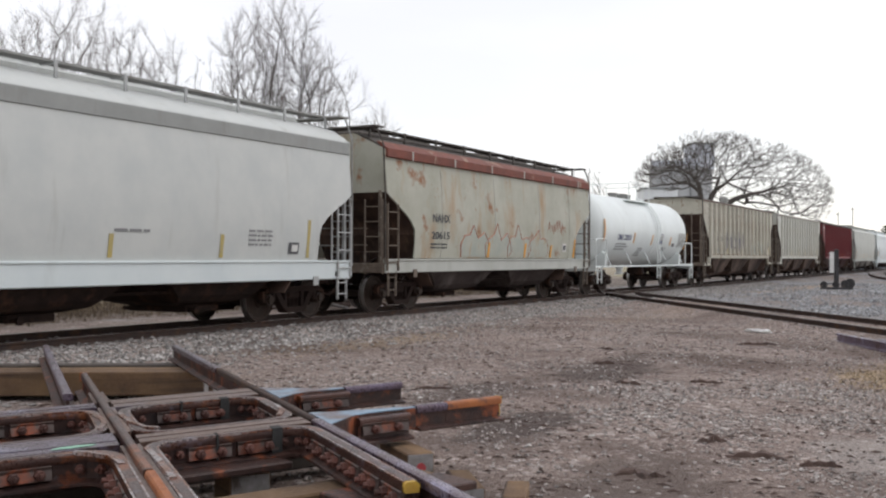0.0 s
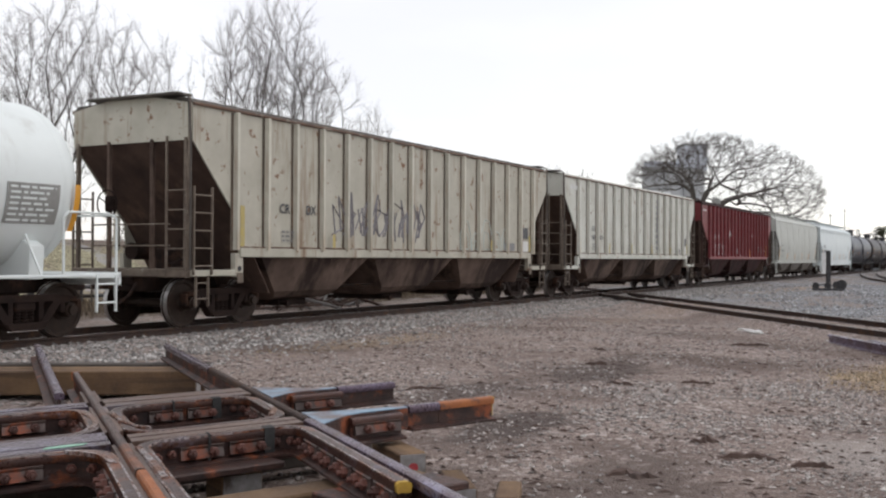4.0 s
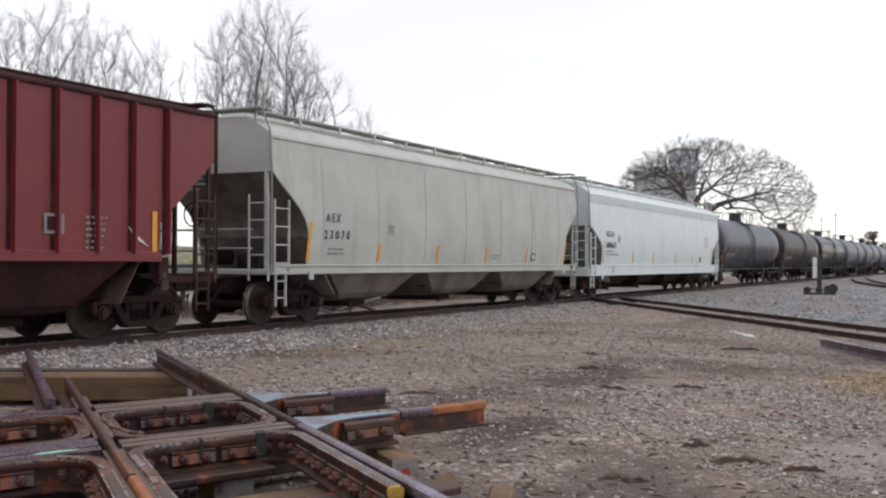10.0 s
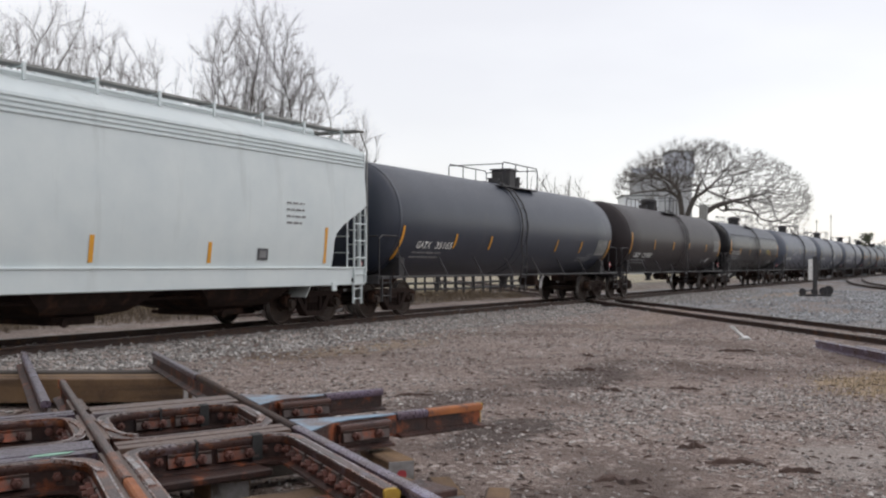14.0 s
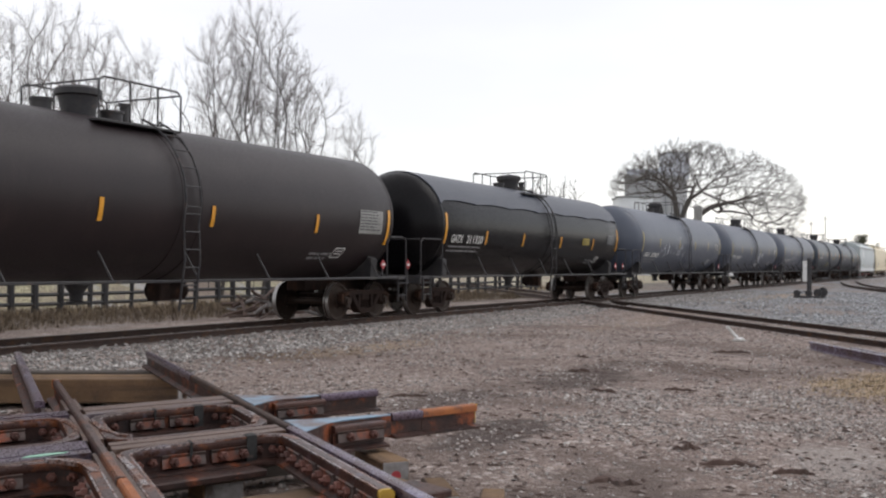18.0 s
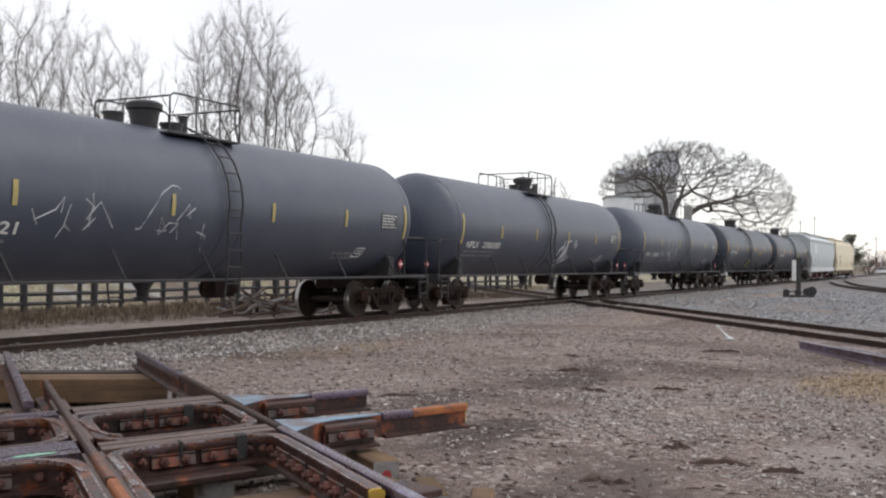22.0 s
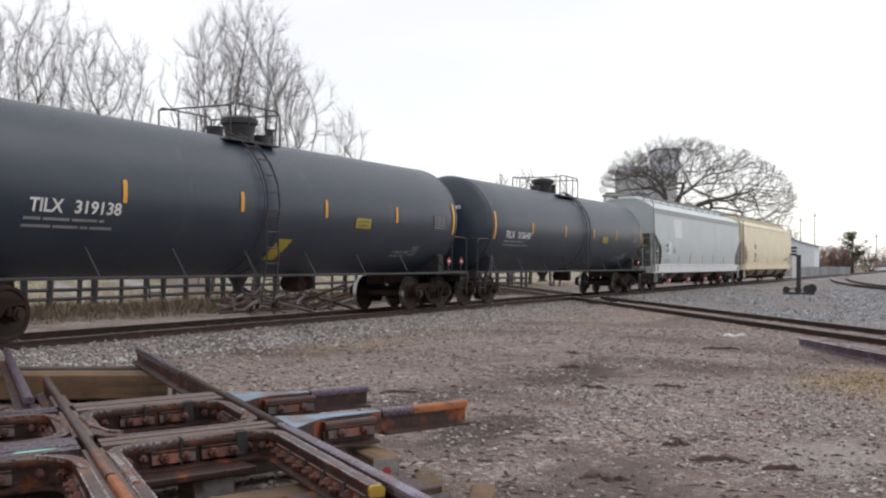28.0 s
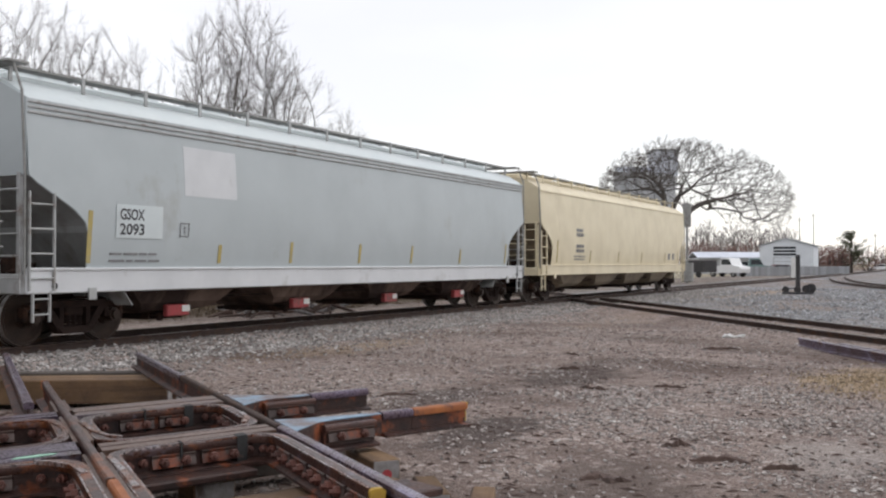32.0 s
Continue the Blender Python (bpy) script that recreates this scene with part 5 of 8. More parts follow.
WEB = [(-0.014, -0.15), (0.014, -0.15), (0.014, -0.05), (-0.014, -0.05)]
BASE = [(-0.08, -0.180), (0.08, -0.180), (0.08, -0.165), (0.02, -0.148), (-0.02, -0.148), (-0.08, -0.165)]


def heavy_rail(name, path, parent, top=frog_steel, body=frog_dark, dz=0.0, base=True, label="", head=HEAD):
    """A rail in three welded pieces: head, web and foot, so that each can rust in its own way."""
    g = sweep(path, head, FZ + dz)
    r = part(name, g, top, parent, label, 30)
    part("web", sweep(path, WEB, FZ + dz), body, r)
    if base:
        part("foot", sweep(path, BASE, FZ + dz), body, r)
    return r


def build_frog():
    f = thing("spare_diamond_crossing", "rusty spare railway diamond crossing resting on timbers", "railway crossing")
    LA, LB, L1, Q1, Q2 = 0.46, 0.665, 1.915, 7.52, 6.005
    def run(kind, off, a, b, n=6):
        """A straight rail on line L or Q between two offsets of the other kind."""
        if kind == "L":
            p, q = frog_point(off, a), frog_point(off, b)
        else:
            p, q = frog_point(a, off), frog_point(b, off)
        return straight(p.x, p.y, q.x, q.y, n)

    def slab(name, corners, z0, z1, material, label=""):
        """A flat casting between offsets (across L, across Q)."""
        g = Geo()
        g.prism([tuple(frog_point(*c)) for c in corners], z0, z1, "z")
        return part(name, g, material, f, label)
    SLIM = [(u * 0.72, v) for u, v in HEAD]
    heavy_rail("running_rail", run("L", L1, 11.95, 9.2), f, frog_worn, dz=0.008, label="long purplish running rail")
    heavy_rail("running_rail", run("L", L1, 9.19, 5.95), f, rail_rust, dz=0.008, label="dark rusty running rail", head=SLIM)
    heavy_rail("running_rail", run("L", L1 + 0.012, 5.94, 2.6), f, frog_worn, dz=0.004, label="grey worn running rail")
    heavy_rail("running_rail", run("L", LA, 13.0, 8.25), f, frog_worn)
    heavy_rail("running_rail", run("L", LB, 9.42, 4.95), f, frog_steel, dz=0.026, label="raised guard rail worn smooth", head=SLIM)
    heavy_rail("running_rail", run("L", LB + 0.005, 4.94, 2.6), f, frog_orange, dz=0.022, label="raised orange-rusted guard rail", head=SLIM)
    g = Geo()
    c = frog_point(LB, 9.43)
    g.prism([(c.x + 0.038 * u, c.y + 0.038 * v) for u, v in ((-1, 0.4), (0.2, 1), (1, -0.4), (-0.2, -1))], FZ - 0.05, FZ + 0.027, "z")
    part("rusted_end", g, frog_orange, f, "bright orange rusted rail end")
    # flat castings that fill between the running rails and the guard rails, split by the flangeways
    for name, lo, hi, c0, c1, w in (("deck_plate", -1.8, 0.615, 7.430, Q1 - 0.016, frog_worn), ("deck_plate", 0.735, 1.865, 7.345, Q1 - 0.016, frog_plate), ("deck_plate", -1.8, 0.615, Q1 + 0.016, 7.66, frog_worn), ("deck_plate", 0.735, 1.865, Q1 + 0.016, 7.74, frog_plate),
                                    ("deck_plate", -1.8, 0.615, 5.870, Q2 - 0.014, frog_worn), ("deck_plate", 0.735, 1.865, 5.872, Q2 - 0.014, frog_plate), ("deck_plate", -1.8, 0.615, Q2 + 0.014, 6.295, frog_worn), ("deck_plate", 0.735, 1.865, Q2 + 0.014, 6.125, frog_plate)):
        slab(name, ((lo, c0), (hi, c0), (hi, c1), (lo, c1)), FZ - 0.17, FZ - 0.007, w, "flat rusted casting" if w is frog_plate else "purplish worn casting")
    for c0, c1 in ((2.7, 5.86), (6.30, 7.42), (7.67, 8.3)):
        slab("deck_plate", ((0.615, c0), (0.735, c0), (0.735, c1), (0.615, c1)), FZ - 0.15, FZ - 0.012, frog_plate)
    for cq in (Q1, Q2):
        slab("flangeway_floor", ((-1.8, cq - 0.03), (1.95, cq - 0.03), (1.95, cq + 0.03), (-1.8, cq + 0.03)), FZ - 0.10, FZ - 0.05, frog_dark)
    # pale blue painted wing castings and the two arms that reach past the diamond
    slab("wing_casting", ((1.962, 7.70), (2.10, 7.56), (2.35, 7.37), (2.60, 7.285), (2.60, 7.205), (2.26, 7.215), (2.15, 7.18), (2.06, 7.12), (1.962, 7.04)), FZ - 0.16, FZ - 0.010, frog_dark)
    slab("wing_paint", ((1.962, 7.70), (2.10, 7.56), (2.35, 7.37), (2.60, 7.285), (2.60, 7.205), (2.26, 7.215), (2.15, 7.18), (2.06, 7.12), (1.962, 7.04)), FZ - 0.0095, FZ - 0.003, frog_blue, "pale blue painted top")
    slab("wing_casting", ((1.962, 6.24), (2.15, 6.16), (2.45, 6.085), (2.75, 6.055), (2.75, 5.975), (2.34, 5.97), (2.22, 5.935), (2.10, 5.84), (1.962, 5.72)), FZ - 0.16, FZ - 0.010, frog_dark)
    slab("wing_paint", ((1.962, 6.24), (2.15, 6.16), (2.45, 6.085), (2.75, 6.055), (2.75, 5.975), (2.34, 5.97), (2.22, 5.935), (2.10, 5.84), (1.962, 5.72)), FZ - 0.0095, FZ - 0.003, frog_blue, "pale blue painted top")
    heavy_rail("arm", run("Q", 7.245, 2.605, 3.17), f, frog_worn, dz=0.003, label="grey worn steel arm")
    heavy_rail("arm", run("Q", 6.015, 2.755, 3.03), f, frog_worn, frog_dark, dz=0.003)
    heavy_rail("arm", run("Q", 6.015, 3.035, 3.55), f, frog_orange, frog_dark, dz=0.003, label="bright orange rusted arm")
    p = frog_point(3.552, 6.015)
    g = Geo()
    g.box(-0.006, 0.006, -0.036, 0.036, -0.052, 0.001, 0.003)
    g.box(-0.006, 0.006, -0.014, 0.014, -0.15, -0.05, 0.002)
    o = part("torch_cut_end", g, end_yellow, f, "ochre torch-cut rail end")
    o.matrix_basis = pose(p.x, p.y, FZ + 0.003, 0, 0, math.degrees(math.atan2(FQ.y, FQ.x)))
    g = Geo()
    g.prism([(-0.13, -0.02), (-0.02, -0.035), (0.10, -0.02), (0.14, 0.012), (0.03, 0.03), (-0.09, 0.02)], -0.0045, -0.0015, "z")
    o = part("paint_mark", g, mint_paint, f, "mint green paint mark")
    p = frog_point(0.36, 5.945)
    o.matrix_basis = pose(p.x, p.y, FZ, 0, 0, -22)
    # dark joints between the castings; pale lips at the rounded corners, worn with highlight painted in
    for cl, cq in ((1.56, 7.30), (1.22, 7.30), (1.60, 5.835), (1.20, 5.835)):
        w = 0.035 if cl > 1.5 else 0.008
        slab("casting_joint", ((cl - w, cq - 0.046), (cl + w, cq - 0.046), (cl + w, cq + 0.046), (cl - w, cq + 0.046)), FZ - 0.16, FZ - 0.002, rubber, "dark gap between castings" if w > 0.01 else "")
    for pts in (((0.735, 7.05), (0.745, 6.85), (0.765, 6.60), (0.83, 6.36), (0.90, 6.27)), ((0.745, 5.66), (0.752, 5.50), (0.762, 5.2), (0.765, 4.8)), ((0.56, 7.12), (0.60, 6.85), (0.60, 6.66), (0.555, 6.46)),
                ((0.36, 5.80), (0.45, 5.70), (0.535, 5.55), (0.57, 5.30)), ((1.84, 6.70), (1.82, 6.45), (1.74, 6.27))):
        path = [tuple(frog_point(*c)) for c in pts]
        part("pale_lip", sweep(path, [(-0.020, -0.020), (0.020, -0.020), (0.018, 0.002), (-0.018, 0.002)], FZ), worn_glint_edge, f, "pale casting lip, worn and painted with its highlight")
    # rounded guard rails inside every bay
    bays = []
    a0, a1, b0, b1, low = 0.775, 1.825, 6.165, 7.305, 5.835
    c = [frog_point(a0, b0), frog_point(a1, b0), frog_point(a1, b1), frog_point(a0, b1)]
    bays.append((arc_path(c, 0.24, True) + arc_path(c, 0.24, True)[:1], 0.0))
    bays.append((arc_path([frog_point(a0, 2.7), frog_point(a0, low), frog_point(a1, low), frog_point(a1, 4.04)], 0.22), 0.0))
    bays.append((arc_path([frog_point(-1.6, 7.39), frog_point(0.575, 7.39), frog_point(0.575, 6.335), frog_point(-1.6, 6.335)], 0.26), 0.0))
    bays.append((arc_path([frog_point(-1.6, low - 0.01), frog_point(0.575, low - 0.01), frog_point(0.575, 2.7)], 0.34), 0.0))
    for cl0, cl1, cq in ((2.16, 2.62, 7.17), (2.24, 2.66, 5.93)):
        p, q = frog_point(cl1, cq), frog_point(cl0, cq)
        bays.append((straight(p.x, p.y, q.x, q.y, 1), -0.02))
    p, q = frog_point(a1, 4.035), frog_point(a1, 4.005)
    part("painted_end", sweep(straight(p.x, p.y, q.x, q.y, 1), [(u * 1.02, v) for u, v in HEAD], FZ - 0.006), end_yellow, f, "yellow painted rail end")
    bolt = Geo()
    bolt.turned([(0.028, 0), (0.028, 0.022), (0.022, 0.028), (0.013, 0.028), (0.013, 0.05), (0.002, 0.052)], Matrix.Identity(4), 6)
    bolt = mesh_of("bolt", bolt, bolt_red)
    for k, (path, dz) in enumerate(bays):
        gr = heavy_rail("guard_rail", path, f, frog_steel, dz=-0.006 + dz)
        # worn edges of the head; bright strips put their highlight into the colour
        for w in (-0.031, 0.031) if k < 4 else ():
            part("worn_glint_edge", sweep(path, [(w - 0.006, -0.014), (w + 0.006, -0.014), (w + 0.006, 0.0015), (w - 0.006, 0.0015)], FZ - 0.010), worn_glint_edge, gr, "bright strip for a worn edge and its highlight")
        # bolted joint bars along the inner face of the guard rail
        for i in range(len(path) - 1):
            p, q = Vector(path[i]), Vector(path[i + 1])
            d = q - p
            ang = math.degrees(math.atan2(d.y, d.x))
            if d.length < 0.16:
                # curved corners carry single bolts
                if i % 2 == 0 and p.length > 2.4:
                    for s in (-1, 1):
                        w_ = part("bolt", bolt, None, f)
                        w_.matrix_basis = pose(*((p + q) / 2), FZ, 0, 0, ang) @ pose(0, s * 0.014, -0.10, -90 * s, 0, 0)
                continue
            n = max(1, round(d.length / 0.34))
            for j in range(n):
                c = p + d * (j + 0.5) / n
                if c.length < 2.4 or c.x < 0.8:
                    continue
                half = d.length / n / 2 - 0.022
                for s in (-1, 1):
                    bar_ = Geo()
                    bar_.prism([(s * 0.016, -0.150), (s * 0.050, -0.140), (s * 0.036, -0.085), (s * 0.044, -0.068), (s * 0.016, -0.054)], -half, half, "x")
                    o = part("joint_bar", bar_, frog_bar, f)
                    o.matrix_basis = pose(c.x, c.y, FZ, 0, 0, ang)
                    for e in (-0.5, 0.5) if half > 0.10 else (0,):
                        w_ = part("bolt", bolt, None, o)
                        w_.matrix_basis = pose(e * half, s * 0.040, -0.108, -90 * s, 0, 0) @ Matrix.Scale(1.15, 4)
    block = Geo()
    block.box(-0.17, 0.17, -0.035, 0.035, -0.165, -0.055, 0.015)
    block = mesh_of("filler_block", block, frog_dark)
    for kind, off, lo, hi in (("L", L1 - 0.07, 4.2, 5.4),):
        n = int((hi - lo) / 0.42)
        for k in range(n):
            u = lo + (hi - lo) * (k + 0.5) / n
            p = frog_point(off, u) if kind == "L" else frog_point(u, off)
            ang = math.degrees(math.atan2(FL.y, FL.x) if kind == "L" else math.atan2(FQ.y, FQ.x))
            o = part("filler_block", block, None, f)
            o.matrix_basis = pose(p.x, p.y, FZ, 0, 0, ang)
    # base plates
    for k, (cl, cq) in enumerate(((L1, Q1), (L1, Q2), (LA, Q1), (LA, Q2), (1.2, Q2 - 0.25), (L1 + 0.1, 4.6), (L1 + 0.12, 3.8))):
        p = frog_point(cl, cq)
        g = Geo()
        ang = math.degrees(math.atan2(FQ.y, FQ.x))
        g.box(-0.42, 0.42, -0.17, 0.17, -0.225, -0.181, 0.008)
        o = part("base_plate", g, frog_dark, f)
        o.matrix_basis = pose(p.x, p.y, FZ, 0, 0, ang)
    # timbers under it
    tim = []
    ang_q = math.degrees(math.atan2(FQ.y, FQ.x))
    for k, (cl, cq, length, h, material, label) in enumerate((
            (0.55, 10.66, 2.6, 0.26, timber_tan, "new tan timber under the crossing"),
            (0.9, 8.15, 3.6, 0.22, timber_dark, "dark timber under the crossing"), (1.1, 6.60, 3.4, 0.22, timber_dark, "dark timber under the crossing"),
            (0.95, 5.05, 3.0, 0.22, timber_tan, "tan timber with a red-painted end"), (0.8, 4.45, 2.6, 0.22, timber_dark, "dark timber under the crossing"),
            (1.35, 3.7, 2.4, 0.22, timber_tan, "split tan timber under the crossing"),
            (0.48, 10.94, 2.9, 0.27, timber_tan, "new tan timber beside the crossing"), (0.60, 11.22, 3.0, 0.29, timber_dark, "dark timber beside the crossing"))):
        p = frog_point(cl, cq)
        new_ones = {0: (8.32, 8.98), 6: (8.50, 9.20), 7: (8.86, 9.52)}
        turn = ang_q
        if k in new_ones:
            p, turn = Vector(new_ones[k]), -58.5
        z = FZ - (0.182 if k in new_ones else 0.226) - h
        o = thing("timber", label, "timber", pose(p.x, p.y, z, 0, 0, turn), "timbers under the crossing")
        g = Geo()
        g.box(-length / 2, length / 2, -0.13, 0.13, 0, h, 0.012)
        part("beam", g, material, o)
        for e in (-1, 1):
            g = Geo()
            g.box(e * (length / 2 + 0.004) - 0.006, e * (length / 2 + 0.004) + 0.006, -0.12, 0.12, 0.008, h - 0.010, 0.002)
            part("end_grain", g, end_grain, o, "grey weathered end grain")
        tim.append((p, z))
    # short blocks that carry the timbers
    rnd = random.Random(9)
    for k, (cl, cq, along, ln) in enumerate(((1.15, 4.75, 30, 0.36), (1.95, 5.0, 70, 0.5), (0.2, 5.0, 60, 0.5), (1.0, 7.4, 60, 0.5), (-0.3, 9.7, 60, 0.9), (1.9, 9.6, 60, 0.9), (2.1, 4.0, 66, 0.6))):
        p = frog_point(cl, cq)
        g = Geo()
        z0 = ground_z(p.x, p.y) - 0.02
        g.box(-ln / 2, ln / 2, -0.11, 0.11, z0, FZ - 0.235 - (0.0 if k == 0 else 0.22), 0.012)
        o = part("timber_block", g, timber_tan if k == 0 else timber_dark)
        o.matrix_basis = pose(p.x, p.y, 0, 0, 0, ang_q + along)
        tagged(o, "short sawn timber block on the gravel", "timber", "timber blocks")


def loose_blocks():
    """Sawn blocks that stand by themselves in and beside the diamond; one end has a red paint mark."""
    along = math.degrees(math.atan2(FL.y, FL.x))
    for x, y, ln, wd, top, turn, label in ((6.32, 3.71, 0.56, 0.20, 0.03, along, "sawn timber block with a red paint mark"), (6.42, 3.30, 0.60, 0.17, -0.17, along - 14, "tan sawn timber block on the gravel"),
                                           (5.14, 4.20, 0.30, 0.26, 0.03, along + 8, "tan sawn timber block on the gravel"), (6.30, 2.86, 0.50, 0.16, -0.17, along - 30, "tan sawn timber block on the gravel")):
        t = thing("timber_block", label, "timber", pose(x, y, 0, 0, 0, turn), "timber blocks")
        g = Geo()
        z0 = ground_z(x, y) - 0.02
        g.box(-ln / 2, ln / 2, -wd / 2, wd / 2, z0, top, 0.010)
        part("block", g, timber_tan, t)
        g = Geo()
        g.box(-ln / 2 - 0.004, -ln / 2 + 0.01, -wd / 2 + 0.008, wd / 2 - 0.008, z0, top - 0.008, 0.002)
        part("end_grain", g, end_grain, t, "grey weathered end grain")
        if "red" in label:
            g = Geo()
            g.disc((-ln / 2 - 0.006, 0.0, top - 0.10), (1, 0, 0), 0.036, 0.006, 9)
            part("paint_mark", g, sign_red, t, "red paint mark")


loose_blocks()


def build_train():
    """The eighteen wagons in their order, from the first that passes; x is where each stands at the start."""
    # 1 pale grey hopper with a deep white sill
    L = 20.2
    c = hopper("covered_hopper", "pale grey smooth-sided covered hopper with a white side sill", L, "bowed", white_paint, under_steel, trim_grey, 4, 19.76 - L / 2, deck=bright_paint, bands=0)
    stripes(c, [(L / 2 - 1.61, 0.80), (L / 2 - 4.38, 0.44), (L / 2 - 7.16, 0.40), (L / 2 - 10.1, 0.40), (L / 2 - 18.6, 0.80)], stripe_faded, z=1.34)
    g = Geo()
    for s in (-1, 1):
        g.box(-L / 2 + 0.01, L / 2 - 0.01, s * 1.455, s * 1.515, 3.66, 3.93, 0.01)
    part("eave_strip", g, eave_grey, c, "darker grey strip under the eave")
    side_mark(c, writing_bars(L / 2 - 7.1, 1.78, 1.1, 1, 0.05), letter_grey, 2.0, name="small_print")
    side_mark(c, writing_bars(L / 2 - 3.6, 1.85, 0.8, 4, 0.04, 0.05, 5), letter_grey, 1.8, name="small_print")
    g = Geo()
    g.box(L / 2 - 2.30, L / 2 - 1.95, -0.003, 0.003, 1.42, 1.66)
    o = side_mark(c, g, letter_dark, 1.5, name="tag_plate", label="black scanner tag plate")
    g = Geo()
    g.box(L / 2 - 2.20, L / 2 - 2.0, -0.006, 0.0, 1.47, 1.61)
    side_mark(c, g, letter_white, 1.5, name="tag_label", lift=0.016)
    for x in (-2.0, 1.3, 4.0, 7.3):
        g = writing_bars(x, 1.06, 1.2, 2, 0.035, 0.03, int(x * 7) + 40)
        o = side_mark(c, g, letter_grey, 1.25, name="sill_print", lift=0.045)
    CARS.append(c)
    # 2 rust-stained hopper with an oxide red roof edge
    L = 13.7
    c = hopper("covered_hopper", "rust-stained grey covered hopper with an oxide red roof edge", L, "bowed", rusty_paint, bay_shade, ladder_rust, 2, mid(21.20, 35.14), roof=dark_board, board=dark_board, deck=pale_paint, foot=1.33, sill=(0.98, 1.30), end_z=2.92, cut=1.35, walk_z=4.53, seams=(-4.1, -0.9, 2.35, 4.9), end_ink=letter_dark)
    for s in (-1, 1):
        g = Geo()
        g.box(-L / 2, L / 2, s * 1.40, s * 1.56, 3.76, 3.98, 0.02)
        g.prism([(s * 1.555, 3.975), (s * 1.30, 4.16), (s * 1.24, 4.16), (s * 1.40, 3.95)], -L / 2, L / 2, "x")
        part("eave_strip", g, oxide_paint, c, "flaking oxide red eave strip")
    g = Geo()
    g.box(-0.03, 0.03, -1.568, -1.555, 3.75, 3.98, 0.003)
    seam = mesh_of("strip_seam", g, pale_paint)
    for k in range(6):
        part("strip_seam", seam, None, c).location = (-L / 2 + 1.2 + 2.27 * k, 0, 0)
    g = Geo()
    for k in range(7):
        x = -L / 2 + 9.9 + 0.22 * k
        g.tube([(x, 0, 2.25 + 0.12 * math.sin(k * 2.2)), (x + 0.1, 0, 2.5 - 0.1 * math.sin(k * 1.3)), (x + 0.16, 0, 2.2)], 0.012, 4)
    side_mark(c, g, spray_plum, 2.3, name="scribble", label="thin reddish spray scribble", lift=0.004)
    for x, w, mt in ((L / 2 - 2.55, 0.34, letter_white), (L / 2 - 2.48, 0.20, letter_dark)):
        g = Geo()
        g.box(x, x + w, -0.003, 0.003, 1.55 if w > 0.3 else 1.60, 1.82 if w > 0.3 else 1.76)
        side_mark(c, g, mt, 1.7, name="stencil_panel", lift=0.008 if w > 0.3 else 0.014)
    stripes(c, [(L / 2 - 1.50, 0.62), (-L / 2 + 5.55, 0.42), (-L / 2 + 8.1, 0.42), (-L / 2 + 10.15, 0.40)], stripe_orange, z=1.36, w=0.12, lean=0.06, lift=0.024)
    side_text(c, "NAHX", -L / 2 + 2.22, 2.27, 0.21, letter_dark, width=0.95)
    side_text(c, "20615", -L / 2 + 2.17, 1.83, 0.20, letter_dark, width=0.98)
    side_mark(c, writing_bars(-L / 2 + 2.15, 1.68, 1.1, 2, 0.04, 0.05, 8), letter_dark, 1.6, name="small_print")
    rnd = random.Random(12)
    for k in range(4):
        # spray-painted lobes with jagged tops
        x, z, w = -L / 2 + 3.9 + k * 1.5, 1.38, rnd.uniform(1.5, 1.9)
        top = [(0.0, 0.0), (-0.04, rnd.uniform(0.25, 0.4)), (0.08, rnd.uniform(0.5, 0.65)), (0.28, rnd.uniform(0.62, 0.75)), (rnd.uniform(0.38, 0.5), rnd.uniform(0.85, 1.02)), (0.56, rnd.uniform(0.5, 0.62)), (0.80, rnd.uniform(0.6, 0.75)), (0.93, rnd.uniform(0.45, 0.55)), (1.0, rnd.uniform(0.1, 0.2)), (0.92, 0.0)]
        arc = [(x + u * w, z + v * 0.95) for u, v in top]
        g = Geo()
        g.prism(arc, -0.002, 0.002)
        side_mark(c, g, spray_teal, 1.9, name="graffiti", label="faded pale teal graffiti lobe" if k == 0 else "", lift=0.010 + 0.001 * k)
        g = Geo()
        g.tube([(u, 0, v) for u, v in arc], 0.020, 4)
        side_mark(c, g, spray_plum, 1.9, name="graffiti_outline", lift=0.004)
    CARS.append(c)
    # 3 white tank wagon
    h = 12.3 / 2 - 0.72
    c = tank_car("tank_car", "white tank car with a side ladder and blue sign", 2 * h, tank_white, mid(36.5, 48.6), r=1.42, zc=2.47, ladder_at=0.95, dome=0.2, rails=(-1.4, 1.3), rail=tank_white, trim=tank_white, cover=galvanised, dome_r=0.30, dome_h=0.45)
    tank_text(c, "CIMX", -4.03, 2.05, 0.22, sign_blue, 1.42, 2.47, 0.70)
    tank_text(c, "2053", -3.20, 2.05, 0.22, sign_blue, 1.42, 2.47, 0.80)
    tank_mark(c, writing_bars(-4.0, 1.88, 1.5, 3, 0.04, 0.06, 4), letter_grey, 1.42, 2.47, "small_print")
    for xx, zz, hh in ((-5.6, 2.0, 0.8), (-2.05, 1.95, 0.42), (0.36, 1.90, 0.42), (3.06, 1.90, 0.38), (5.6, 1.75, 0.75)):
        tank_mark(c, fine_plate(xx, zz, 0.11, hh, 6), stripe_orange, 1.42, 2.47, "reflector_stripe", "", 0.014)
    tank_mark(c, fine_plate(1.46, 1.92, 0.46, 0.46, 6), sign_blue, 1.42, 2.47, "sign", "dark blue sign with a pale disc", 0.010)
    g = Geo()
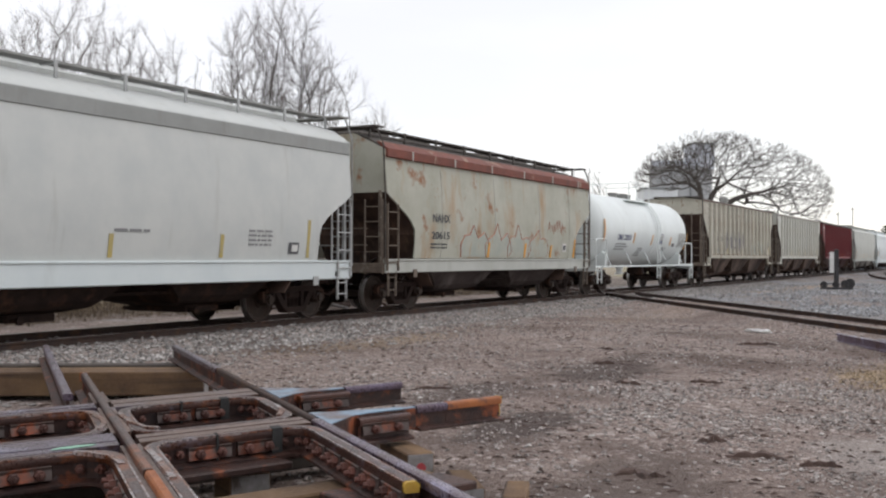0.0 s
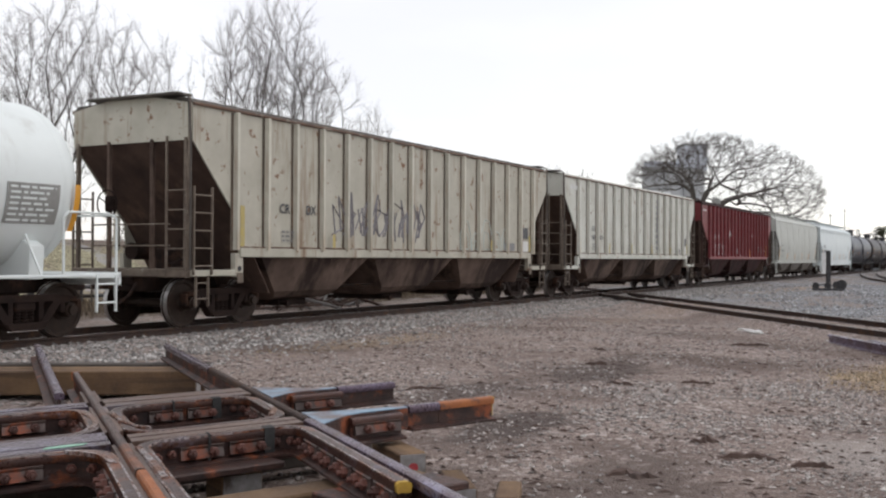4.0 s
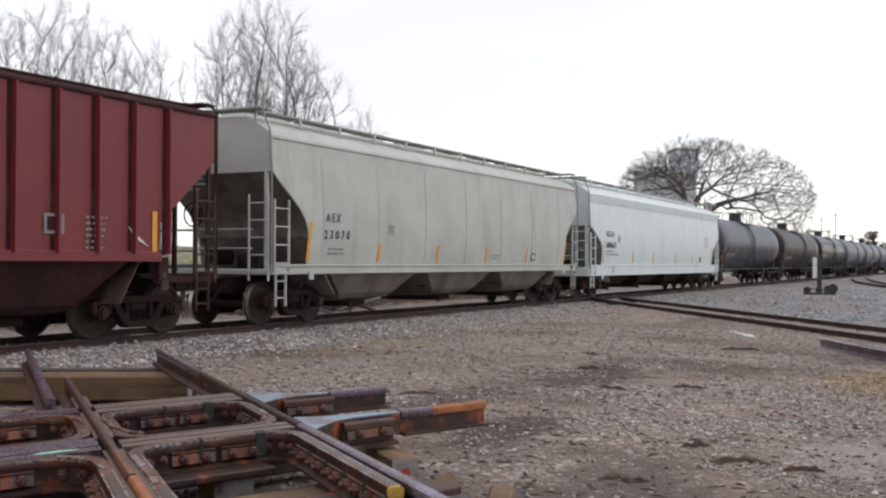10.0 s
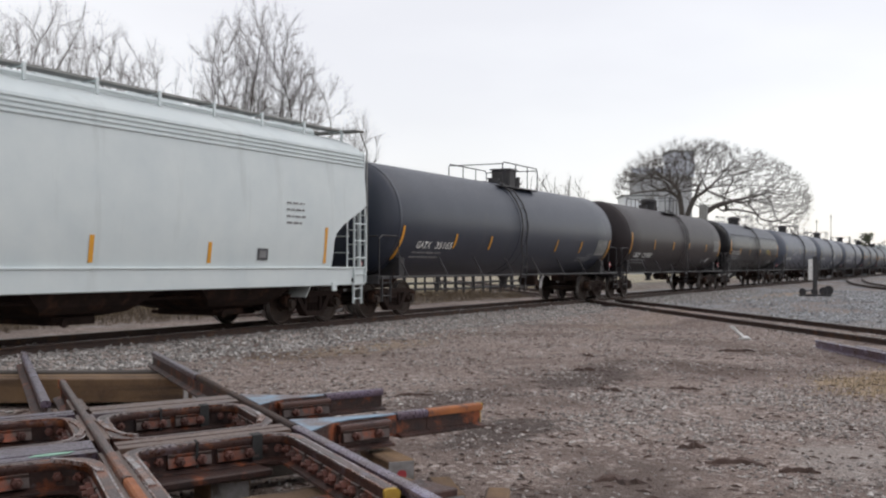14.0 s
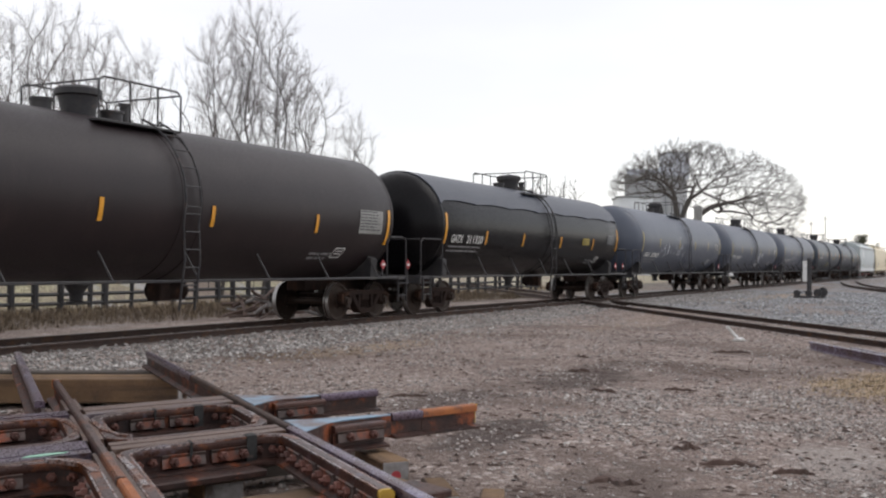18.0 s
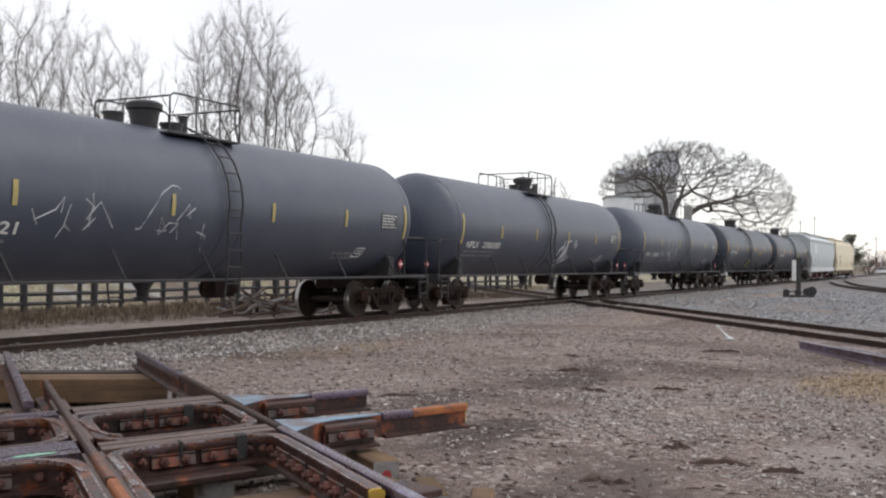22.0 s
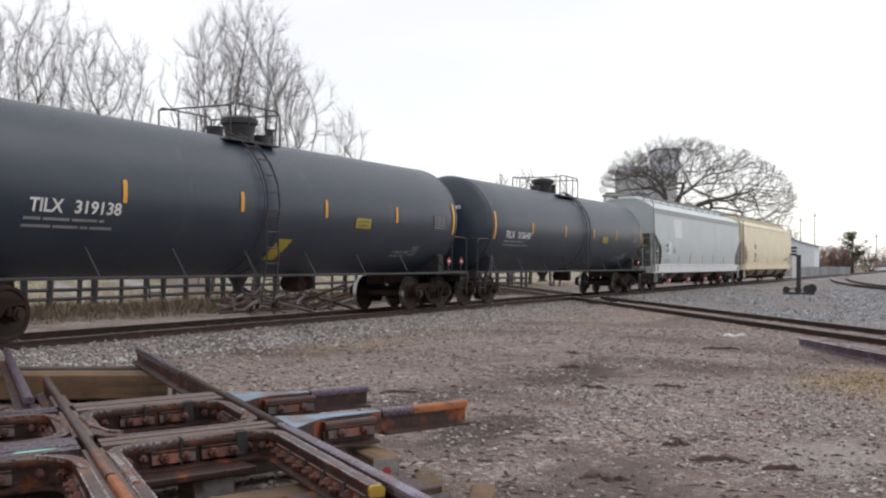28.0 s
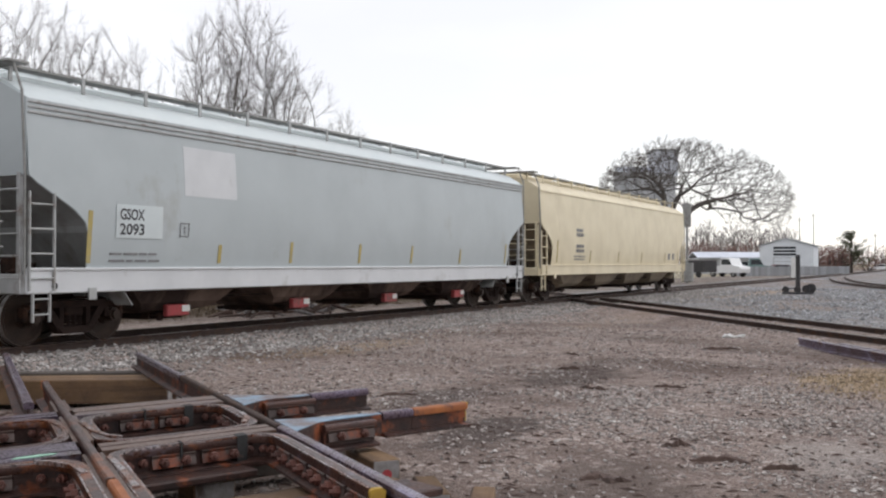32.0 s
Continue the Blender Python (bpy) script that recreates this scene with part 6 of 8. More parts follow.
    g.tube([(1.72 + 0.12 * math.cos(a), 0, 2.24 + 0.10 * math.sin(a)) for a in [2 * math.pi * k / 14 for k in range(15)]], 0.05, 4)
    tank_mark(c, g, letter_white, 1.42, 2.47, "sign_disc", "", 0.0)
    tank_mark(c, writing_bars(2.1, 1.78, 0.6, 4, 0.03, 0.03, 6), letter_dark, 1.42, 2.47, "small_print", "", 0.012)
    tank_mark(c, fine_plate(3.5, 1.86, 0.30, 0.14, 3), letter_dark, 1.42, 2.47, "tag_plate", "", 0.010)
    tank_mark(c, fine_plate(4.3, 1.85, 1.0, 0.62, 8), plate_grey, 1.42, 2.47, "data_plate", "grey stencilled data panel", 0.010)
    g = Geo()
    for k in range(7):
        rows = writing_bars(4.36, 2.39 - 0.085 * k, 0.88, 1, 0.035, 0.04, 70 + k)
        g.add(rows.v, rows.f)
    tank_mark(c, g, tank_white, 1.42, 2.47, "data_print", "", 0.016)
    tank_mark(c, writing_bars(-1.1, 1.72, 0.7, 4, 0.04, 0.05, 16), letter_grey, 1.42, 2.47, "small_print", "", 0.010)
    CARS.append(c)
    # 4 and 5 ribbed hoppers
    for k, (a, b, paint, tone) in enumerate(((50.82, 67.77, ribbed_paint, "beige"), (69.45, 86.5, white_ribbed_paint, "off-white"))):
        L = b - a
        c = hopper("ribbed_hopper", "weathered %s covered hopper with ribbed sides and dark bays" % tone, L, "ribbed", paint, hopper_grime, ladder_rust, 3, mid(a, b), board=dark_board, roof=dark_board if k == 0 else paint, eave=4.18, walk_z=4.38, end_z=3.5, foot=1.42, sill=(0.96, 1.2), cut=1.35, ribs=16, rib_paint=rib_beige_lit if k == 0 else rib_white_lit, seam_paint=rib_shade_rust, chord=chord_rust)
        h = L / 2
        if k == 0:
            side_text(c, "CR", -h + 2.62, 2.25, 0.20, letter_dark, "ribbed", 0.36, lift=0.02)
            side_text(c, "DX", -h + 3.55, 2.25, 0.20, letter_dark, "ribbed", 0.36, lift=0.02)
            rnd = random.Random(31)
            for i in range(20):
                x = -h + 4.7 + i * 0.20
                g = Geo()
                g.tube([(x, 0, 1.8 + rnd.uniform(-0.1, 0.2)), (x + rnd.uniform(-0.2, 0.4), 0, 2.5 + rnd.uniform(-0.2, 0.35)), (x + rnd.uniform(0.0, 0.5), 0, 2.25 + rnd.uniform(-0.3, 0.3)), (x + rnd.uniform(-0.2, 0.3), 0, 1.85)], rnd.uniform(0.02, 0.045), 4)
                side_mark(c, g, spray_dark, 2.2, "ribbed", "graffiti", lift=0.0)
            for i, (x, w, tall) in enumerate(((2.35, 0.62, 0.9), (3.05, 0.55, 0.55), (3.65, 0.70, 0.95), (4.40, 0.60, 0.62), (5.02, 0.55, 0.70))):
                # rounded letters with a hollow inside
                for k_, (m, q) in enumerate(((0.0, 1.0), (0.16, 0.62))):
                    g = Geo()
                    ring = [(x + m, 0, 1.50 + m * 0.6), (x + m - 0.03, 0, 1.50 + tall * q * 0.55), (x + w * 0.3, 0, 1.50 + tall * q), (x + w * 0.7 - m * 0.3, 0, 1.50 + tall * q * 0.96), (x + w - m, 0, 1.50 + tall * q * 0.5), (x + w - m + 0.03, 0, 1.50 + m * 0.6)]
                    g.tube(ring + ring[:1], 0.016, 4)
                    side_mark(c, g, spray_pale, 1.9, "ribbed", "graffiti_outline", "pale teal graffiti outline" if i + k_ == 0 else "", lift=0.004)
        else:
            side_text(c, "CR", -h + 2.64, 2.36, 0.17, letter_grey, "ribbed", 0.36, lift=0.02)
            side_text(c, "87", -h + 2.68, 2.03, 0.17, letter_dark, "ribbed", 0.34, lift=0.02)
            side_text(c, "73", -h + 3.45, 2.03, 0.17, letter_dark, "ribbed", 0.34, lift=0.02)
            g = Geo()
            for i in range(9):
                g.box(2.1, 2.4, -0.003, 0.003, 1.75 + i * 0.25, 1.88 + i * 0.25)
            side_mark(c, g, letter_grey, 2.5, "ribbed", "faded_lettering", lift=0.02)
            g = writing_bars(-h + 0.45, 3.75, 0.9, 1, 0.16)
            side_mark(c, g, letter_white, 3.8, "ribbed", "paint_patch", lift=0.02)
        for x, z, w, hh, mt in ((h - 1.95, 1.95, 0.42, 0.34, letter_dark), (h - 1.9, 1.55, 0.40, 0.32, letter_white), (h - 3.3, 1.58, 0.75, 0.22, letter_grey)):
            g = Geo()
            g.box(x, x + w, -0.003, 0.003, z, z + hh)
            side_mark(c, g, mt, z, "ribbed", "stencil_panel", lift=0.02)
        g = writing_bars(-h + 2.7, 1.85, 0.5, 3, 0.04, 0.05, 60 + k)
        side_mark(c, g, letter_grey, 1.8, "ribbed", "small_print", lift=0.02)
        stripes(c, [(-4.2, 0.36), (-1.5, 0.38), (1.22, 0.36), (4.0, 0.34)] if k else [(-4.0, 0.3), (4.1, 0.3)], stripe_faded, "ribbed", 0.10, z=1.56, lift=0.115)
        stripes(c, [(h - 1.40, 0.55), (-h + 1.42, 0.85)], stripe_faded, "ribbed", 0.13, z=1.50, lift=0.02)
        CARS.append(c)
    # 6 dark red ribbed hopper
    a, b = 88.06, 105.70
    L = b - a
    h = L / 2
    c = hopper("red_hopper", "dark red covered hopper with ribbed sides", L, "ribbed", red_paint, red_grime, end_grime, 3, mid(a, b), board=red_grime, roof=red_grime, eave=4.12, walk_z=4.38, end_z=3.25, foot=1.42, sill=(0.94, 1.2), cut=1.45, ribs=19, rib_in=1.3, rib_w=0.065, deck=red_grime, seam_paint=red_grime)
    for text, x in (("CR", 2.37), ("DX", 3.21)):
        side_text(c, text, -h + x, 2.42, 0.19, letter_white, "ribbed", 0.42, lift=0.02)
    for text, x in (("31", 2.38), ("22", 3.22), ("53", 4.07)):
        side_text(c, text, -h + x, 1.92, 0.24, letter_white, "ribbed", 0.40, lift=0.02)
    for x in (2.38, 3.22, 4.07):
        side_mark(c, writing_bars(-h + x, 1.80, 0.4, 3, 0.04, 0.05, int(x * 10)), letter_white, 1.6, "ribbed", "small_print", lift=0.02)
    for x in (5.98, 11.74):
        g = Geo()
        g.disc((-h + x, 0, 2.75), (0, 1, 0), 0.14, 0.006, 20)
        d = side_mark(c, g, letter_white, 2.6, "ribbed", "round_emblem", "white round emblem with a red bar", 0.02)
        g = Geo()
        g.box(-0.11, 0.11, -0.006, -0.0035, -0.025, 0.025, 0, Matrix.Translation((-h + x, 0, 2.75)) @ pose(0, 0, 0, 0, 50, 0))
        part("emblem_bar", g, sign_red, d)
    stripes(c, [(-h + 1.52, 0.85), (-h + 5.74, 0.42), (-h + 8.26, 0.40), (-h + 11.23, 0.40), (h - 1.6, 0.75)], stripe_orange, "ribbed", 0.12, z=1.48, lift=0.012)
    for x, z, w, hh in ((h - 4.05, 1.78, 0.40, 0.32), (-h + 7.7, 1.66, 0.28, 0.26), (-h + 8.6, 1.48, 0.50, 0.10)):
        g = Geo()
        g.box(x, x + w, -0.003, 0.003, z, z + hh)
        side_mark(c, g, letter_white if w > 0.4 else letter_grey, z, "ribbed", "stencil_panel", lift=0.02)
    g = Geo()
    g.box(h - 3.99, h - 3.72, -0.005, 0.0, 1.83, 2.05)
    side_mark(c, g, red_grime, 1.8, "ribbed", "stencil_code", lift=0.026)
    side_mark(c, writing_bars(h - 3.2, 2.05, 0.5, 6, 0.04, 0.06, 77), letter_grey, 1.8, "ribbed", "small_print", lift=0.02)
    g = Geo()
    g.prism([(h - 2.1, 1.75), (h - 2.25, 1.95), (h - 1.75, 1.60)], -0.004, 0.004)
    side_mark(c, g, letter_white, 1.8, "ribbed", "arrow_mark", lift=0.02)
    g = writing_bars(-h + 0.15, 3.78, 0.9, 1, 0.07)
    side_mark(c, g, letter_white, 3.8, "ribbed", "corner_print", lift=0.02)
    CARS.append(c)
    # 7 grey smooth hopper
    a, b = 107.55, 125.41
    L = b - a
    h = L / 2
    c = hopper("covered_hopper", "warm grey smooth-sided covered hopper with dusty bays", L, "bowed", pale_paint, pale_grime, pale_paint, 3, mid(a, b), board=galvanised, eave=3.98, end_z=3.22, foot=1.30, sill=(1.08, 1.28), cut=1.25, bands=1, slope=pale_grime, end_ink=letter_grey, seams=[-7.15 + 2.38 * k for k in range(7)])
    side_text(c, "A E X", -h + 1.88, 2.24, 0.20, letter_dark, width=0.60)
    side_text(c, "2 3 0 7 0", -h + 1.82, 1.86, 0.20, letter_dark, width=1.05)
    side_mark(c, writing_bars(-h + 2.0, 1.62, 0.8, 2, 0.04, 0.06, 21), letter_grey, 1.6, name="small_print")
    stripes(c, [(-h + 1.24, 0.85), (-h + 4.21, 0.44), (-h + 7.23, 0.44), (-h + 10.3, 0.44), (-h + 13.3, 0.44), (h - 1.25, 0.8)], stripe_orange, z=1.36, lean=0.10)
    g = Geo()
    g.box(h - 4.2, h - 3.85, -0.003, 0.003, 1.42, 1.66)
    side_mark(c, g, letter_dark, 1.5, name="tag_plate")
    g = Geo()
    g.box(h - 4.13, h - 3.93, -0.006, 0, 1.48, 1.60)
    side_mark(c, g, letter_white, 1.5, name="tag_label", lift=0.016)
    g = Geo()
    x, z, w = -h + 4.62, 2.02, 0.24
    for u0, u1, v0, v1 in ((0, w, 0, 0.02), (0, w, w - 0.02, w), (0, 0.02, 0, w), (w - 0.02, w, 0, w), (0.08, w - 0.08, w * 0.6, w * 0.72), (0.10, w - 0.10, 0.06, 0.12)):
        g.box(x + u0, x + u1, -0.003, 0.003, z + v0, z + v1)
    side_mark(c, g, letter_grey, 2.1, name="plate_mark")
    side_mark(c, writing_bars(h - 7.2, 1.55, 0.6, 2, 0.03, 0.05, 24), letter_grey, 1.5, name="small_print")
    CARS.append(c)
    # 8 long white hopper
    a, b = 126.85, 147.37
    L = b - a
    h = L / 2
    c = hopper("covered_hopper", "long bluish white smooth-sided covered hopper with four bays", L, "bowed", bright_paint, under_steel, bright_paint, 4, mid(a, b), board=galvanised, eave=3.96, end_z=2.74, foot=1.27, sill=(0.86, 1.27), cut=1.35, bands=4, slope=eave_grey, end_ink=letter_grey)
    side_text(c, "ECUX", -h + 1.76, 2.37, 0.22, letter_dark, width=0.94)
    side_text(c, "880625", -h + 1.76, 1.94, 0.22, letter_dark, width=1.18)
    side_mark(c, writing_bars(-h + 1.75, 1.78, 1.1, 1, 0.045, 0.06, 25), letter_grey, 1.55, name="small_print")
    side_mark(c, writing_bars(-h + 1.75, 1.66, 1.7, 1, 0.045, 0.06, 26), letter_grey, 1.45, name="small_print")
    for x, z, w in ((-h + 3.17, 2.17, 0.26), (-h + 2.5, 0.98, 0.26)):
        g = Geo()
        for u0, u1, v0, v1 in ((0, w, 0, 0.02), (0, w, w - 0.02, w), (0, 0.02, 0, w), (w - 0.02, w, 0, w), (0.08, w - 0.08, w * 0.6, w * 0.7), (0.1, w - 0.1, 0.06, 0.13)):
            g.box(x + u0, x + u1, -0.003, 0.003, z + v0, z + v1)
        side_mark(c, g, letter_grey, max(z, 1.25), name="plate_mark", lift=0.012 if z > 1.3 else 0.075)
    stripes(c, [(-h + 1.50, 0.85), (-h + 5.27, 0.46), (-h + 8.16, 0.46), (-h + 11.93, 0.46), (-h + 14.9, 0.40), (h - 1.7, 0.8)], stripe_orange, z=1.36)
    side_mark(c, writing_bars(h - 3.2, 2.62, 0.7, 4, 0.04, 0.10, 27), letter_grey, 2.4, name="small_print")
    g = Geo()
    g.box(h - 4.15, h - 3.8, -0.003, 0.003, 1.42, 1.66)
    side_mark(c, g, letter_dark, 1.5, name="tag_plate")
    g = Geo()
    g.box(h - 4.09, h - 3.87, -0.006, 0, 1.47, 1.61)
    side_mark(c, g, letter_grey, 1.5, name="tag_label", lift=0.016)
    side_mark(c, writing_bars(h - 1.6, 1.05, 1.1, 2, 0.04, 0.04, 28), letter_grey, 1.25, name="sill_print", lift=0.045)
    CARS.append(c)
    # tank wagons: stripe to stripe distances, paints and lettering
    rows = (
        (149.29, 165.70, tank_slate, "dark slate grey tank car with a bolted dome and railing", "GATX", "35165", None, 1.52, stripe_orange, -0.3),
        (168.61, 184.82, tank_brown, "dark brown tank car with a dome and top railing", "CBTX", "729367", None, 1.53, stripe_orange, 0.2),
        (188.11, 203.47, tank_black, "black tank car with a scalloped upper jacket", "GATX", "211320", tank_slate, 1.48, stripe_orange, 0.0),
        (207.21, 222.42, tank_grey, "blue-grey tank car with faded white graffiti", "NPLX", "208421", None, 1.52, stripe_faded, 0.4),
        (225.97, 241.25, tank_grey, "blue-grey tank car with a looping white graffiti tag", "NPLX", "208380", None, 1.52, stripe_faded, 0.4),
        (245.18, 260.49, tank_grey, "blue-grey tank car with pale line graffiti", "NPLX", "208401", None, 1.52, stripe_faded, 0.4),
        (263.83, 279.85, tank_blue, "dark blue-grey tank car with yellow signs", "TILX", "319138", None, 1.53, stripe_orange, 0.2),
        (282.82, 298.98, tank_blue, "dark blue-grey tank car with orange reflectors", "TILX", "315640", None, 1.53, stripe_orange, 0.2),
    )
    for k, (a, b, paint, label, marks, numbers, jacket, r, stripe, dome) in enumerate(rows):
        shell = b - a + 0.35
        h = shell / 2
        zc = 4.05 - r if not jacket else 2.50
        dome, rail0, rail1, lad = ((1.35, -0.9, 2.0, -0.6), (-0.55, -1.0, 1.1, 0.7), (0.0, -0.85, 1.2, 0.35), (-0.45, -0.8, 1.35, 0.4), (0.6, -1.2, 1.05, -0.5), (-0.45, -0.8, 1.35, 0.4), (0.15, -1.4, 0.35, -0.8), (-0.1, -0.8, 1.2, 0.6))[k]
        c = tank_car("tank_car", label, shell, paint, mid(a, b), r=r, zc=zc, ladder_at=lad, dome=dome, rails=(rail0, rail1), dome_r=0.37 if k in (1, 2, 6, 7) else 0.31, dome_h=1.2, jacket=jacket, head=0.55 if k in (0, 1, 6, 7) else 0.85, box_dome=k == 0)
        tx, width, tz, th, first = ((0.9, 2.05, 1.77, 0.19, 1.90), (0.77, 2.7, 1.68, 0.20, 2.28), (0.4, 2.1, 1.99, 0.23, 2.38), (0.52, 2.35, 1.78, 0.20, 2.45), (0.44, 2.45, 1.86, 0.19, 2.40), (0.64, 2.25, 1.79, 0.18, 2.48), (0.95, 2.0, 2.10, 0.22, 2.55), (0.89, 2.1, 2.12, 0.22, 2.50))[k]
        places = ((3.05, 5.39, 10.85, 13.3), (3.44, 6.63, 9.52, 13.08), (2.72, 5.6, 9.0, 12.44), (2.7, 6.3, 9.42, 12.32), (2.84, 5.81, 9.02, 12.2), (2.99, 6.49, 9.27, 12.3), (3.0, 6.3, 9.4, 12.7), (3.13, 6.38, 9.61, 12.54))[k]
        mids = [(-h + 0.175 + u, first - 0.22 if k not in (0, 2) else first - 0.1 - 0.3 * (k == 2), 0.40) for u in places]
        tank_print(c, marks, numbers, -h + 0.175 + tx, tz, th, h, r, zc, stripe=stripe, mids=mids, seed=90 + 7 * k, width=width, stripe_z=first, panel=plate_grey if k < 2 else None, ink_plate=letter_white if k in (3, 4, 5) else letter_grey, plate_dz=-0.38 if k == 0 else 0.0, rear=k != 0)
        if k in (6, 7, 2):
            tank_mark(c, fine_plate(-h + 10.9 if k != 2 else -h + 11.45, 2.14, 0.70, 0.24, 4), sign_yellow, r, zc, "yellow_sign", "yellow warning sign with dark print", 0.012)
            tank_mark(c, writing_bars(-h + 11.0 if k != 2 else -h + 11.52, 2.28, 0.52, 2, 0.04, 0.05, k), letter_dark, r, zc, "sign_print", "", 0.018)
        if k == 6:
            g = Geo()
            for i in range(5):
                x, z = -h + 7.75 + 0.05 * i, 1.36 + 0.09 * i
                g.box(x, x + 0.5, -0.002, 0.002, z, z + 0.09)
            tank_mark(c, g, sign_yellow, r, zc, "yellow_placard", "", 0.012)
        g = Geo()
        x, z = h - 2.3, zc - 1.0
        for p, q in (((x, z), (x + 0.5, z)), ((x + 0.5, z), (x + 0.6, z + 0.26)), ((x + 0.6, z + 0.26), (x + 0.1, z + 0.26)), ((x + 0.1, z + 0.26), (x, z)), ((x + 0.12, z + 0.10), (x + 0.48, z + 0.10)), ((x + 0.16, z + 0.18), (x + 0.50, z + 0.18))):
            g.tube([(x + (p[0] - x) * 0.8, 0, z + (p[1] - z) * 0.8), (x + (q[0] - x) * 0.8, 0, z + (q[1] - z) * 0.8)], 0.010, 4)
        tank_mark(c, g, letter_white if 0 < k < 6 else letter_grey, r, zc, "tag_frame", "", 0.0)
        if k in (3, 4, 5):
            rnd = random.Random(200 + k)
            if k == 4:
                cx, cz = -h + 9.15, zc - 0.72
                for i in range(9):
                    a0 = 2 * math.pi * i / 9 + 0.3
                    reach = 0.42 + 0.26 * ((i * 5) % 4) / 3
                    bend = 0.9 if i % 2 else -0.9
                    pts = [(cx + 0.75 * reach * u * 1.35 * math.cos(a0 + bend * u * u), 0, cz + reach * u * math.sin(a0 + bend * u * u)) for u in [q / 7 for q in range(8)]]
                    back = [(x + 0.07 * math.sin(a0), 0, z - 0.07 * math.cos(a0)) for x, y, z in reversed(pts)]
                    g = Geo()
                    g.tube(pts + back, 0.017, 4)
                    tank_mark(c, g, spray_paint, r, zc, "graffiti", "looping white spray-painted tag" if i == 0 else "", 0.0)
                for rad in (0.15, 0.06):
                    g = Geo()
                    g.tube([(cx + 0.95 + rad * math.cos(q), 0, cz + 0.32 + rad * math.sin(q)) for q in [2 * math.pi * w / 14 for w in range(15)]], 0.015, 4)
                    tank_mark(c, g, spray_paint, r, zc, "graffiti", "", 0.0)
            base = {3: (-h + 3.4, 1.95, 8, 0.55), 5: (-h + 3.3, 1.88, 8, 0.42)}.get(k, (0, 0, 0, 0))
            for i in range(base[2]):
                x = base[0] + i * base[3]
                pts, u, w = [], x, base[1]
                for j in range(7):
                    pts.append((u, 0, w))
                    u += rnd.uniform(-0.22, 0.30)
                    w = min(zc + 0.25, max(1.55, w + rnd.uniform(-0.32, 0.36)))
                g = Geo()
                g.tube(pts, 0.020 if k == 4 else 0.012, 4)
                tank_mark(c, g, spray_paint, r, zc, "graffiti", "white spray-painted graffiti" if i == 0 else "", 0.0)
        CARS.append(c)
    # 17 grey four-bay hopper with a patched number
    a, b = 301.38, 321.79
    L = b - a
    h = L / 2
    c = hopper("covered_hopper", "dull grey smooth-sided covered hopper with patched paint and red outlet caps", L, "bowed", grey_paint, hopper_grime, trim_grey, 4, mid(a, b), roof=bright_paint, deck=primer_patch, board=galvanised, eave=3.96, end_z=2.74, foot=1.27, sill=(0.87, 1.27), cut=1.25, bands=3, slope=slope_grey, end_ink=letter_grey)
    g = Geo()
    g = fine_plate(-h + 1.87, 1.80, 1.16, 0.58, 4)
    side_mark(c, g, bright_paint, 2.1, name="number_patch", label="white painted number patch")
    side_text(c, "GSOX", -h + 1.95, 2.11, 0.20, letter_dark, width=0.60, lift=0.02)
    side_text(c, "2093", -h + 1.95, 1.85, 0.20, letter_dark, width=0.60, lift=0.02)
    g = Geo()
    g = fine_plate(-h + 3.64, 2.62, 1.56, 0.93, 6)
    side_mark(c, g, primer_patch, 3.0, name="paint_patch", label="lighter repainted patch", lift=0.003)
    side_mark(c, writing_bars(-h + 1.75, 1.50, 1.3, 2, 0.04, 0.08, 33), letter_grey, 1.5, name="small_print")
    g = Geo()
    x, z, w = -h + 3.5, 1.85, 0.26
    for u0, u1, v0, v1 in ((0, w, 0, 0.02), (0, w, w - 0.02, w), (0, 0.02, 0, w), (w - 0.02, w, 0, w), (0.1, w - 0.1, w * 0.6, w * 0.7), (0.12, w - 0.12, 0.06, 0.14)):
        g.box(x + u0, x + u1, -0.003, 0.003, z + v0, z + v1)
    side_mark(c, g, letter_grey, 2.1, name="plate_mark")
    stripes(c, [(-h + 1.28, 0.88), (-h + 4.7, 0.36), (-h + 7.13, 0.46), (-h + 10.0, 0.46), (-h + 12.65, 0.46), (-h + 15.6, 0.4), (h - 1.5, 0.6)], stripe_faded, z=1.36)
    for x, w in ((-h + 0.9, 1.0), (-h + 3.9, 1.4), (-h + 7.2, 1.2), (-h + 10.2, 1.2), (-h + 13.5, 1.4), (-h + 17.2, 0.8)):
        side_mark(c, writing_bars(x, 1.06, w, 2, 0.03, 0.03, int(x * 10) + 300), letter_grey, 1.25, name="sill_print", lift=0.045)
    g = Geo()
    g.box(-h + 1.0, -h + 1.17, -0.003, 0.003, 1.0, 1.10)
    side_mark(c, g, sign_red, 1.25, name="red_mark", lift=0.048)
    span = (L - 4.0) / 4
    for b_ in range(4):
        x = -h + 2.0 + span * (b_ + 0.5)
        g = Geo()
        g.box(x - 0.50, x + 0.14, -1.22, -1.10, 0.36, 0.58, 0.02)
        part("outlet_cap", g, cap_red, c, "dull red outlet cap")
        g = Geo()
        g.box(x - 0.10, x + 0.12, -1.236, -1.222, 0.44, 0.56)
        part("outlet_label", g, letter_white, c, "white plate on the cap")
    CARS.append(c)
    # 18 cream hopper at the tail
    a, b = 323.42, 344.0
    L = b - a
    h = L / 2
    c = hopper("covered_hopper", "cream smooth-sided covered hopper at the tail of the train", L, "bowed", cream_paint, cream_grime, cream_paint, 4, mid(a, b), board=galvanised, eave=3.93, end_z=2.75, foot=1.30, sill=(0.94, 1.30), cut=1.1, bands=1, slope=cream_grime)
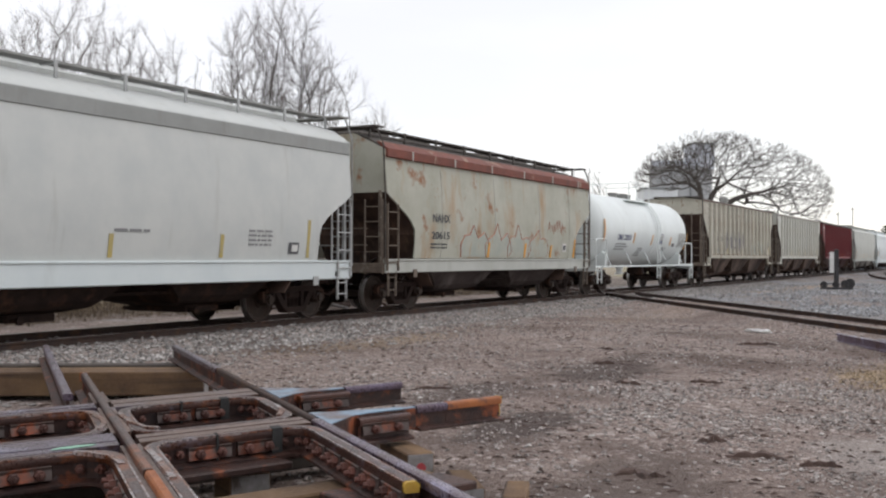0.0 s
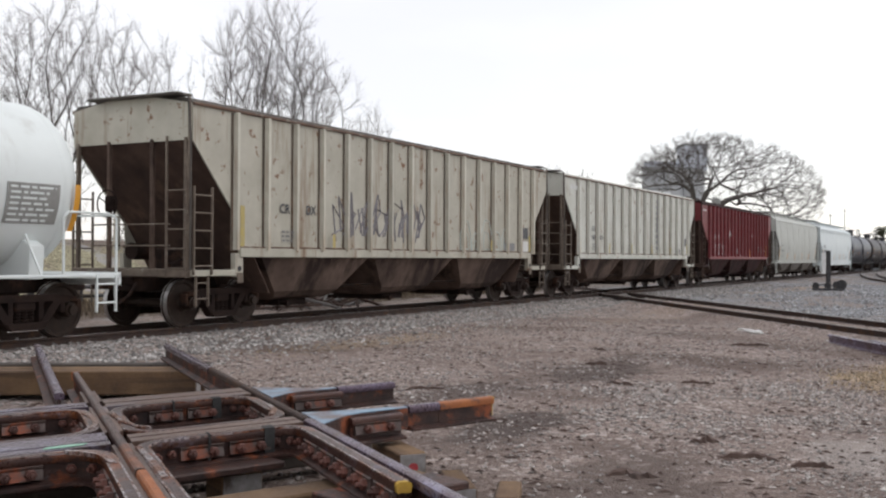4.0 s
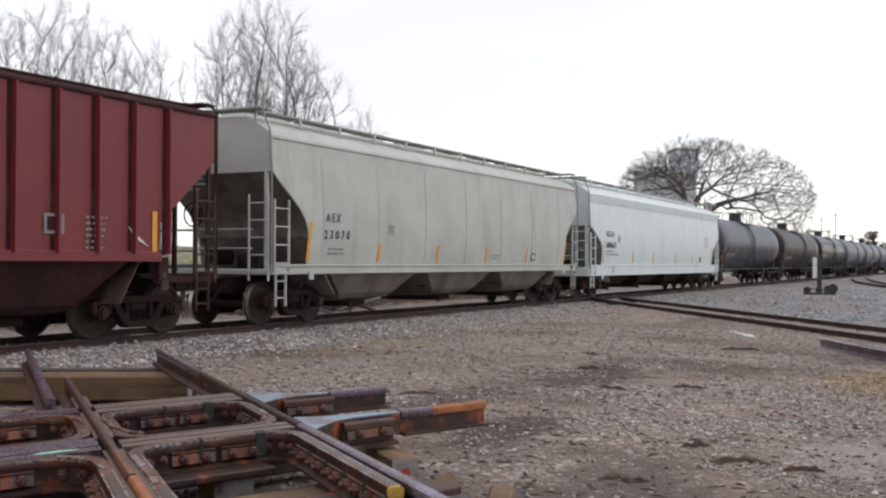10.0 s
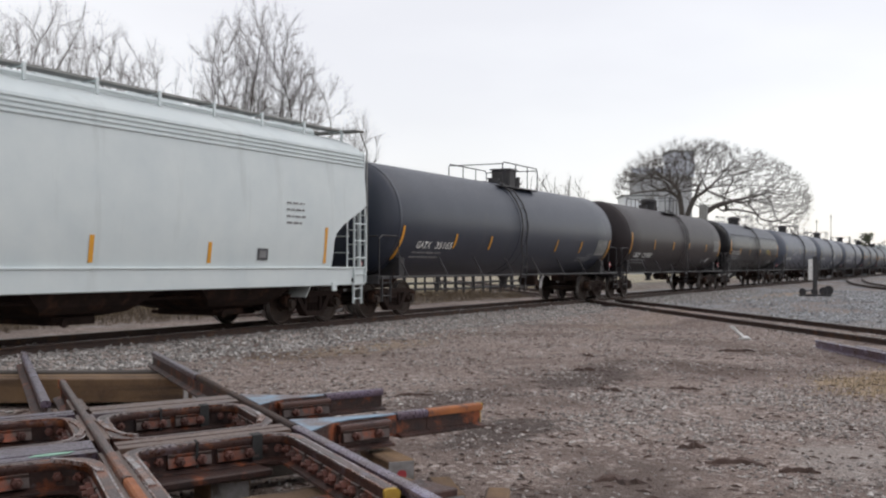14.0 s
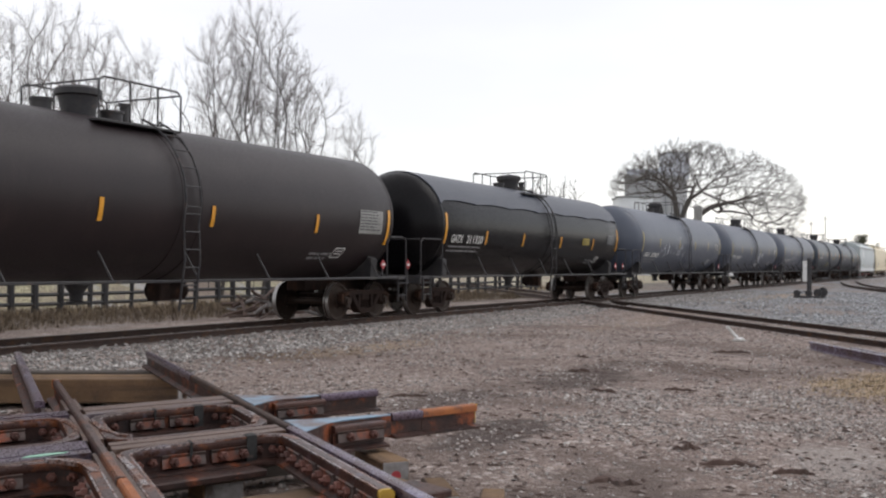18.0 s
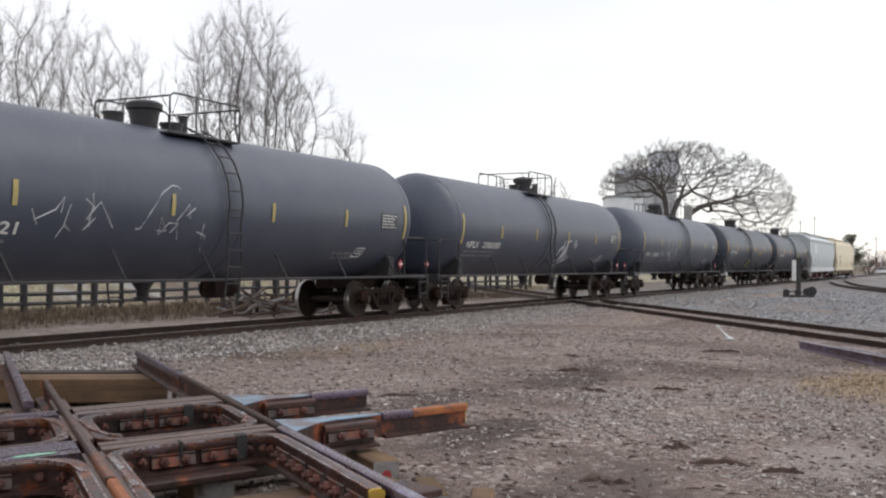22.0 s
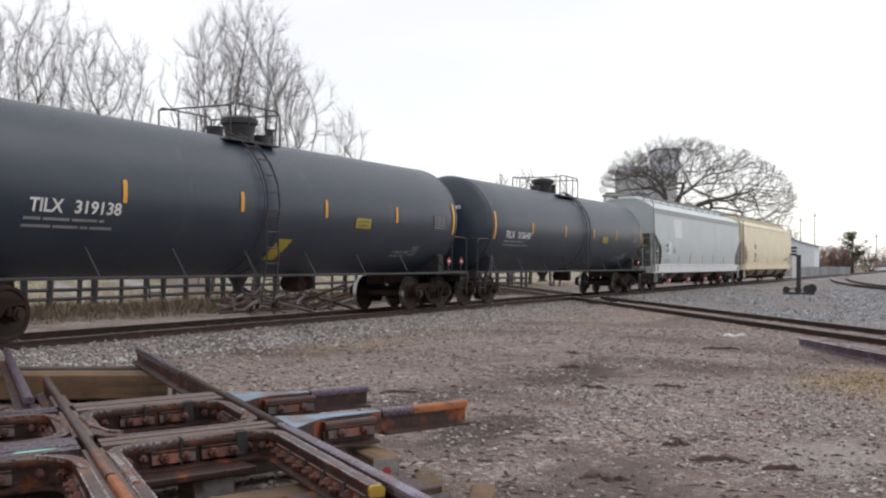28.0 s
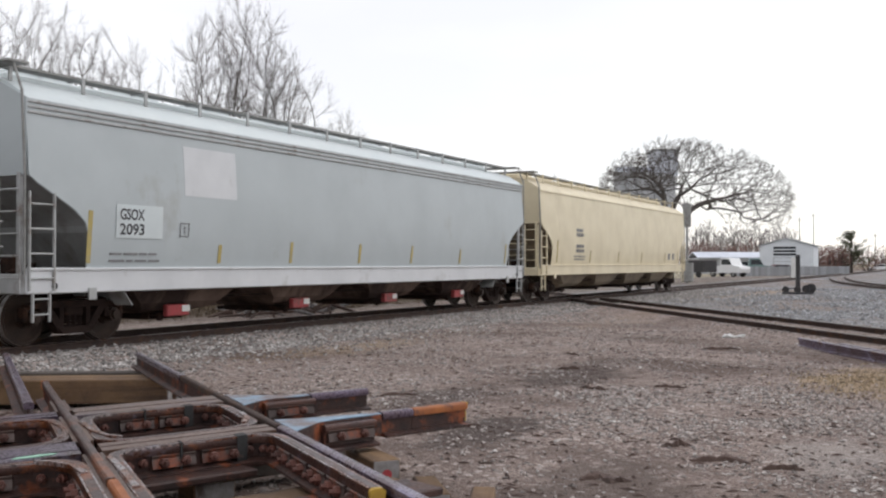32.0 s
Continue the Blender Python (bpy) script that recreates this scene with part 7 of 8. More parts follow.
    for text, z in (("upper", 2.55), ("lower", 1.95)):
        g = writing_bars(-h + 3.6, z, 0.9, 2, 0.12, 0.05, int(z * 10))
        side_mark(c, g, letter_grey, z, name="faded_number")
    side_mark(c, writing_bars(-h + 3.4, 1.6, 1.5, 2, 0.05, 0.06, 44), letter_grey, 1.6, name="small_print")
    stripes(c, [(-h + 1.6, 0.8), (-h + 5.3, 0.45), (-h + 9.0, 0.45), (-h + 12.5, 0.45), (h - 4.0, 0.45), (h - 1.5, 0.6)], stripe_faded, z=1.40)
    for x in (h - 2.6, h - 3.4):
        g = Geo()
        g.box(x, x + 0.35, -0.003, 0.003, 1.55, 1.85)
        side_mark(c, g, letter_grey, 1.6, name="stencil_panel")
    CARS.append(c)


build_train()


# ---- trees, buildings and distance ----
CROWN_YAW = radians(26.54)


def bare_tree(name, label, x, y, height, width, seed, shape="vase", points=700, trunks=1, tip=0.010, bole=0.25, shift=(0, 0), material=None, group="bare trees", twigs=3, twig_len=0.5, trunk_r=0.0, balance=0.45, kink=0.035, power=0.44, rise=0.25, limbs=()):
    """A leafless tree grown to fill its crown: each point of the crown joins the nearest limb, and limbs are as thick as the twigs that they carry."""
    rng = np.random.default_rng(seed)
    z0 = min(-0.2, ground_z(x, y)) - 0.1
    t = thing(name, label, "tree", pose(x, y, z0), group)
    # points in the crown
    pts = []
    while len(pts) < points:
        p = rng.uniform(-1, 1, 3)
        r2 = p[0] ** 2 + p[1] ** 2
        u = (p[2] + 1) / 2
        if shape == "spread":
            # a wide crown whose far lobe droops; few twigs inside, most near its skin
            e, d = p[0], p[1]
            r1 = math.sqrt(r2)
            if r1 > 1:
                continue
            cap = (0.60 + 0.40 * (1 - r1 ** 2.4) ** 0.6) * (1 - 0.07 * math.exp(-((e - 0.30) / 0.16) ** 2) - 0.05 * max(0.0, e)) * (1 + 0.03 * math.sin(9 * e + 2) * math.sin(7 * d))
            floor = 0.66 - 0.22 * max(0.0, min(1.0, (e + 0.1) / 0.6)) + 0.05 * math.sin(11 * e + 5 * d)
            z = floor + (cap - floor) * u
            skin = min((cap - z) * height, (1 - r1) * width / 2)
            if cap < floor + 0.03 or (skin > 1.3 and rng.random() < 0.86):
                continue
            pts.append((shift[0] * 1.0 + (e * math.sin(CROWN_YAW) + d * 0.85 * math.cos(CROWN_YAW)) * width / 2, shift[1] * 1.0 + (-e * math.cos(CROWN_YAW) + d * 0.85 * math.sin(CROWN_YAW)) * width / 2, z * height))
            continue
        elif shape == "vase":
            z = bole + (1 - bole) * u
            edge = min(1.0, 0.25 + 1.25 * u) * math.sqrt(max(0.0, 1 - max(0.0, (u - 0.55) / 0.45) ** 2))
            if math.sqrt(r2) > edge * (0.72 + 0.28 * math.sin(5 * math.atan2(p[1], p[0]) + 6 * u + seed)):
                continue
        else:
            z = bole + (1 - bole) * u
            edge = math.sqrt(max(0.0, 1 - (2 * u - 0.9) ** 2 * 0.8))
            if math.sqrt(r2) > edge * (0.8 + 0.2 * math.sin(4 * math.atan2(p[1], p[0]) + 5 * u + seed)):
                continue
        pts.append((p[0] * width / 2 + shift[0] * min(1, z * 1.6), p[1] * width / 2 + shift[1] * min(1, z * 1.6), z * height))
    pts = np.array(pts)
    # trunks
    pos, par, length = [], [], []

    def put(p, a):
        pos.append(np.array(p, float))
        par.append(a)
        length.append(0.0 if a < 0 else length[a] + float(np.linalg.norm(pos[-1] - pos[a])))
        return len(pos) - 1
    for k in range(trunks):
        a = 2 * math.pi * k / trunks + seed
        off = 0.0 if trunks == 1 else 0.35
        n = put((off * math.cos(a), off * math.sin(a), 0), -1)
        lean = rng.uniform(-0.05, 0.05, 2) + (np.array((math.cos(a), math.sin(a))) * 0.13 if trunks > 1 else 0)
        top = bole * height * rng.uniform(0.9, 1.15)
        steps_ = max(3, int(top / 0.6))
        for q in range(1, steps_ + 1):
            zz = top * q / steps_
            base = pos[n]
            n = put((base[0] + lean[0] * top / steps_ + rng.normal(0, 0.025), base[1] + lean[1] * top / steps_ + rng.normal(0, 0.025), zz), n)
    # main limbs given by hand: (from the trunk's top) runs of points across, deep and up
    for run in limbs:
        d = [float(np.linalg.norm(q - np.array(run[0]))) for q in pos]
        n = int(np.argmin(d))
        for a, b in zip(run, run[1:]):
            for q in (0.5, 1.0):
                n = put([a[i] + (b[i] - a[i]) * q + (rng.normal(0, 0.10) if q < 1 else 0) for i in range(3)], n)
    order = np.argsort(np.linalg.norm(pts - np.array((0, 0, bole * height)), axis=1))
    cap = len(pos) + points * 9
    arr, ln = np.zeros((cap, 3)), np.zeros(cap)
    cnt = len(pos)
    arr[:cnt], ln[:cnt] = np.array(pos), np.array(length)
    low = min(cnt - 1, 2)
    step = 0.55 if height > 8 else 0.4
    ends = []
    for i in order:
        p = pts[i]
        d = np.linalg.norm(arr[:cnt] - p, axis=1)
        cost = d + balance * ln[:cnt] + 3.0 * np.maximum(0, arr[:cnt, 2] - p[2] - 0.25 * d) / (0.5 + d)
        cost[:low] += 50
        a = int(np.argmin(cost))
        m = min(8, max(1, int(d[a] / step)))
        bow = rng.normal(0, kink * d[a], 3)
        bow[2] += 0.05 * d[a]
        src = arr[a].copy()
        for q in range(1, m + 1):
            u = q / m
            e = src + (p - src) * u + bow * math.sin(math.pi * u) + rng.normal(0, kink * 0.35, 3)
            if cnt >= cap:
                break
            arr[cnt], ln[cnt] = e, ln[a] + float(np.linalg.norm(e - arr[a]))
            par.append(a)
            a = cnt
            cnt += 1
        ends.append(a)
    load = np.zeros(cnt)
    for e in ends:
        load[e] += 1
    for k in range(cnt - 1, -1, -1):
        if par[k] >= 0:
            load[par[k]] += load[k]
    # straighten the limbs: every fork eases towards its parent and its heaviest child
    heir = -np.ones(cnt, int)
    for k in range(cnt):
        if par[k] >= 0 and (heir[par[k]] < 0 or load[k] > load[heir[par[k]]]):
            heir[par[k]] = k
    ids = np.array([k for k in range(cnt) if par[k] >= 0 and heir[k] >= 0])
    up = np.array(par)
    for _ in range(2 if not limbs else 1):
        arr[ids] = 0.4 * arr[ids] + 0.3 * arr[up[ids]] + 0.3 * arr[heir[ids]]
    rad = tip * np.maximum(1, load) ** power
    if trunk_r:
        rad = np.minimum(rad * 1.0, trunk_r * (0.35 + 0.65 * (load / max(1, load.max())) ** 0.4))
    wood, tw, root = {}, Geo(), list(range(cnt))
    for k in range(cnt):
        a = par[k]
        if a < 0:
            continue
        thick = rad[k] > tip * 2.2
        root[k] = root[a]
        (wood.setdefault(root[k], Geo()) if thick else tw).tube([arr[a], arr[k]], [float(rad[k] if rad[a] > 1.6 * rad[k] else rad[a]), float(rad[k])], 6 if rad[k] > 0.08 else 4 if thick else 3, False)
    for e in ends:
        d = arr[e] - arr[par[e]]
        d = d / max(1e-6, np.linalg.norm(d))
        for q in range(twigs):
            v = d * rng.uniform(0.6, 1.1) + rng.normal(0, 0.30, 3) + np.array((0, 0, rise))
            v = v / np.linalg.norm(v) * twig_len * rng.uniform(0.5, 1.2)
            m = arr[e] + v * 0.5 + rng.normal(0, 0.02, 3)
            tw.tube([arr[e], m, arr[e] + v], [tip * 0.9, tip * 0.75, tip * 0.5], 3, False)
    for stem in wood.values():
        part("trunk", stem, bark, t)
    part("crown", tw, material or twig, t)
    return t


def at_depth(px, depth, yaw=26.54):
    """A place on the ground by its bearing (across, in units of depth) and depth before the camera."""
    a = radians(yaw)
    fx, fy = math.cos(a), math.sin(a)
    return (fx + fy * px) * depth, (fy - fx * px) * depth


def build_trees():
    # across, depth, height, crown width, trunks, seed, points
    rows = (
        (-0.228, 46, 12.4, 4.4, 2, 11, 220), (-0.190, 47, 13.5, 5.4, 3, 12, 400), (-0.150, 48, 11.4, 5.0, 2, 15, 240),
        (-0.094, 50, 8.8, 2.6, 1, 17, 90), (-0.296, 45, 11.2, 2.0, 1, 18, 70), (-0.335, 44, 11.6, 4.2, 2, 19, 210),
        (-0.385, 43, 12.8, 4.8, 2, 21, 240), (-0.43, 44, 12.2, 4.8, 2, 23, 240), (-0.49, 43, 12.4, 5.0, 2, 25, 240))
    for px, dep, hh, wid, tr, seed, n in rows:
        x, y = at_depth(px, dep)
        bare_tree("bare_tree", "tall leafless tree with thin upright trunks behind the line", x, y, hh, wid, seed, "vase", int(n * 1.9), tr, 0.0044, 0.20, twigs=6, twig_len=0.70, balance=0.38, rise=0.18, kink=0.022, power=0.50)
    x, y = at_depth(0.2168, 92)
    a = radians(26.54)

    def limb(deep, *run):
        """Across and up in metres, with a drift in depth along the run."""
        out = []
        for k, (u, z) in enumerate(run):
            d = deep * k / (len(run) - 1)
            out.append((u * math.sin(a) + d * math.cos(a), -u * math.cos(a) + d * math.sin(a), z))
        return out
    limbs = [
        limb(0.0, (0.0, 2.6), (-0.2, 5.6), (-0.55, 7.4), (-0.7, 8.6)), limb(0.6, (-0.7, 8.6), (-1.45, 8.9), (-2.2, 9.7), (-3.4, 10.5), (-4.4, 11.1), (-5.2, 10.6)), limb(-0.8, (-0.55, 7.4), (-1.3, 8.3), (-2.2, 9.3), (-3.7, 9.2), (-5.2, 8.8)),
        limb(1.5, (-1.45, 8.9), (-1.6, 10.4), (-1.4, 11.3), (-1.9, 12.2)), limb(-1.5, (-2.2, 9.7), (-2.9, 11.0), (-3.7, 12.0)), limb(2.0, (-0.7, 8.6), (-0.2, 9.2), (0.8, 9.9), (1.5, 10.7), (2.3, 11.5), (3.4, 12.3)), limb(-2.5, (-0.2, 9.2), (0.0, 10.6), (0.7, 11.8), (0.8, 12.6)),
        limb(0.5, (0.0, 2.6), (0.0, 6.2), (0.9, 7.5), (2.0, 8.4), (3.3, 8.8), (4.5, 8.9), (5.8, 9.7), (6.8, 10.1), (8.2, 10.1), (9.7, 10.6)), limb(1.5, (4.5, 8.9), (5.3, 10.0), (6.2, 11.2), (6.8, 12.2)), limb(-2.0, (2.0, 8.4), (3.0, 9.5), (4.8, 10.8), (5.6, 11.6)),
        limb(-1.5, (2.5, 8.7), (5.2, 8.7), (7.2, 8.6), (9.2, 8.3), (10.2, 7.8)), limb(-3.0, (0.9, 7.5), (0.6, 8.5), (1.6, 9.1), (2.4, 8.7)), limb(1.0, (0.0, 2.6), (1.0, 5.6), (2.0, 6.6), (3.4, 7.2), (5.3, 7.6), (6.8, 8.2), (8.2, 8.1), (9.8, 7.3)),
        limb(0.8, (3.4, 7.2), (3.7, 8.3), (4.3, 8.9)), limb(-0.8, (5.3, 7.6), (5.8, 6.6), (6.4, 5.5)), limb(1.2, (6.8, 8.2), (7.7, 7.1), (8.0, 6.2)), limb(-4.5, (0.9, 7.5), (2.2, 9.0), (3.0, 10.6)), limb(4.5, (0.9, 7.5), (1.8, 9.2), (2.4, 11.0)), limb(4.0, (-0.7, 8.6), (-1.8, 9.8), (-2.6, 10.8)), limb(-4.0, (-0.7, 8.6), (-1.2, 10.0), (-2.4, 10.6))]
    bare_tree("spreading_tree", "large leafless tree with a wide drooping crown", x, y, 12.7, 17.0, 47, "spread", 2500, 1, 0.0058, 0.20, (2.1 * math.sin(a), -2.1 * math.cos(a)), group="spreading trees", twigs=7, twig_len=0.62, balance=0.20, kink=0.05, power=0.55, rise=0.05, limbs=limbs, material=crown_brown)
    for px, dep, hh, wid, seed in ((0.054, 70, 7.7, 3.4, 51), (0.080, 72, 8.0, 3.8, 52), (0.106, 70, 7.6, 3.4, 53)):
        x, y = at_depth(px, dep)
        bare_tree("bare_shrub", "rounded leafless shrub with fine brown twigs", x, y, hh, wid, seed, "round", 420, 3, 0.009, 0.12, group="shrubs", twigs=3, twig_len=0.4)
    # far thin trees beyond the sheds
    for k in range(9):
        x, y = at_depth((1235 + 20 * k - 784) / 1850, 215 + 9 * (k % 3))
        bare_tree("far_tree", "hazy leafless tree beyond the sheds", x, y, (9.6, 11.2, 8.4, 10.4)[k % 4], 6.5, 60 + k, "round", 300, 2, 0.018, 0.15, group="far trees", twigs=4, twig_len=0.9)


build_trees()


def silo_group():
    x, y = at_depth((1146 - 784) / 1850, 205)
    s = thing("grain_silo", "grey concrete grain silos and headhouse in haze-paled blue-grey", "silo", pose(x, y, -0.3, 0, 0, 26))
    for k, (dx, dy, r, h) in enumerate(((0, 4.3, 2.3, 19.2), (0, 0.6, 2.1, 19.2), (0, -3.2, 2.3, 19.0), (4.5, 2.0, 2.3, 19.0), (4.5, -3.0, 2.3, 19.0))):
        g = Geo()
        g.turned([(r, 0), (r, h), (r * 0.97, h + 0.25), (0.05, h + 0.3)], Matrix.Translation((dx, dy, 0)), 28)
        part("silo_bin", g, concrete, s, smooth=40)
    g = Geo()
    g.box(-2, 5, -5.6, -1.0, 18.8, 23.6, 0.05)
    head = part("headhouse", g, silo_steel_hazed, s)
    g = Geo()
    g.box(-2.4, 5.4, -6.0, -0.6, 23.6, 23.9, 0.05)
    part("headhouse_roof", g, roof_grey, head)
    g = Geo()
    g.box(1.0, 2.2, -1.2, 6.0, 19.4, 20.8, 0.05)
    part("conveyor_gallery", g, silo_steel_hazed, s)


silo_group()


def gable_shed():
    """White garage with a grey roof and a wide door."""
    x, y = at_depth((1397 - 784) / 1850, 150)
    t = thing("garage", "white garage with a low grey gable roof", "shed", pose(x, y, -0.25, 0, 0, -88))
    g = Geo()
    g.prism([(-3.6, 0), (3.6, 0), (3.6, 4.1), (0, 5.1), (-3.6, 4.1)], -4, 4)
    part("wall", g, siding_white, t)
    for s in (-1, 1):
        g = Geo()
        g.prism([(s * 3.9, 4.0), (0, 5.12), (0, 5.26), (s * 3.9, 4.14)], -4.2, 4.2)
        part("roof", g, roof_grey, t)
    g = Geo()
    g.box(-1.75, 1.75, -4.05, -3.95, 0.1, 2.5, 0.02)
    d = part("door", g, concrete, t)
    for k in range(4):
        g = Geo()
        g.box(-1.65, 1.65, -4.09, -4.03, 0.2 + k * 0.57, 0.70 + k * 0.57, 0.02)
        part("door_panel", g, siding_white, d)
    g = Geo()
    g.box(-1.7, 1.3, -4.06, -3.96, 2.75, 4.0, 0.02)
    d = part("vent", g, glass_dark, t, "dark vent with white slats")
    for k in range(2):
        g = Geo()
        g.box(-1.7, 1.3, -4.12, -4.05, 3.05 + 0.45 * k, 3.20 + 0.45 * k, 0.01)
        part("slat", g, siding_white, d)
    x, y = at_depth((1290 - 784) / 1850, 165)
    t = thing("long_shed", "long low shed with a pale blue-grey roof", "shed", pose(x, y, -0.25, 0, 0, -63))
    g = Geo()
    g.box(-5.5, 5.5, -3, 3, 0, 2.5, 0.02)
    part("wall", g, concrete, t)
    g = Geo()
    g.prism([(-3.4, 2.45), (0, 3.3), (3.4, 2.45), (3.4, 2.6), (0, 3.45), (-3.4, 2.6)], -5.8, 5.8, "x")
    part("roof", g, silo_steel_hazed, t)
    for k in range(4):
        g = Geo()
        g.box(-4.6 + 2.7 * k, -3.2 + 2.7 * k, -3.05, -2.97, 0.9, 1.9, 0.02)
        part("window", g, glass_dark, t)
    x, y = at_depth((1100 - 784) / 1850, 190)
    t = thing("annex", "pale low annex beside the silos", "shed", pose(x, y, -0.25, 0, 0, 26))
    g = Geo()
    g.box(-4, 4, -3, 3, 0, 13.8, 0.05)
    part("wall", g, siding_white, t)
    g = Geo()
    g.box(-4.2, 4.2, -3.2, 3.2, 13.8, 14.1, 0.03)
    part("roof", g, roof_grey, t)


def road_vehicle(label, x, y, yaw, paint, kind):
    """A parked vehicle: body, cab glass, wheels; its nose points along +x."""
    t = thing("parked_" + kind, label, kind, pose(x, y, -0.25, 0, 0, yaw), "parked vehicles")
    g = Geo()
    if kind == "truck":
        g.prism([(-2.6, 0.5), (2.6, 0.5), (2.7, 0.95), (2.55, 1.25), (1.5, 1.4), (1.0, 2.25), (-0.3, 2.3), (-0.4, 1.35), (-2.6, 1.35)], -0.95, 0.95)
    else:
        g.prism([(-2.2, 0.35), (2.2, 0.35), (2.3, 0.75), (1.2, 0.95), (0.5, 1.45), (-1.2, 1.5), (-2.0, 1.0), (-2.3, 0.9)], -0.85, 0.85)
    part("body", g, paint, t, smooth=20)
    g = Geo()
    if kind == "truck":
        g.prism([(1.40, 1.48), (1.0, 2.12), (-0.15, 2.15), (-0.2, 1.48)], -0.965, 0.965)
    else:
        g.prism([(1.0, 1.0), (0.45, 1.38), (-1.1, 1.42), (-1.7, 1.02)], -0.865, 0.865)
    part("window", g, glass_dark, t)
    for sx in (-1, 1):
        for sy in (-1, 1):
            g = Geo()
            g.disc((sx * 1.6, sy * 0.82, 0.36), (0, 1, 0), 0.38, 0.24, 18)
            w = part("wheel", g, rubber, t)
            g = Geo()
            g.disc((sx * 1.6, sy * 0.95, 0.36), (0, 1, 0), 0.2, 0.03, 12)
            part("rim", g, galvanised, w)
    for sy in (-0.6, 0.6):
        g = Geo()
        g.box(2.52, 2.66 if kind == "truck" else 2.6, sy - 0.16, sy + 0.16, 0.72, 0.92, 0.02)
        part("headlight", g, plastic_white, t)


def build_yard_edge():
    gable_shed()
    x, y = at_depth((1288 - 784) / 1850, 128)
    road_vehicle("white pickup truck parked by the sheds", x, y, -120, car_white, "truck")
    x, y = at_depth((1330 - 784) / 1850, 141)
    road_vehicle("teal green pickup truck parked by the sheds", x, y, -75, car_green, "truck")
    x, y = at_depth((1386 - 784) / 1850, 142.5)
    road_vehicle("maroon car parked behind the fence", x, y, -65, car_maroon, "car")
    x, y = at_depth((1556 - 784) / 1850, 235)
    road_vehicle("white car parked far off", x, y, 100, car_white, "car")
    # flat dark trailer
    x, y = at_depth((1240 - 784) / 1850, 122)
    t = thing("dump_trailer", "dark open-topped trailer beside the truck", "trailer", pose(x, y, -0.25, 0, 0, -120))
    g = Geo()
    g.box(-1.5, 1.5, -1.1, 1.1, 0.6, 2.0, 0.04)
    part("box", g, black_iron, t)
    for sx in (-0.6, 0.6):
        g = Geo()
        g.disc((sx, -1.0, 0.35), (0, 1, 0), 0.36, 0.22, 16)
        part("wheel", g, rubber, t)
    # plank fence along the yard's far edge
    x0, y0 = at_depth((1304 - 784) / 1850, 132)
    x1, y1 = at_depth((1503 - 784) / 1850, 146)
    t = thing("fence", "grey board fence at the far edge of the yard", "fence", kind="structure")
    n = 40
    for k in range(n):
        u = k / n
        px, py = x0 + (x1 - x0) * u, y0 + (y1 - y0) * u
        L = math.hypot(x1 - x0, y1 - y0) / n
        g = Geo()
        g.box(0, L - 0.02, -0.03, 0.03, ground_z(px, py) - 0.05, 0.98 + 0.02 * math.sin(k * 2.3), 0.005)
        o = part("board", g, fence_grey_hazed, t)
        o.matrix_basis = pose(px, py, 0, 0, 0, math.degrees(math.atan2(y1 - y0, x1 - x0)))
    # utility poles and a signal mast
    for px, dep, hh, r in ((1415, 170, 9.2, 0.07), (1440, 175, 10.2, 0.07), (1549, 190, 7.2, 0.07)):
        x, y = at_depth((px - 784) / 1850, dep)
        t = thing("utility_pole", "thin grey utility pole", "pole", pose(x, y, -0.3), "utility poles")
        g = Geo()
        g.tube([(0, 0, 0), (0, 0, hh)], [r, r * 0.7], 8)
        part("pole", g, bark, t)
        g = Geo()
        g.box(-0.04, 0.04, -0.35, 0.35, hh - 0.5, hh - 0.42, 0.01)
        part("crossarm", g, bark, t)
    x, y = at_depth((1216 - 784) / 1850, 84)
    t = thing("signal_mast", "grey steel signal mast with a cabinet", "signal mast", pose(x, y, -0.3))
    g = Geo()
    g.tube([(0, 0, 0), (0, 0, 6.6)], 0.09, 10)
    part("mast", g, galvanised, t, smooth=40)
    g = Geo()
    g.box(-0.2, 0.2, -0.3, 0.3, 4.6, 6.5, 0.03)
    part("signal_head", g, galvanised, t)
    g = Geo()
    g.box(-0.3, 0.3, -0.45, 0.45, 0.2, 1.7, 0.03)
    part("cabinet", g, galvanised, t)
    # fir and brush
    x, y = at_depth((1507 - 784) / 1850, 168)
    t = thing("evergreen_tree", "ragged dark evergreen tree", "tree", pose(x, y, -0.3) @ Matrix.Scale(1.42, 4))
    g = Geo()
    g.tube([(0, 0, 0), (0.1, 0, 2.4), (0, 0, 4.9)], [0.14, 0.09, 0.02], 6)
    part("trunk", g, bark, t)
    rnd = random.Random(77)
    g = Geo()
    for k in range(44):
        # each bough is a rising spray of needle tufts
        z0 = rnd.uniform(0.5, 4.6)
        az, reach = rnd.uniform(0, 6.283), (1.0 - z0 / 5.6) * 3.1 * rnd.uniform(0.55, 1.1)
        lift = rnd.uniform(0.15, 0.75)
        for q in range(90):
            w = rnd.random() ** 0.7
            c = Vector((math.cos(az) * reach * w, math.sin(az) * reach * w, z0 + reach * lift * w * w)) + Vector((rnd.gauss(0, 0.16), rnd.gauss(0, 0.16), rnd.gauss(0, 0.10)))
            d = Vector((math.cos(az + rnd.uniform(-0.8, 0.8)), math.sin(az + rnd.uniform(-0.8, 0.8)), rnd.uniform(0.0, 1.0))) * rnd.uniform(0.16, 0.36)
            s = Vector((-d.y, d.x, rnd.uniform(-0.2, 0.2))) * 0.15
            g.add([c, c + d * 0.6 + s, c + d, c + d * 0.6 - s], [(0, 1, 2, 3)])
    part("crown", g, needle, t)
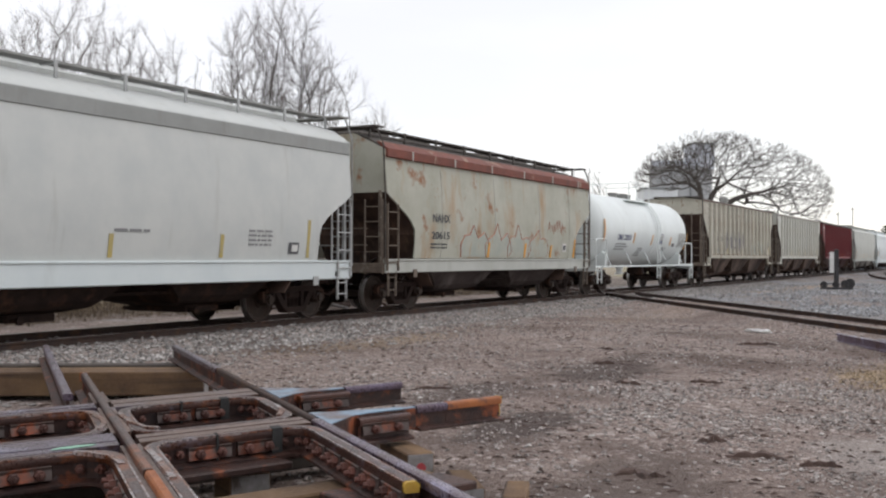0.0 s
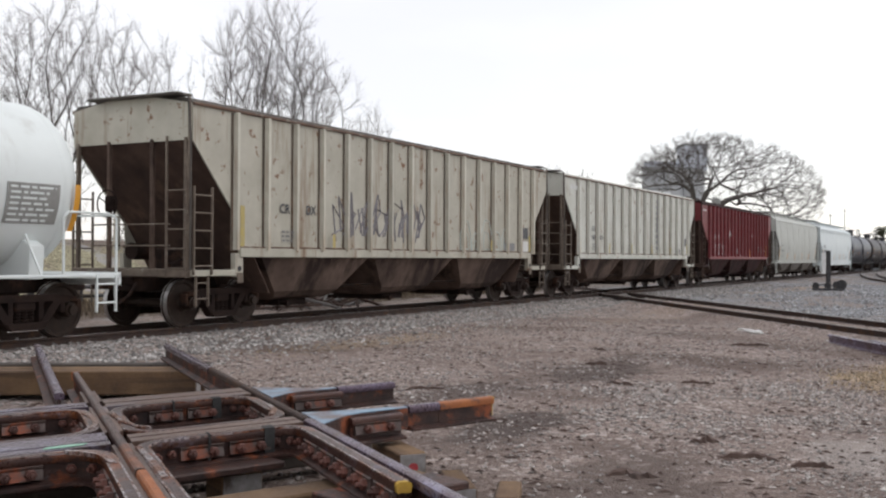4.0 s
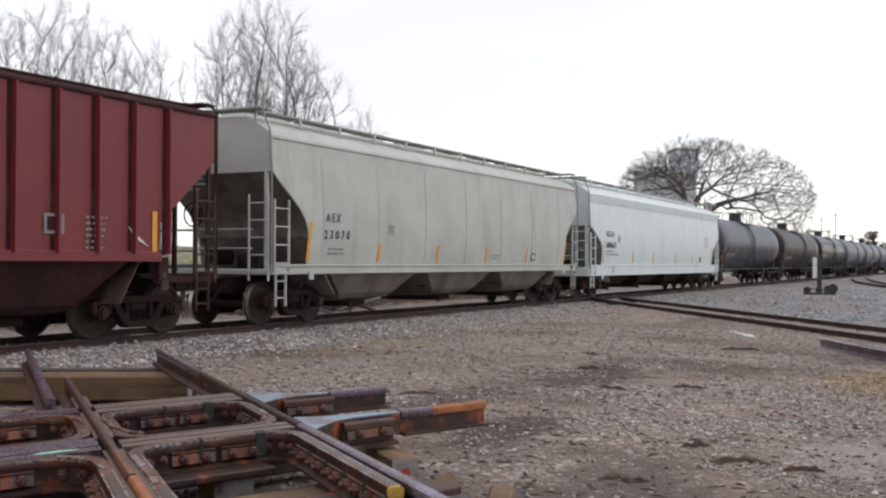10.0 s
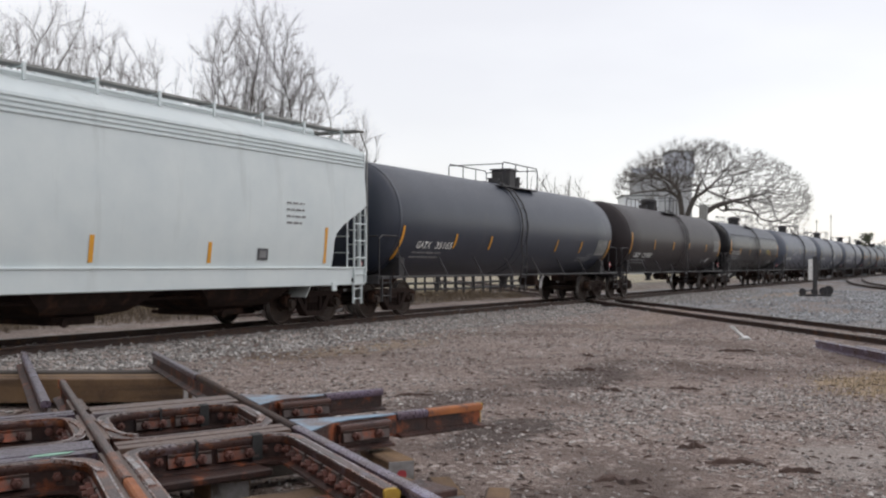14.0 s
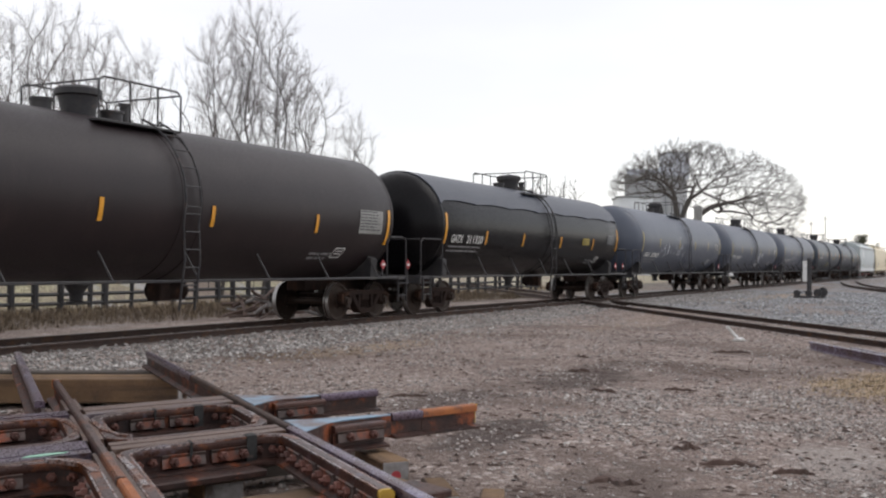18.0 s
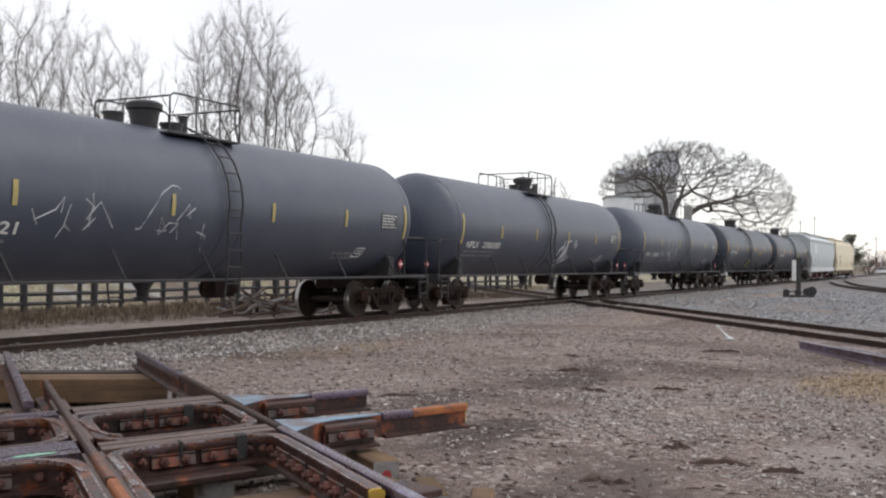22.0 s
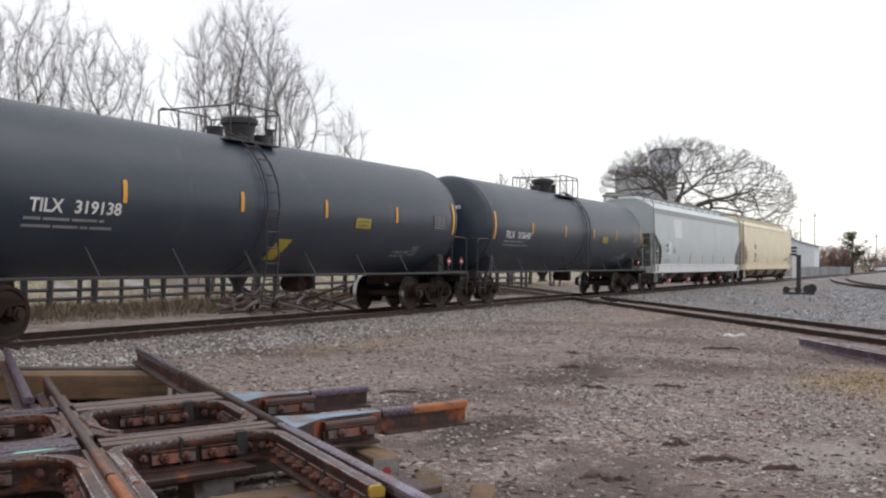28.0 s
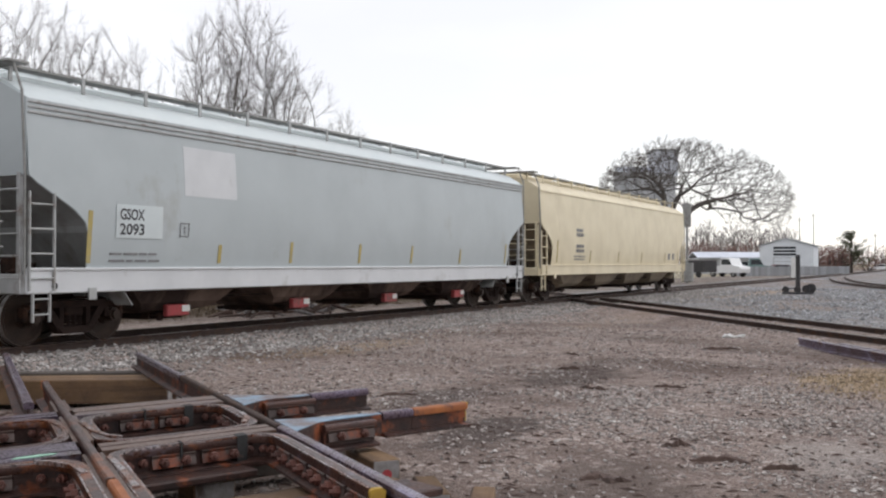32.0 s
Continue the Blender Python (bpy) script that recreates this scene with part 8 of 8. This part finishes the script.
    for k, (px, dep, hh, wid) in enumerate(((1452, 165, 4.4, 4.0), (1468, 167, 4.7, 4.2), (1484, 166, 4.5, 4.2), (1498, 170, 4.2, 4.0), (1535, 215, 4.4, 6.0), (1225, 180, 5.4, 6.0), (1250, 186, 5.8, 6.0), (1278, 190, 5.6, 6.5), (1306, 188, 5.4, 6.0), (1334, 190, 5.8, 6.0), (1560, 240, 5.6, 6.4))):
        x, y = at_depth((px - 784) / 1850, dep)
        bare_tree("brush", "dense reddish-brown leafless brush", x, y, hh, wid, 80 + k, "round", 420, 5, 0.013, 0.06, material=twig_red, group="brush", twigs=4, twig_len=0.5)
    # low far woods on the horizon
    for k in range(26):
        a = radians(-8 + 5.2 * k)
        d = 420 + 60 * math.sin(k * 1.7)
        bare_tree("far_wood", "low hazy line of leafless woods", d * math.cos(a), d * math.sin(a), 7 + 2 * math.sin(k * 2.1), 40, 120 + k, "round", 260, 4, 0.06, 0.1, group="far woods", twigs=3, twig_len=1.6)


build_yard_edge()


def build_behind_line():
    """Pipe fence, dry grass, and the heap of logs behind the main line."""
    t = thing("pipe_fence", "dark rusty pipe fence in dry grass behind the line", "fence")
    x0, y0, x1, y1 = 16.0, 26.6, 62.0, 25.0
    n = 44
    post_rnd = random.Random(17)
    for k in range(n + 1):
        u = (k + post_rnd.uniform(-0.25, 0.25)) / n
        x, y = x0 + (x1 - x0) * u, y0 + (y1 - y0) * u
        g = Geo()
        z = ground_z(x, y)
        g.tube([(x, y, z - 0.1), (x + post_rnd.uniform(-0.06, 0.06), y, 0.90 + post_rnd.uniform(-0.05, 0.08))], post_rnd.uniform(0.06, 0.12), 8)
        part("post", g, black_iron, t)
    for z in (0.06, 0.36, 0.78):
        g = Geo()
        g.tube([(x0 + (x1 - x0) * k / 12, y0 + (y1 - y0) * k / 12, z + 0.03 * math.sin(k * 1.9)) for k in range(13)], 0.068, 6)
        part("pipe", g, black_iron, t)
    rnd = random.Random(4)
    for k in range(64):
        x, y = rnd.uniform(24.8, 29.6), rnd.uniform(18.2, 20.6)
        L, r = rnd.uniform(0.8, 2.6), rnd.uniform(0.02, 0.07)
        z = ground_z(x, y) + r + rnd.uniform(0, 0.66) * (1 - abs(x - 27.3) / 3.2)
        a, tilt = rnd.uniform(-60, 60) + (180 if rnd.random() < 0.5 else 0), rnd.uniform(-22, 22)
        g = Geo()
        m = pose(x, y, z, 0, tilt, a)
        g.tube([m @ Vector((-L / 2, 0, 0)), m @ Vector((-L / 6, 0.03, 0.01)), m @ Vector((L / 5, -0.02, 0.0)), m @ Vector((L / 2, 0.02, 0))], [r, r * 0.95, r * 0.85, r * 0.7], 8)
        o = part("branch", g, wood_rot if k % 5 else end_grain)
        tagged(o, "weathered grey branch in a heap behind the line", "branch", "heap of branches")
    # dry grass: tufts along the fence and at the yard
    v, f = [], []
    def tuft(x, y, hgt, blades):
        z = ground_z(x, y)
        for b in range(blades):
            a, l = rnd.uniform(0, 6.283), rnd.uniform(0.5, 1.0) * hgt
            bx, by = x + rnd.gauss(0, 0.10), y + rnd.gauss(0, 0.10)
            dx, dy = math.cos(a), math.sin(a)
            w = 0.010
            k = len(v)
            v.extend([(bx - dy * w, by + dx * w, z - 0.01), (bx + dy * w, by - dx * w, z - 0.01), (bx + dx * l * 0.5, by + dy * l * 0.5, z + l)])
            f.append((k, k + 1, k + 2))
    for k in range(620):
        tuft(rnd.uniform(14, 70), rnd.gauss(26.4, 1.2), rnd.uniform(0.15, 0.45), 7)
    for k in range(520):
        tuft(rnd.gauss(15.2, 1.0), rnd.gauss(1.2, 0.45), rnd.uniform(0.012, 0.050), 7)
    for k in range(60):
        tuft(rnd.uniform(24, 36), 8.2 + rnd.gauss(0, 0.7), rnd.uniform(0.015, 0.05), 6)
    for k in range(200):
        tuft(rnd.uniform(13, 22), rnd.gauss(10.6, 0.5), rnd.uniform(0.012, 0.04), 6)
    me = bpy.data.meshes.new("dry_grass")
    me.from_pydata(v, [], f)
    me.materials.append(dry_grass)
    tagged(new("dry_grass", me), "tufts of dry tan grass", "grass", kind="stuff")
    # brown dead weeds and fine brush between the line and the fence
    v, f = [], []
    for k in range(5200):
        tuft(rnd.uniform(10, 52), 19.6 + 7.2 * rnd.random() ** 0.8, rnd.uniform(0.10, 0.42) * (0.5 if rnd.random() < 0.6 else 1.2), 7)
    me = bpy.data.meshes.new("dead_weeds")
    me.from_pydata(v, [], f)
    me.materials.append(weed_brown)
    tagged(new("dead_weeds", me), "brown dead weeds along the fence behind the line", "weeds", kind="stuff")


build_behind_line()


def build_switch_stand():
    x, y = 56.6, 7.75
    t = thing("switch_stand", "black switch stand with a white target plate", "switch stand", pose(x, y, ground_z(x, y), 0, 0, -64))
    g = Geo()
    g.box(-0.10, 0.10, -0.09, 0.09, 0.30, 2.05, 0.02)
    part("post", g, black_iron, t)
    g = Geo()
    g.box(-0.34, -0.11, -0.02, 0.02, 0.85, 1.92, 0.01)
    part("target", g, plastic_white, t, "white target plate")
    g = Geo()
    g.box(-0.75, 0.75, -0.25, 0.25, 0.0, 0.12, 0.02)
    part("base", g, black_iron, t)
    for dx, r in ((-0.66, 0.17), (-0.05, 0.17), (0.40, 0.20), (0.66, 0.24)):
        g = Geo()
        g.disc((dx, -0.1, r + 0.08), (0.5, 1, 0), r, 0.22, 18)
        part("weight", g, black_iron, t, smooth=35)
    g = Geo()
    g.tube([(0, -0.1, 0.35), (-0.5, -0.15, 0.30), (-0.66, -0.2, 0.34)], 0.03, 6)
    part("throw_lever", g, black_iron, t)


build_switch_stand()


BAG_AT = (22.9, 4.5)
BAG = []


def build_litter():
    """Plastic bag, scraps of wood, and loose stones."""
    rnd = random.Random(14)
    x, y = BAG_AT
    bag = thing("plastic_bag", "crumpled white plastic bag on the gravel", "bag", pose(x, y, ground_z(x, y) - 0.01, 0, 0, 116.5))

    def crumple(length, thick, n):
        """A creased pouch along x."""
        g, rings = Geo(), []
        for k in range(n):
            u = k / (n - 1)
            rr = thick * (0.25 + 0.75 * math.sin(math.pi * (0.10 + 0.80 * u)) ** 0.8) * rnd.uniform(0.75, 1.2)
            rings.append([(length * u + rnd.uniform(-0.02, 0.02), rr * (1 + 0.35 * rnd.uniform(-1, 1)) * math.cos(a), max(-0.01, 0.6 * rr * (1 + math.sin(a)) * (1 + 0.3 * rnd.uniform(-1, 1)))) for a in [2 * math.pi * i / 12 for i in range(12)]])
        return g.loft(rings)
    part("pouch", crumple(0.24, 0.075, 6), plastic_white, bag, smooth=40).location = (-0.06, 0, 0)
    tail = part("loose_end", crumple(0.38, 0.060, 8), plastic_white, bag, "loose end of the bag lifted by the wind", smooth=40)
    tail.location = (0.10, 0, 0.02)
    BAG.append(tail)
    for k, (x, y, L, w, a) in enumerate(((9.05, 2.24, 0.24, 0.09, -61), (8.53, 1.77, 0.48, 0.11, -82), (8.41, 1.27, 0.31, 0.07, -70), (7.51, 2.39, 0.38, 0.16, -81), (12.62, 4.18, 0.36, 0.06, -102), (17.30, 6.14, 0.48, 0.08, -132), (14.95, 5.35, 0.33, 0.06, -72), (11.05, 6.12, 0.48, 0.04, -49), (19.70, 4.10, 0.76, 0.05, -56), (13.35, 3.40, 0.43, 0.05, -76))):
        g = Geo()
        n = 9
        rings = []
        for i in range(n + 1):
            u = i / n - 0.5
            ww = w * (1 - 1.5 * abs(u) ** 1.6) * rnd.uniform(0.35, 1.25)
            sy = 0.35 * w * math.sin(7 * u + k) + rnd.uniform(-0.2, 0.2) * w
            hh = rnd.uniform(0.03, 0.06) * (1 - 0.6 * abs(2 * u) ** 3)
            rings.append([(u * L, sy - ww / 2, -0.01), (u * L, sy + ww / 2, -0.01), (u * L, sy + ww * rnd.uniform(0.1, 0.4), hh), (u * L, sy - ww * rnd.uniform(0.1, 0.4), hh * rnd.uniform(0.6, 1.2))])
        g.loft(rings)
        o = part("wood_scrap", g, wood_rot)
        o.matrix_basis = pose(x, y, ground_z(x, y) - 0.006, 0, 0, a)
        tagged(o, "dark rotten scrap of wood on the gravel", "wood scrap", "scraps of wood")


build_litter()


def scatter(name, label, material, count, place, size, seed, flat=0.6):
    """Loose stones in one mesh: bent six-cornered lumps."""
    rng = np.random.default_rng(seed)
    base = np.array([(1, 0, 0), (-1, 0, 0), (0, 1, 0), (0, -1, 0), (0, 0, 1), (0, 0, -1)], float)
    tri = np.array([(0, 2, 4), (2, 1, 4), (1, 3, 4), (3, 0, 4), (2, 0, 5), (1, 2, 5), (3, 1, 5), (0, 3, 5)])
    xy = place(rng, count)
    count = len(xy)
    z = np.array([ground_z(a, b) for a, b in xy])
    s = size[0] * (size[1] / size[0]) ** (rng.random(count) ** 1.6)
    v = base[None] * (1 + 0.45 * rng.uniform(-1, 1, (count, 6, 3)))
    v += 0.28 * rng.uniform(-1, 1, (count, 6, 3))
    a = rng.uniform(0, 2 * np.pi, count)
    c, q = np.cos(a), np.sin(a)
    vx, vy = v[..., 0] * c[:, None] - v[..., 1] * q[:, None], v[..., 0] * q[:, None] + v[..., 1] * c[:, None]
    v = np.stack([vx, vy, v[..., 2] * flat], -1) * s[:, None, None] / 2
    v[..., 0] += xy[:, 0, None]
    v[..., 1] += xy[:, 1, None]
    v[..., 2] += (z + s * 0.12)[:, None]
    f = (tri[None] + 6 * np.arange(count)[:, None, None]).reshape(-1, 3)
    me = bpy.data.meshes.new(name)
    me.from_pydata(v.reshape(-1, 3).tolist(), [], f.tolist())
    me.materials.append(material)
    tagged(new(name, me), label, "gravel", kind="stuff")


def isle_random(m):
    """Lets every loose stone of a joined mesh have its own tone."""
    nt = m.node_tree
    bsdf = nt.nodes["Principled BSDF"]
    src = bsdf.inputs["Base Color"].links[0].from_socket
    geo = nt.nodes.new("ShaderNodeNewGeometry")
    hsv = nt.nodes.new("ShaderNodeHueSaturation")
    nt.links.new(ramp(nt, geo.outputs["Random Per Island"], 0, 1, 0.5, 1.55), hsv.inputs["Value"])
    nt.links.new(src, hsv.inputs["Color"])
    nt.links.new(hsv.outputs["Color"], bsdf.inputs["Base Color"])


isle_random(stone_pale)
isle_random(stone_brown)
isle_random(stone_blue)
isle_random(dry_grass)
isle_random(weed_brown)


def ballast_place(rng, n):
    x = 3 + 62 * rng.random(n) ** 1.6
    y = 14.6 - 3.1 * np.sqrt(rng.random(n)) * np.where(rng.random(n) < 0.75, 1, -0.9)
    y -= np.where(rng.random(n) < 0.22, np.abs(rng.normal(0, 1.1, n)) * (y < 14.6), 0)
    return np.stack([x, y], -1)


def yard_place(rng, n):
    m = n * 3
    x = 4.5 + 26 * rng.random(m) ** 1.5
    y = np.minimum(-2.5 + 14 * rng.random(m), 0.45 * x + 6)
    near = rng.random(m) < 0.25
    x, y = np.where(near, rng.normal(10.5, 2.6, m), x), np.where(near, rng.normal(2.2, 1.7, m), y)
    # stones lie in drifts, with bare earth between them
    thick = 0.5 + 0.9 * np.sin(1.7 * x + 1.3 * np.sin(0.9 * y)) * np.sin(1.9 * y + 1.1 * np.sin(1.1 * x)) + 0.35 * np.sin(5.1 * x + 2.0 * y) * np.sin(4.3 * y)
    # bare fine earth beside the diamond
    thick = thick * np.where(((x - 8.2) / 1.9) ** 2 + ((y - 3.4) / 1.5) ** 2 < 1 + 0.4 * np.sin(3 * x) * np.sin(4 * y), 0.25, 1.0)
    thick = thick * np.where(((x - 15.3) / 1.8) ** 2 + ((y - 1.2) / 0.9) ** 2 < 1, 0.12, 1.0)
    keep = np.flatnonzero(rng.random(m) < np.clip(thick, 0.05, 1.0))[:n]
    return np.stack([x[keep], y[keep]], -1)


scatter("ballast_stones", "pale grey crushed ballast stones", stone_pale, 26000, ballast_place, (0.045, 0.11), 1)
def far_place(rng, n):
    """Coarse crushed stone beyond the crossing line."""
    m = n * 3
    x, y = 18 + 52 * rng.random(m) ** 1.2, -4 + 16 * rng.random(m)
    off = 0.561 * x - 0.828 * y
    thick = 0.45 + 0.6 * np.sin(0.31 * x + 1.5 * np.sin(0.5 * y)) * np.sin(0.9 * y + np.sin(0.4 * x))
    keep = np.flatnonzero((off > 12.9) & (rng.random(m) < np.clip(thick, 0.1, 1.0)))[:n]
    return np.stack([x[keep], y[keep]], -1)


scatter("crushed_stone", "coarse blue-grey crushed stone beyond the crossing line", stone_blue, 15000, far_place, (0.05, 0.15), 3)
scatter("yard_stones", "small brown and grey stones on the yard", stone_brown, 42000, yard_place, (0.014, 0.062), 2)


def chips(count, seed):
    """Dark chips of bark and twigs strewn over the yard."""
    rnd = random.Random(seed)
    g = Geo()
    for k in range(count):
        x = 5 + 20 * rnd.random() ** 1.4
        y = min(rnd.uniform(-2, 11), 0.45 * x + 5.5)
        L, w, a = rnd.uniform(0.03, 0.16), rnd.uniform(0.006, 0.018), rnd.uniform(0, 6.283)
        z = ground_z(x, y)
        c, s = math.cos(a), math.sin(a)
        pts = [(-L / 2, 0, 0.0), (0, -w, 0.0), (L / 2, rnd.uniform(-w, w), 0.0), (0, w, 0.0), (0, 0, w * 1.1)]
        g.add([(x + p * c - q * s, y + p * s + q * c, z + h + 0.004) for p, q, h in pts], [(0, 1, 4), (1, 2, 4), (2, 3, 4), (3, 0, 4)])
    me = bpy.data.meshes.new("wood_chips")
    me.from_pydata(g.v, [], g.f)
    me.materials.append(wood_rot)
    tagged(new("wood_chips", me), "dark chips of bark and twigs on the gravel", "wood chips", kind="stuff")


chips(4200, 6)


build_lines()
build_frog()


def run_of_train(t):
    u = t / 32.0
    return 288.64 * u - 2.02 * u * u + 3.08 * u ** 3


def motions():
    """The train rolls towards -x; its wheels turn with it."""
    for c in CARS:
        x, y, z = c.location
        walk(c, [(t, pose(x - run_of_train(t), y, z)) for t in range(0, 33, 2)])
    # the bag's loose end lies, is lifted by the wind, and falls again
    for o in BAG:
        x, y, z = o.location
        walk(o, [(t, pose(x, y, z, 0, -lift, 0)) for t, lift in ((0, 4), (2, 6), (4, 10), (6, 16), (7.5, 20), (9, 8), (11, 24), (13, 20), (14.4, 48), (16.6, 44), (18, 48), (19.5, 46), (21, 48), (23, 50), (23.4, 100), (23.8, 150), (25.2, 168), (28, 165), (32, 168))])
    times = [k * 2 / FPS for k in range(int(32 * FPS / 2) + 1)]
    turns = [-math.degrees(run_of_train(t) / WHEEL_R) for t in times]
    for w in WHEELSETS:
        x, y, z = w.location
        walk(w, [(t, pose(x, y, z, 0, a, 0)) for t, a in zip(times, turns)])


motions()
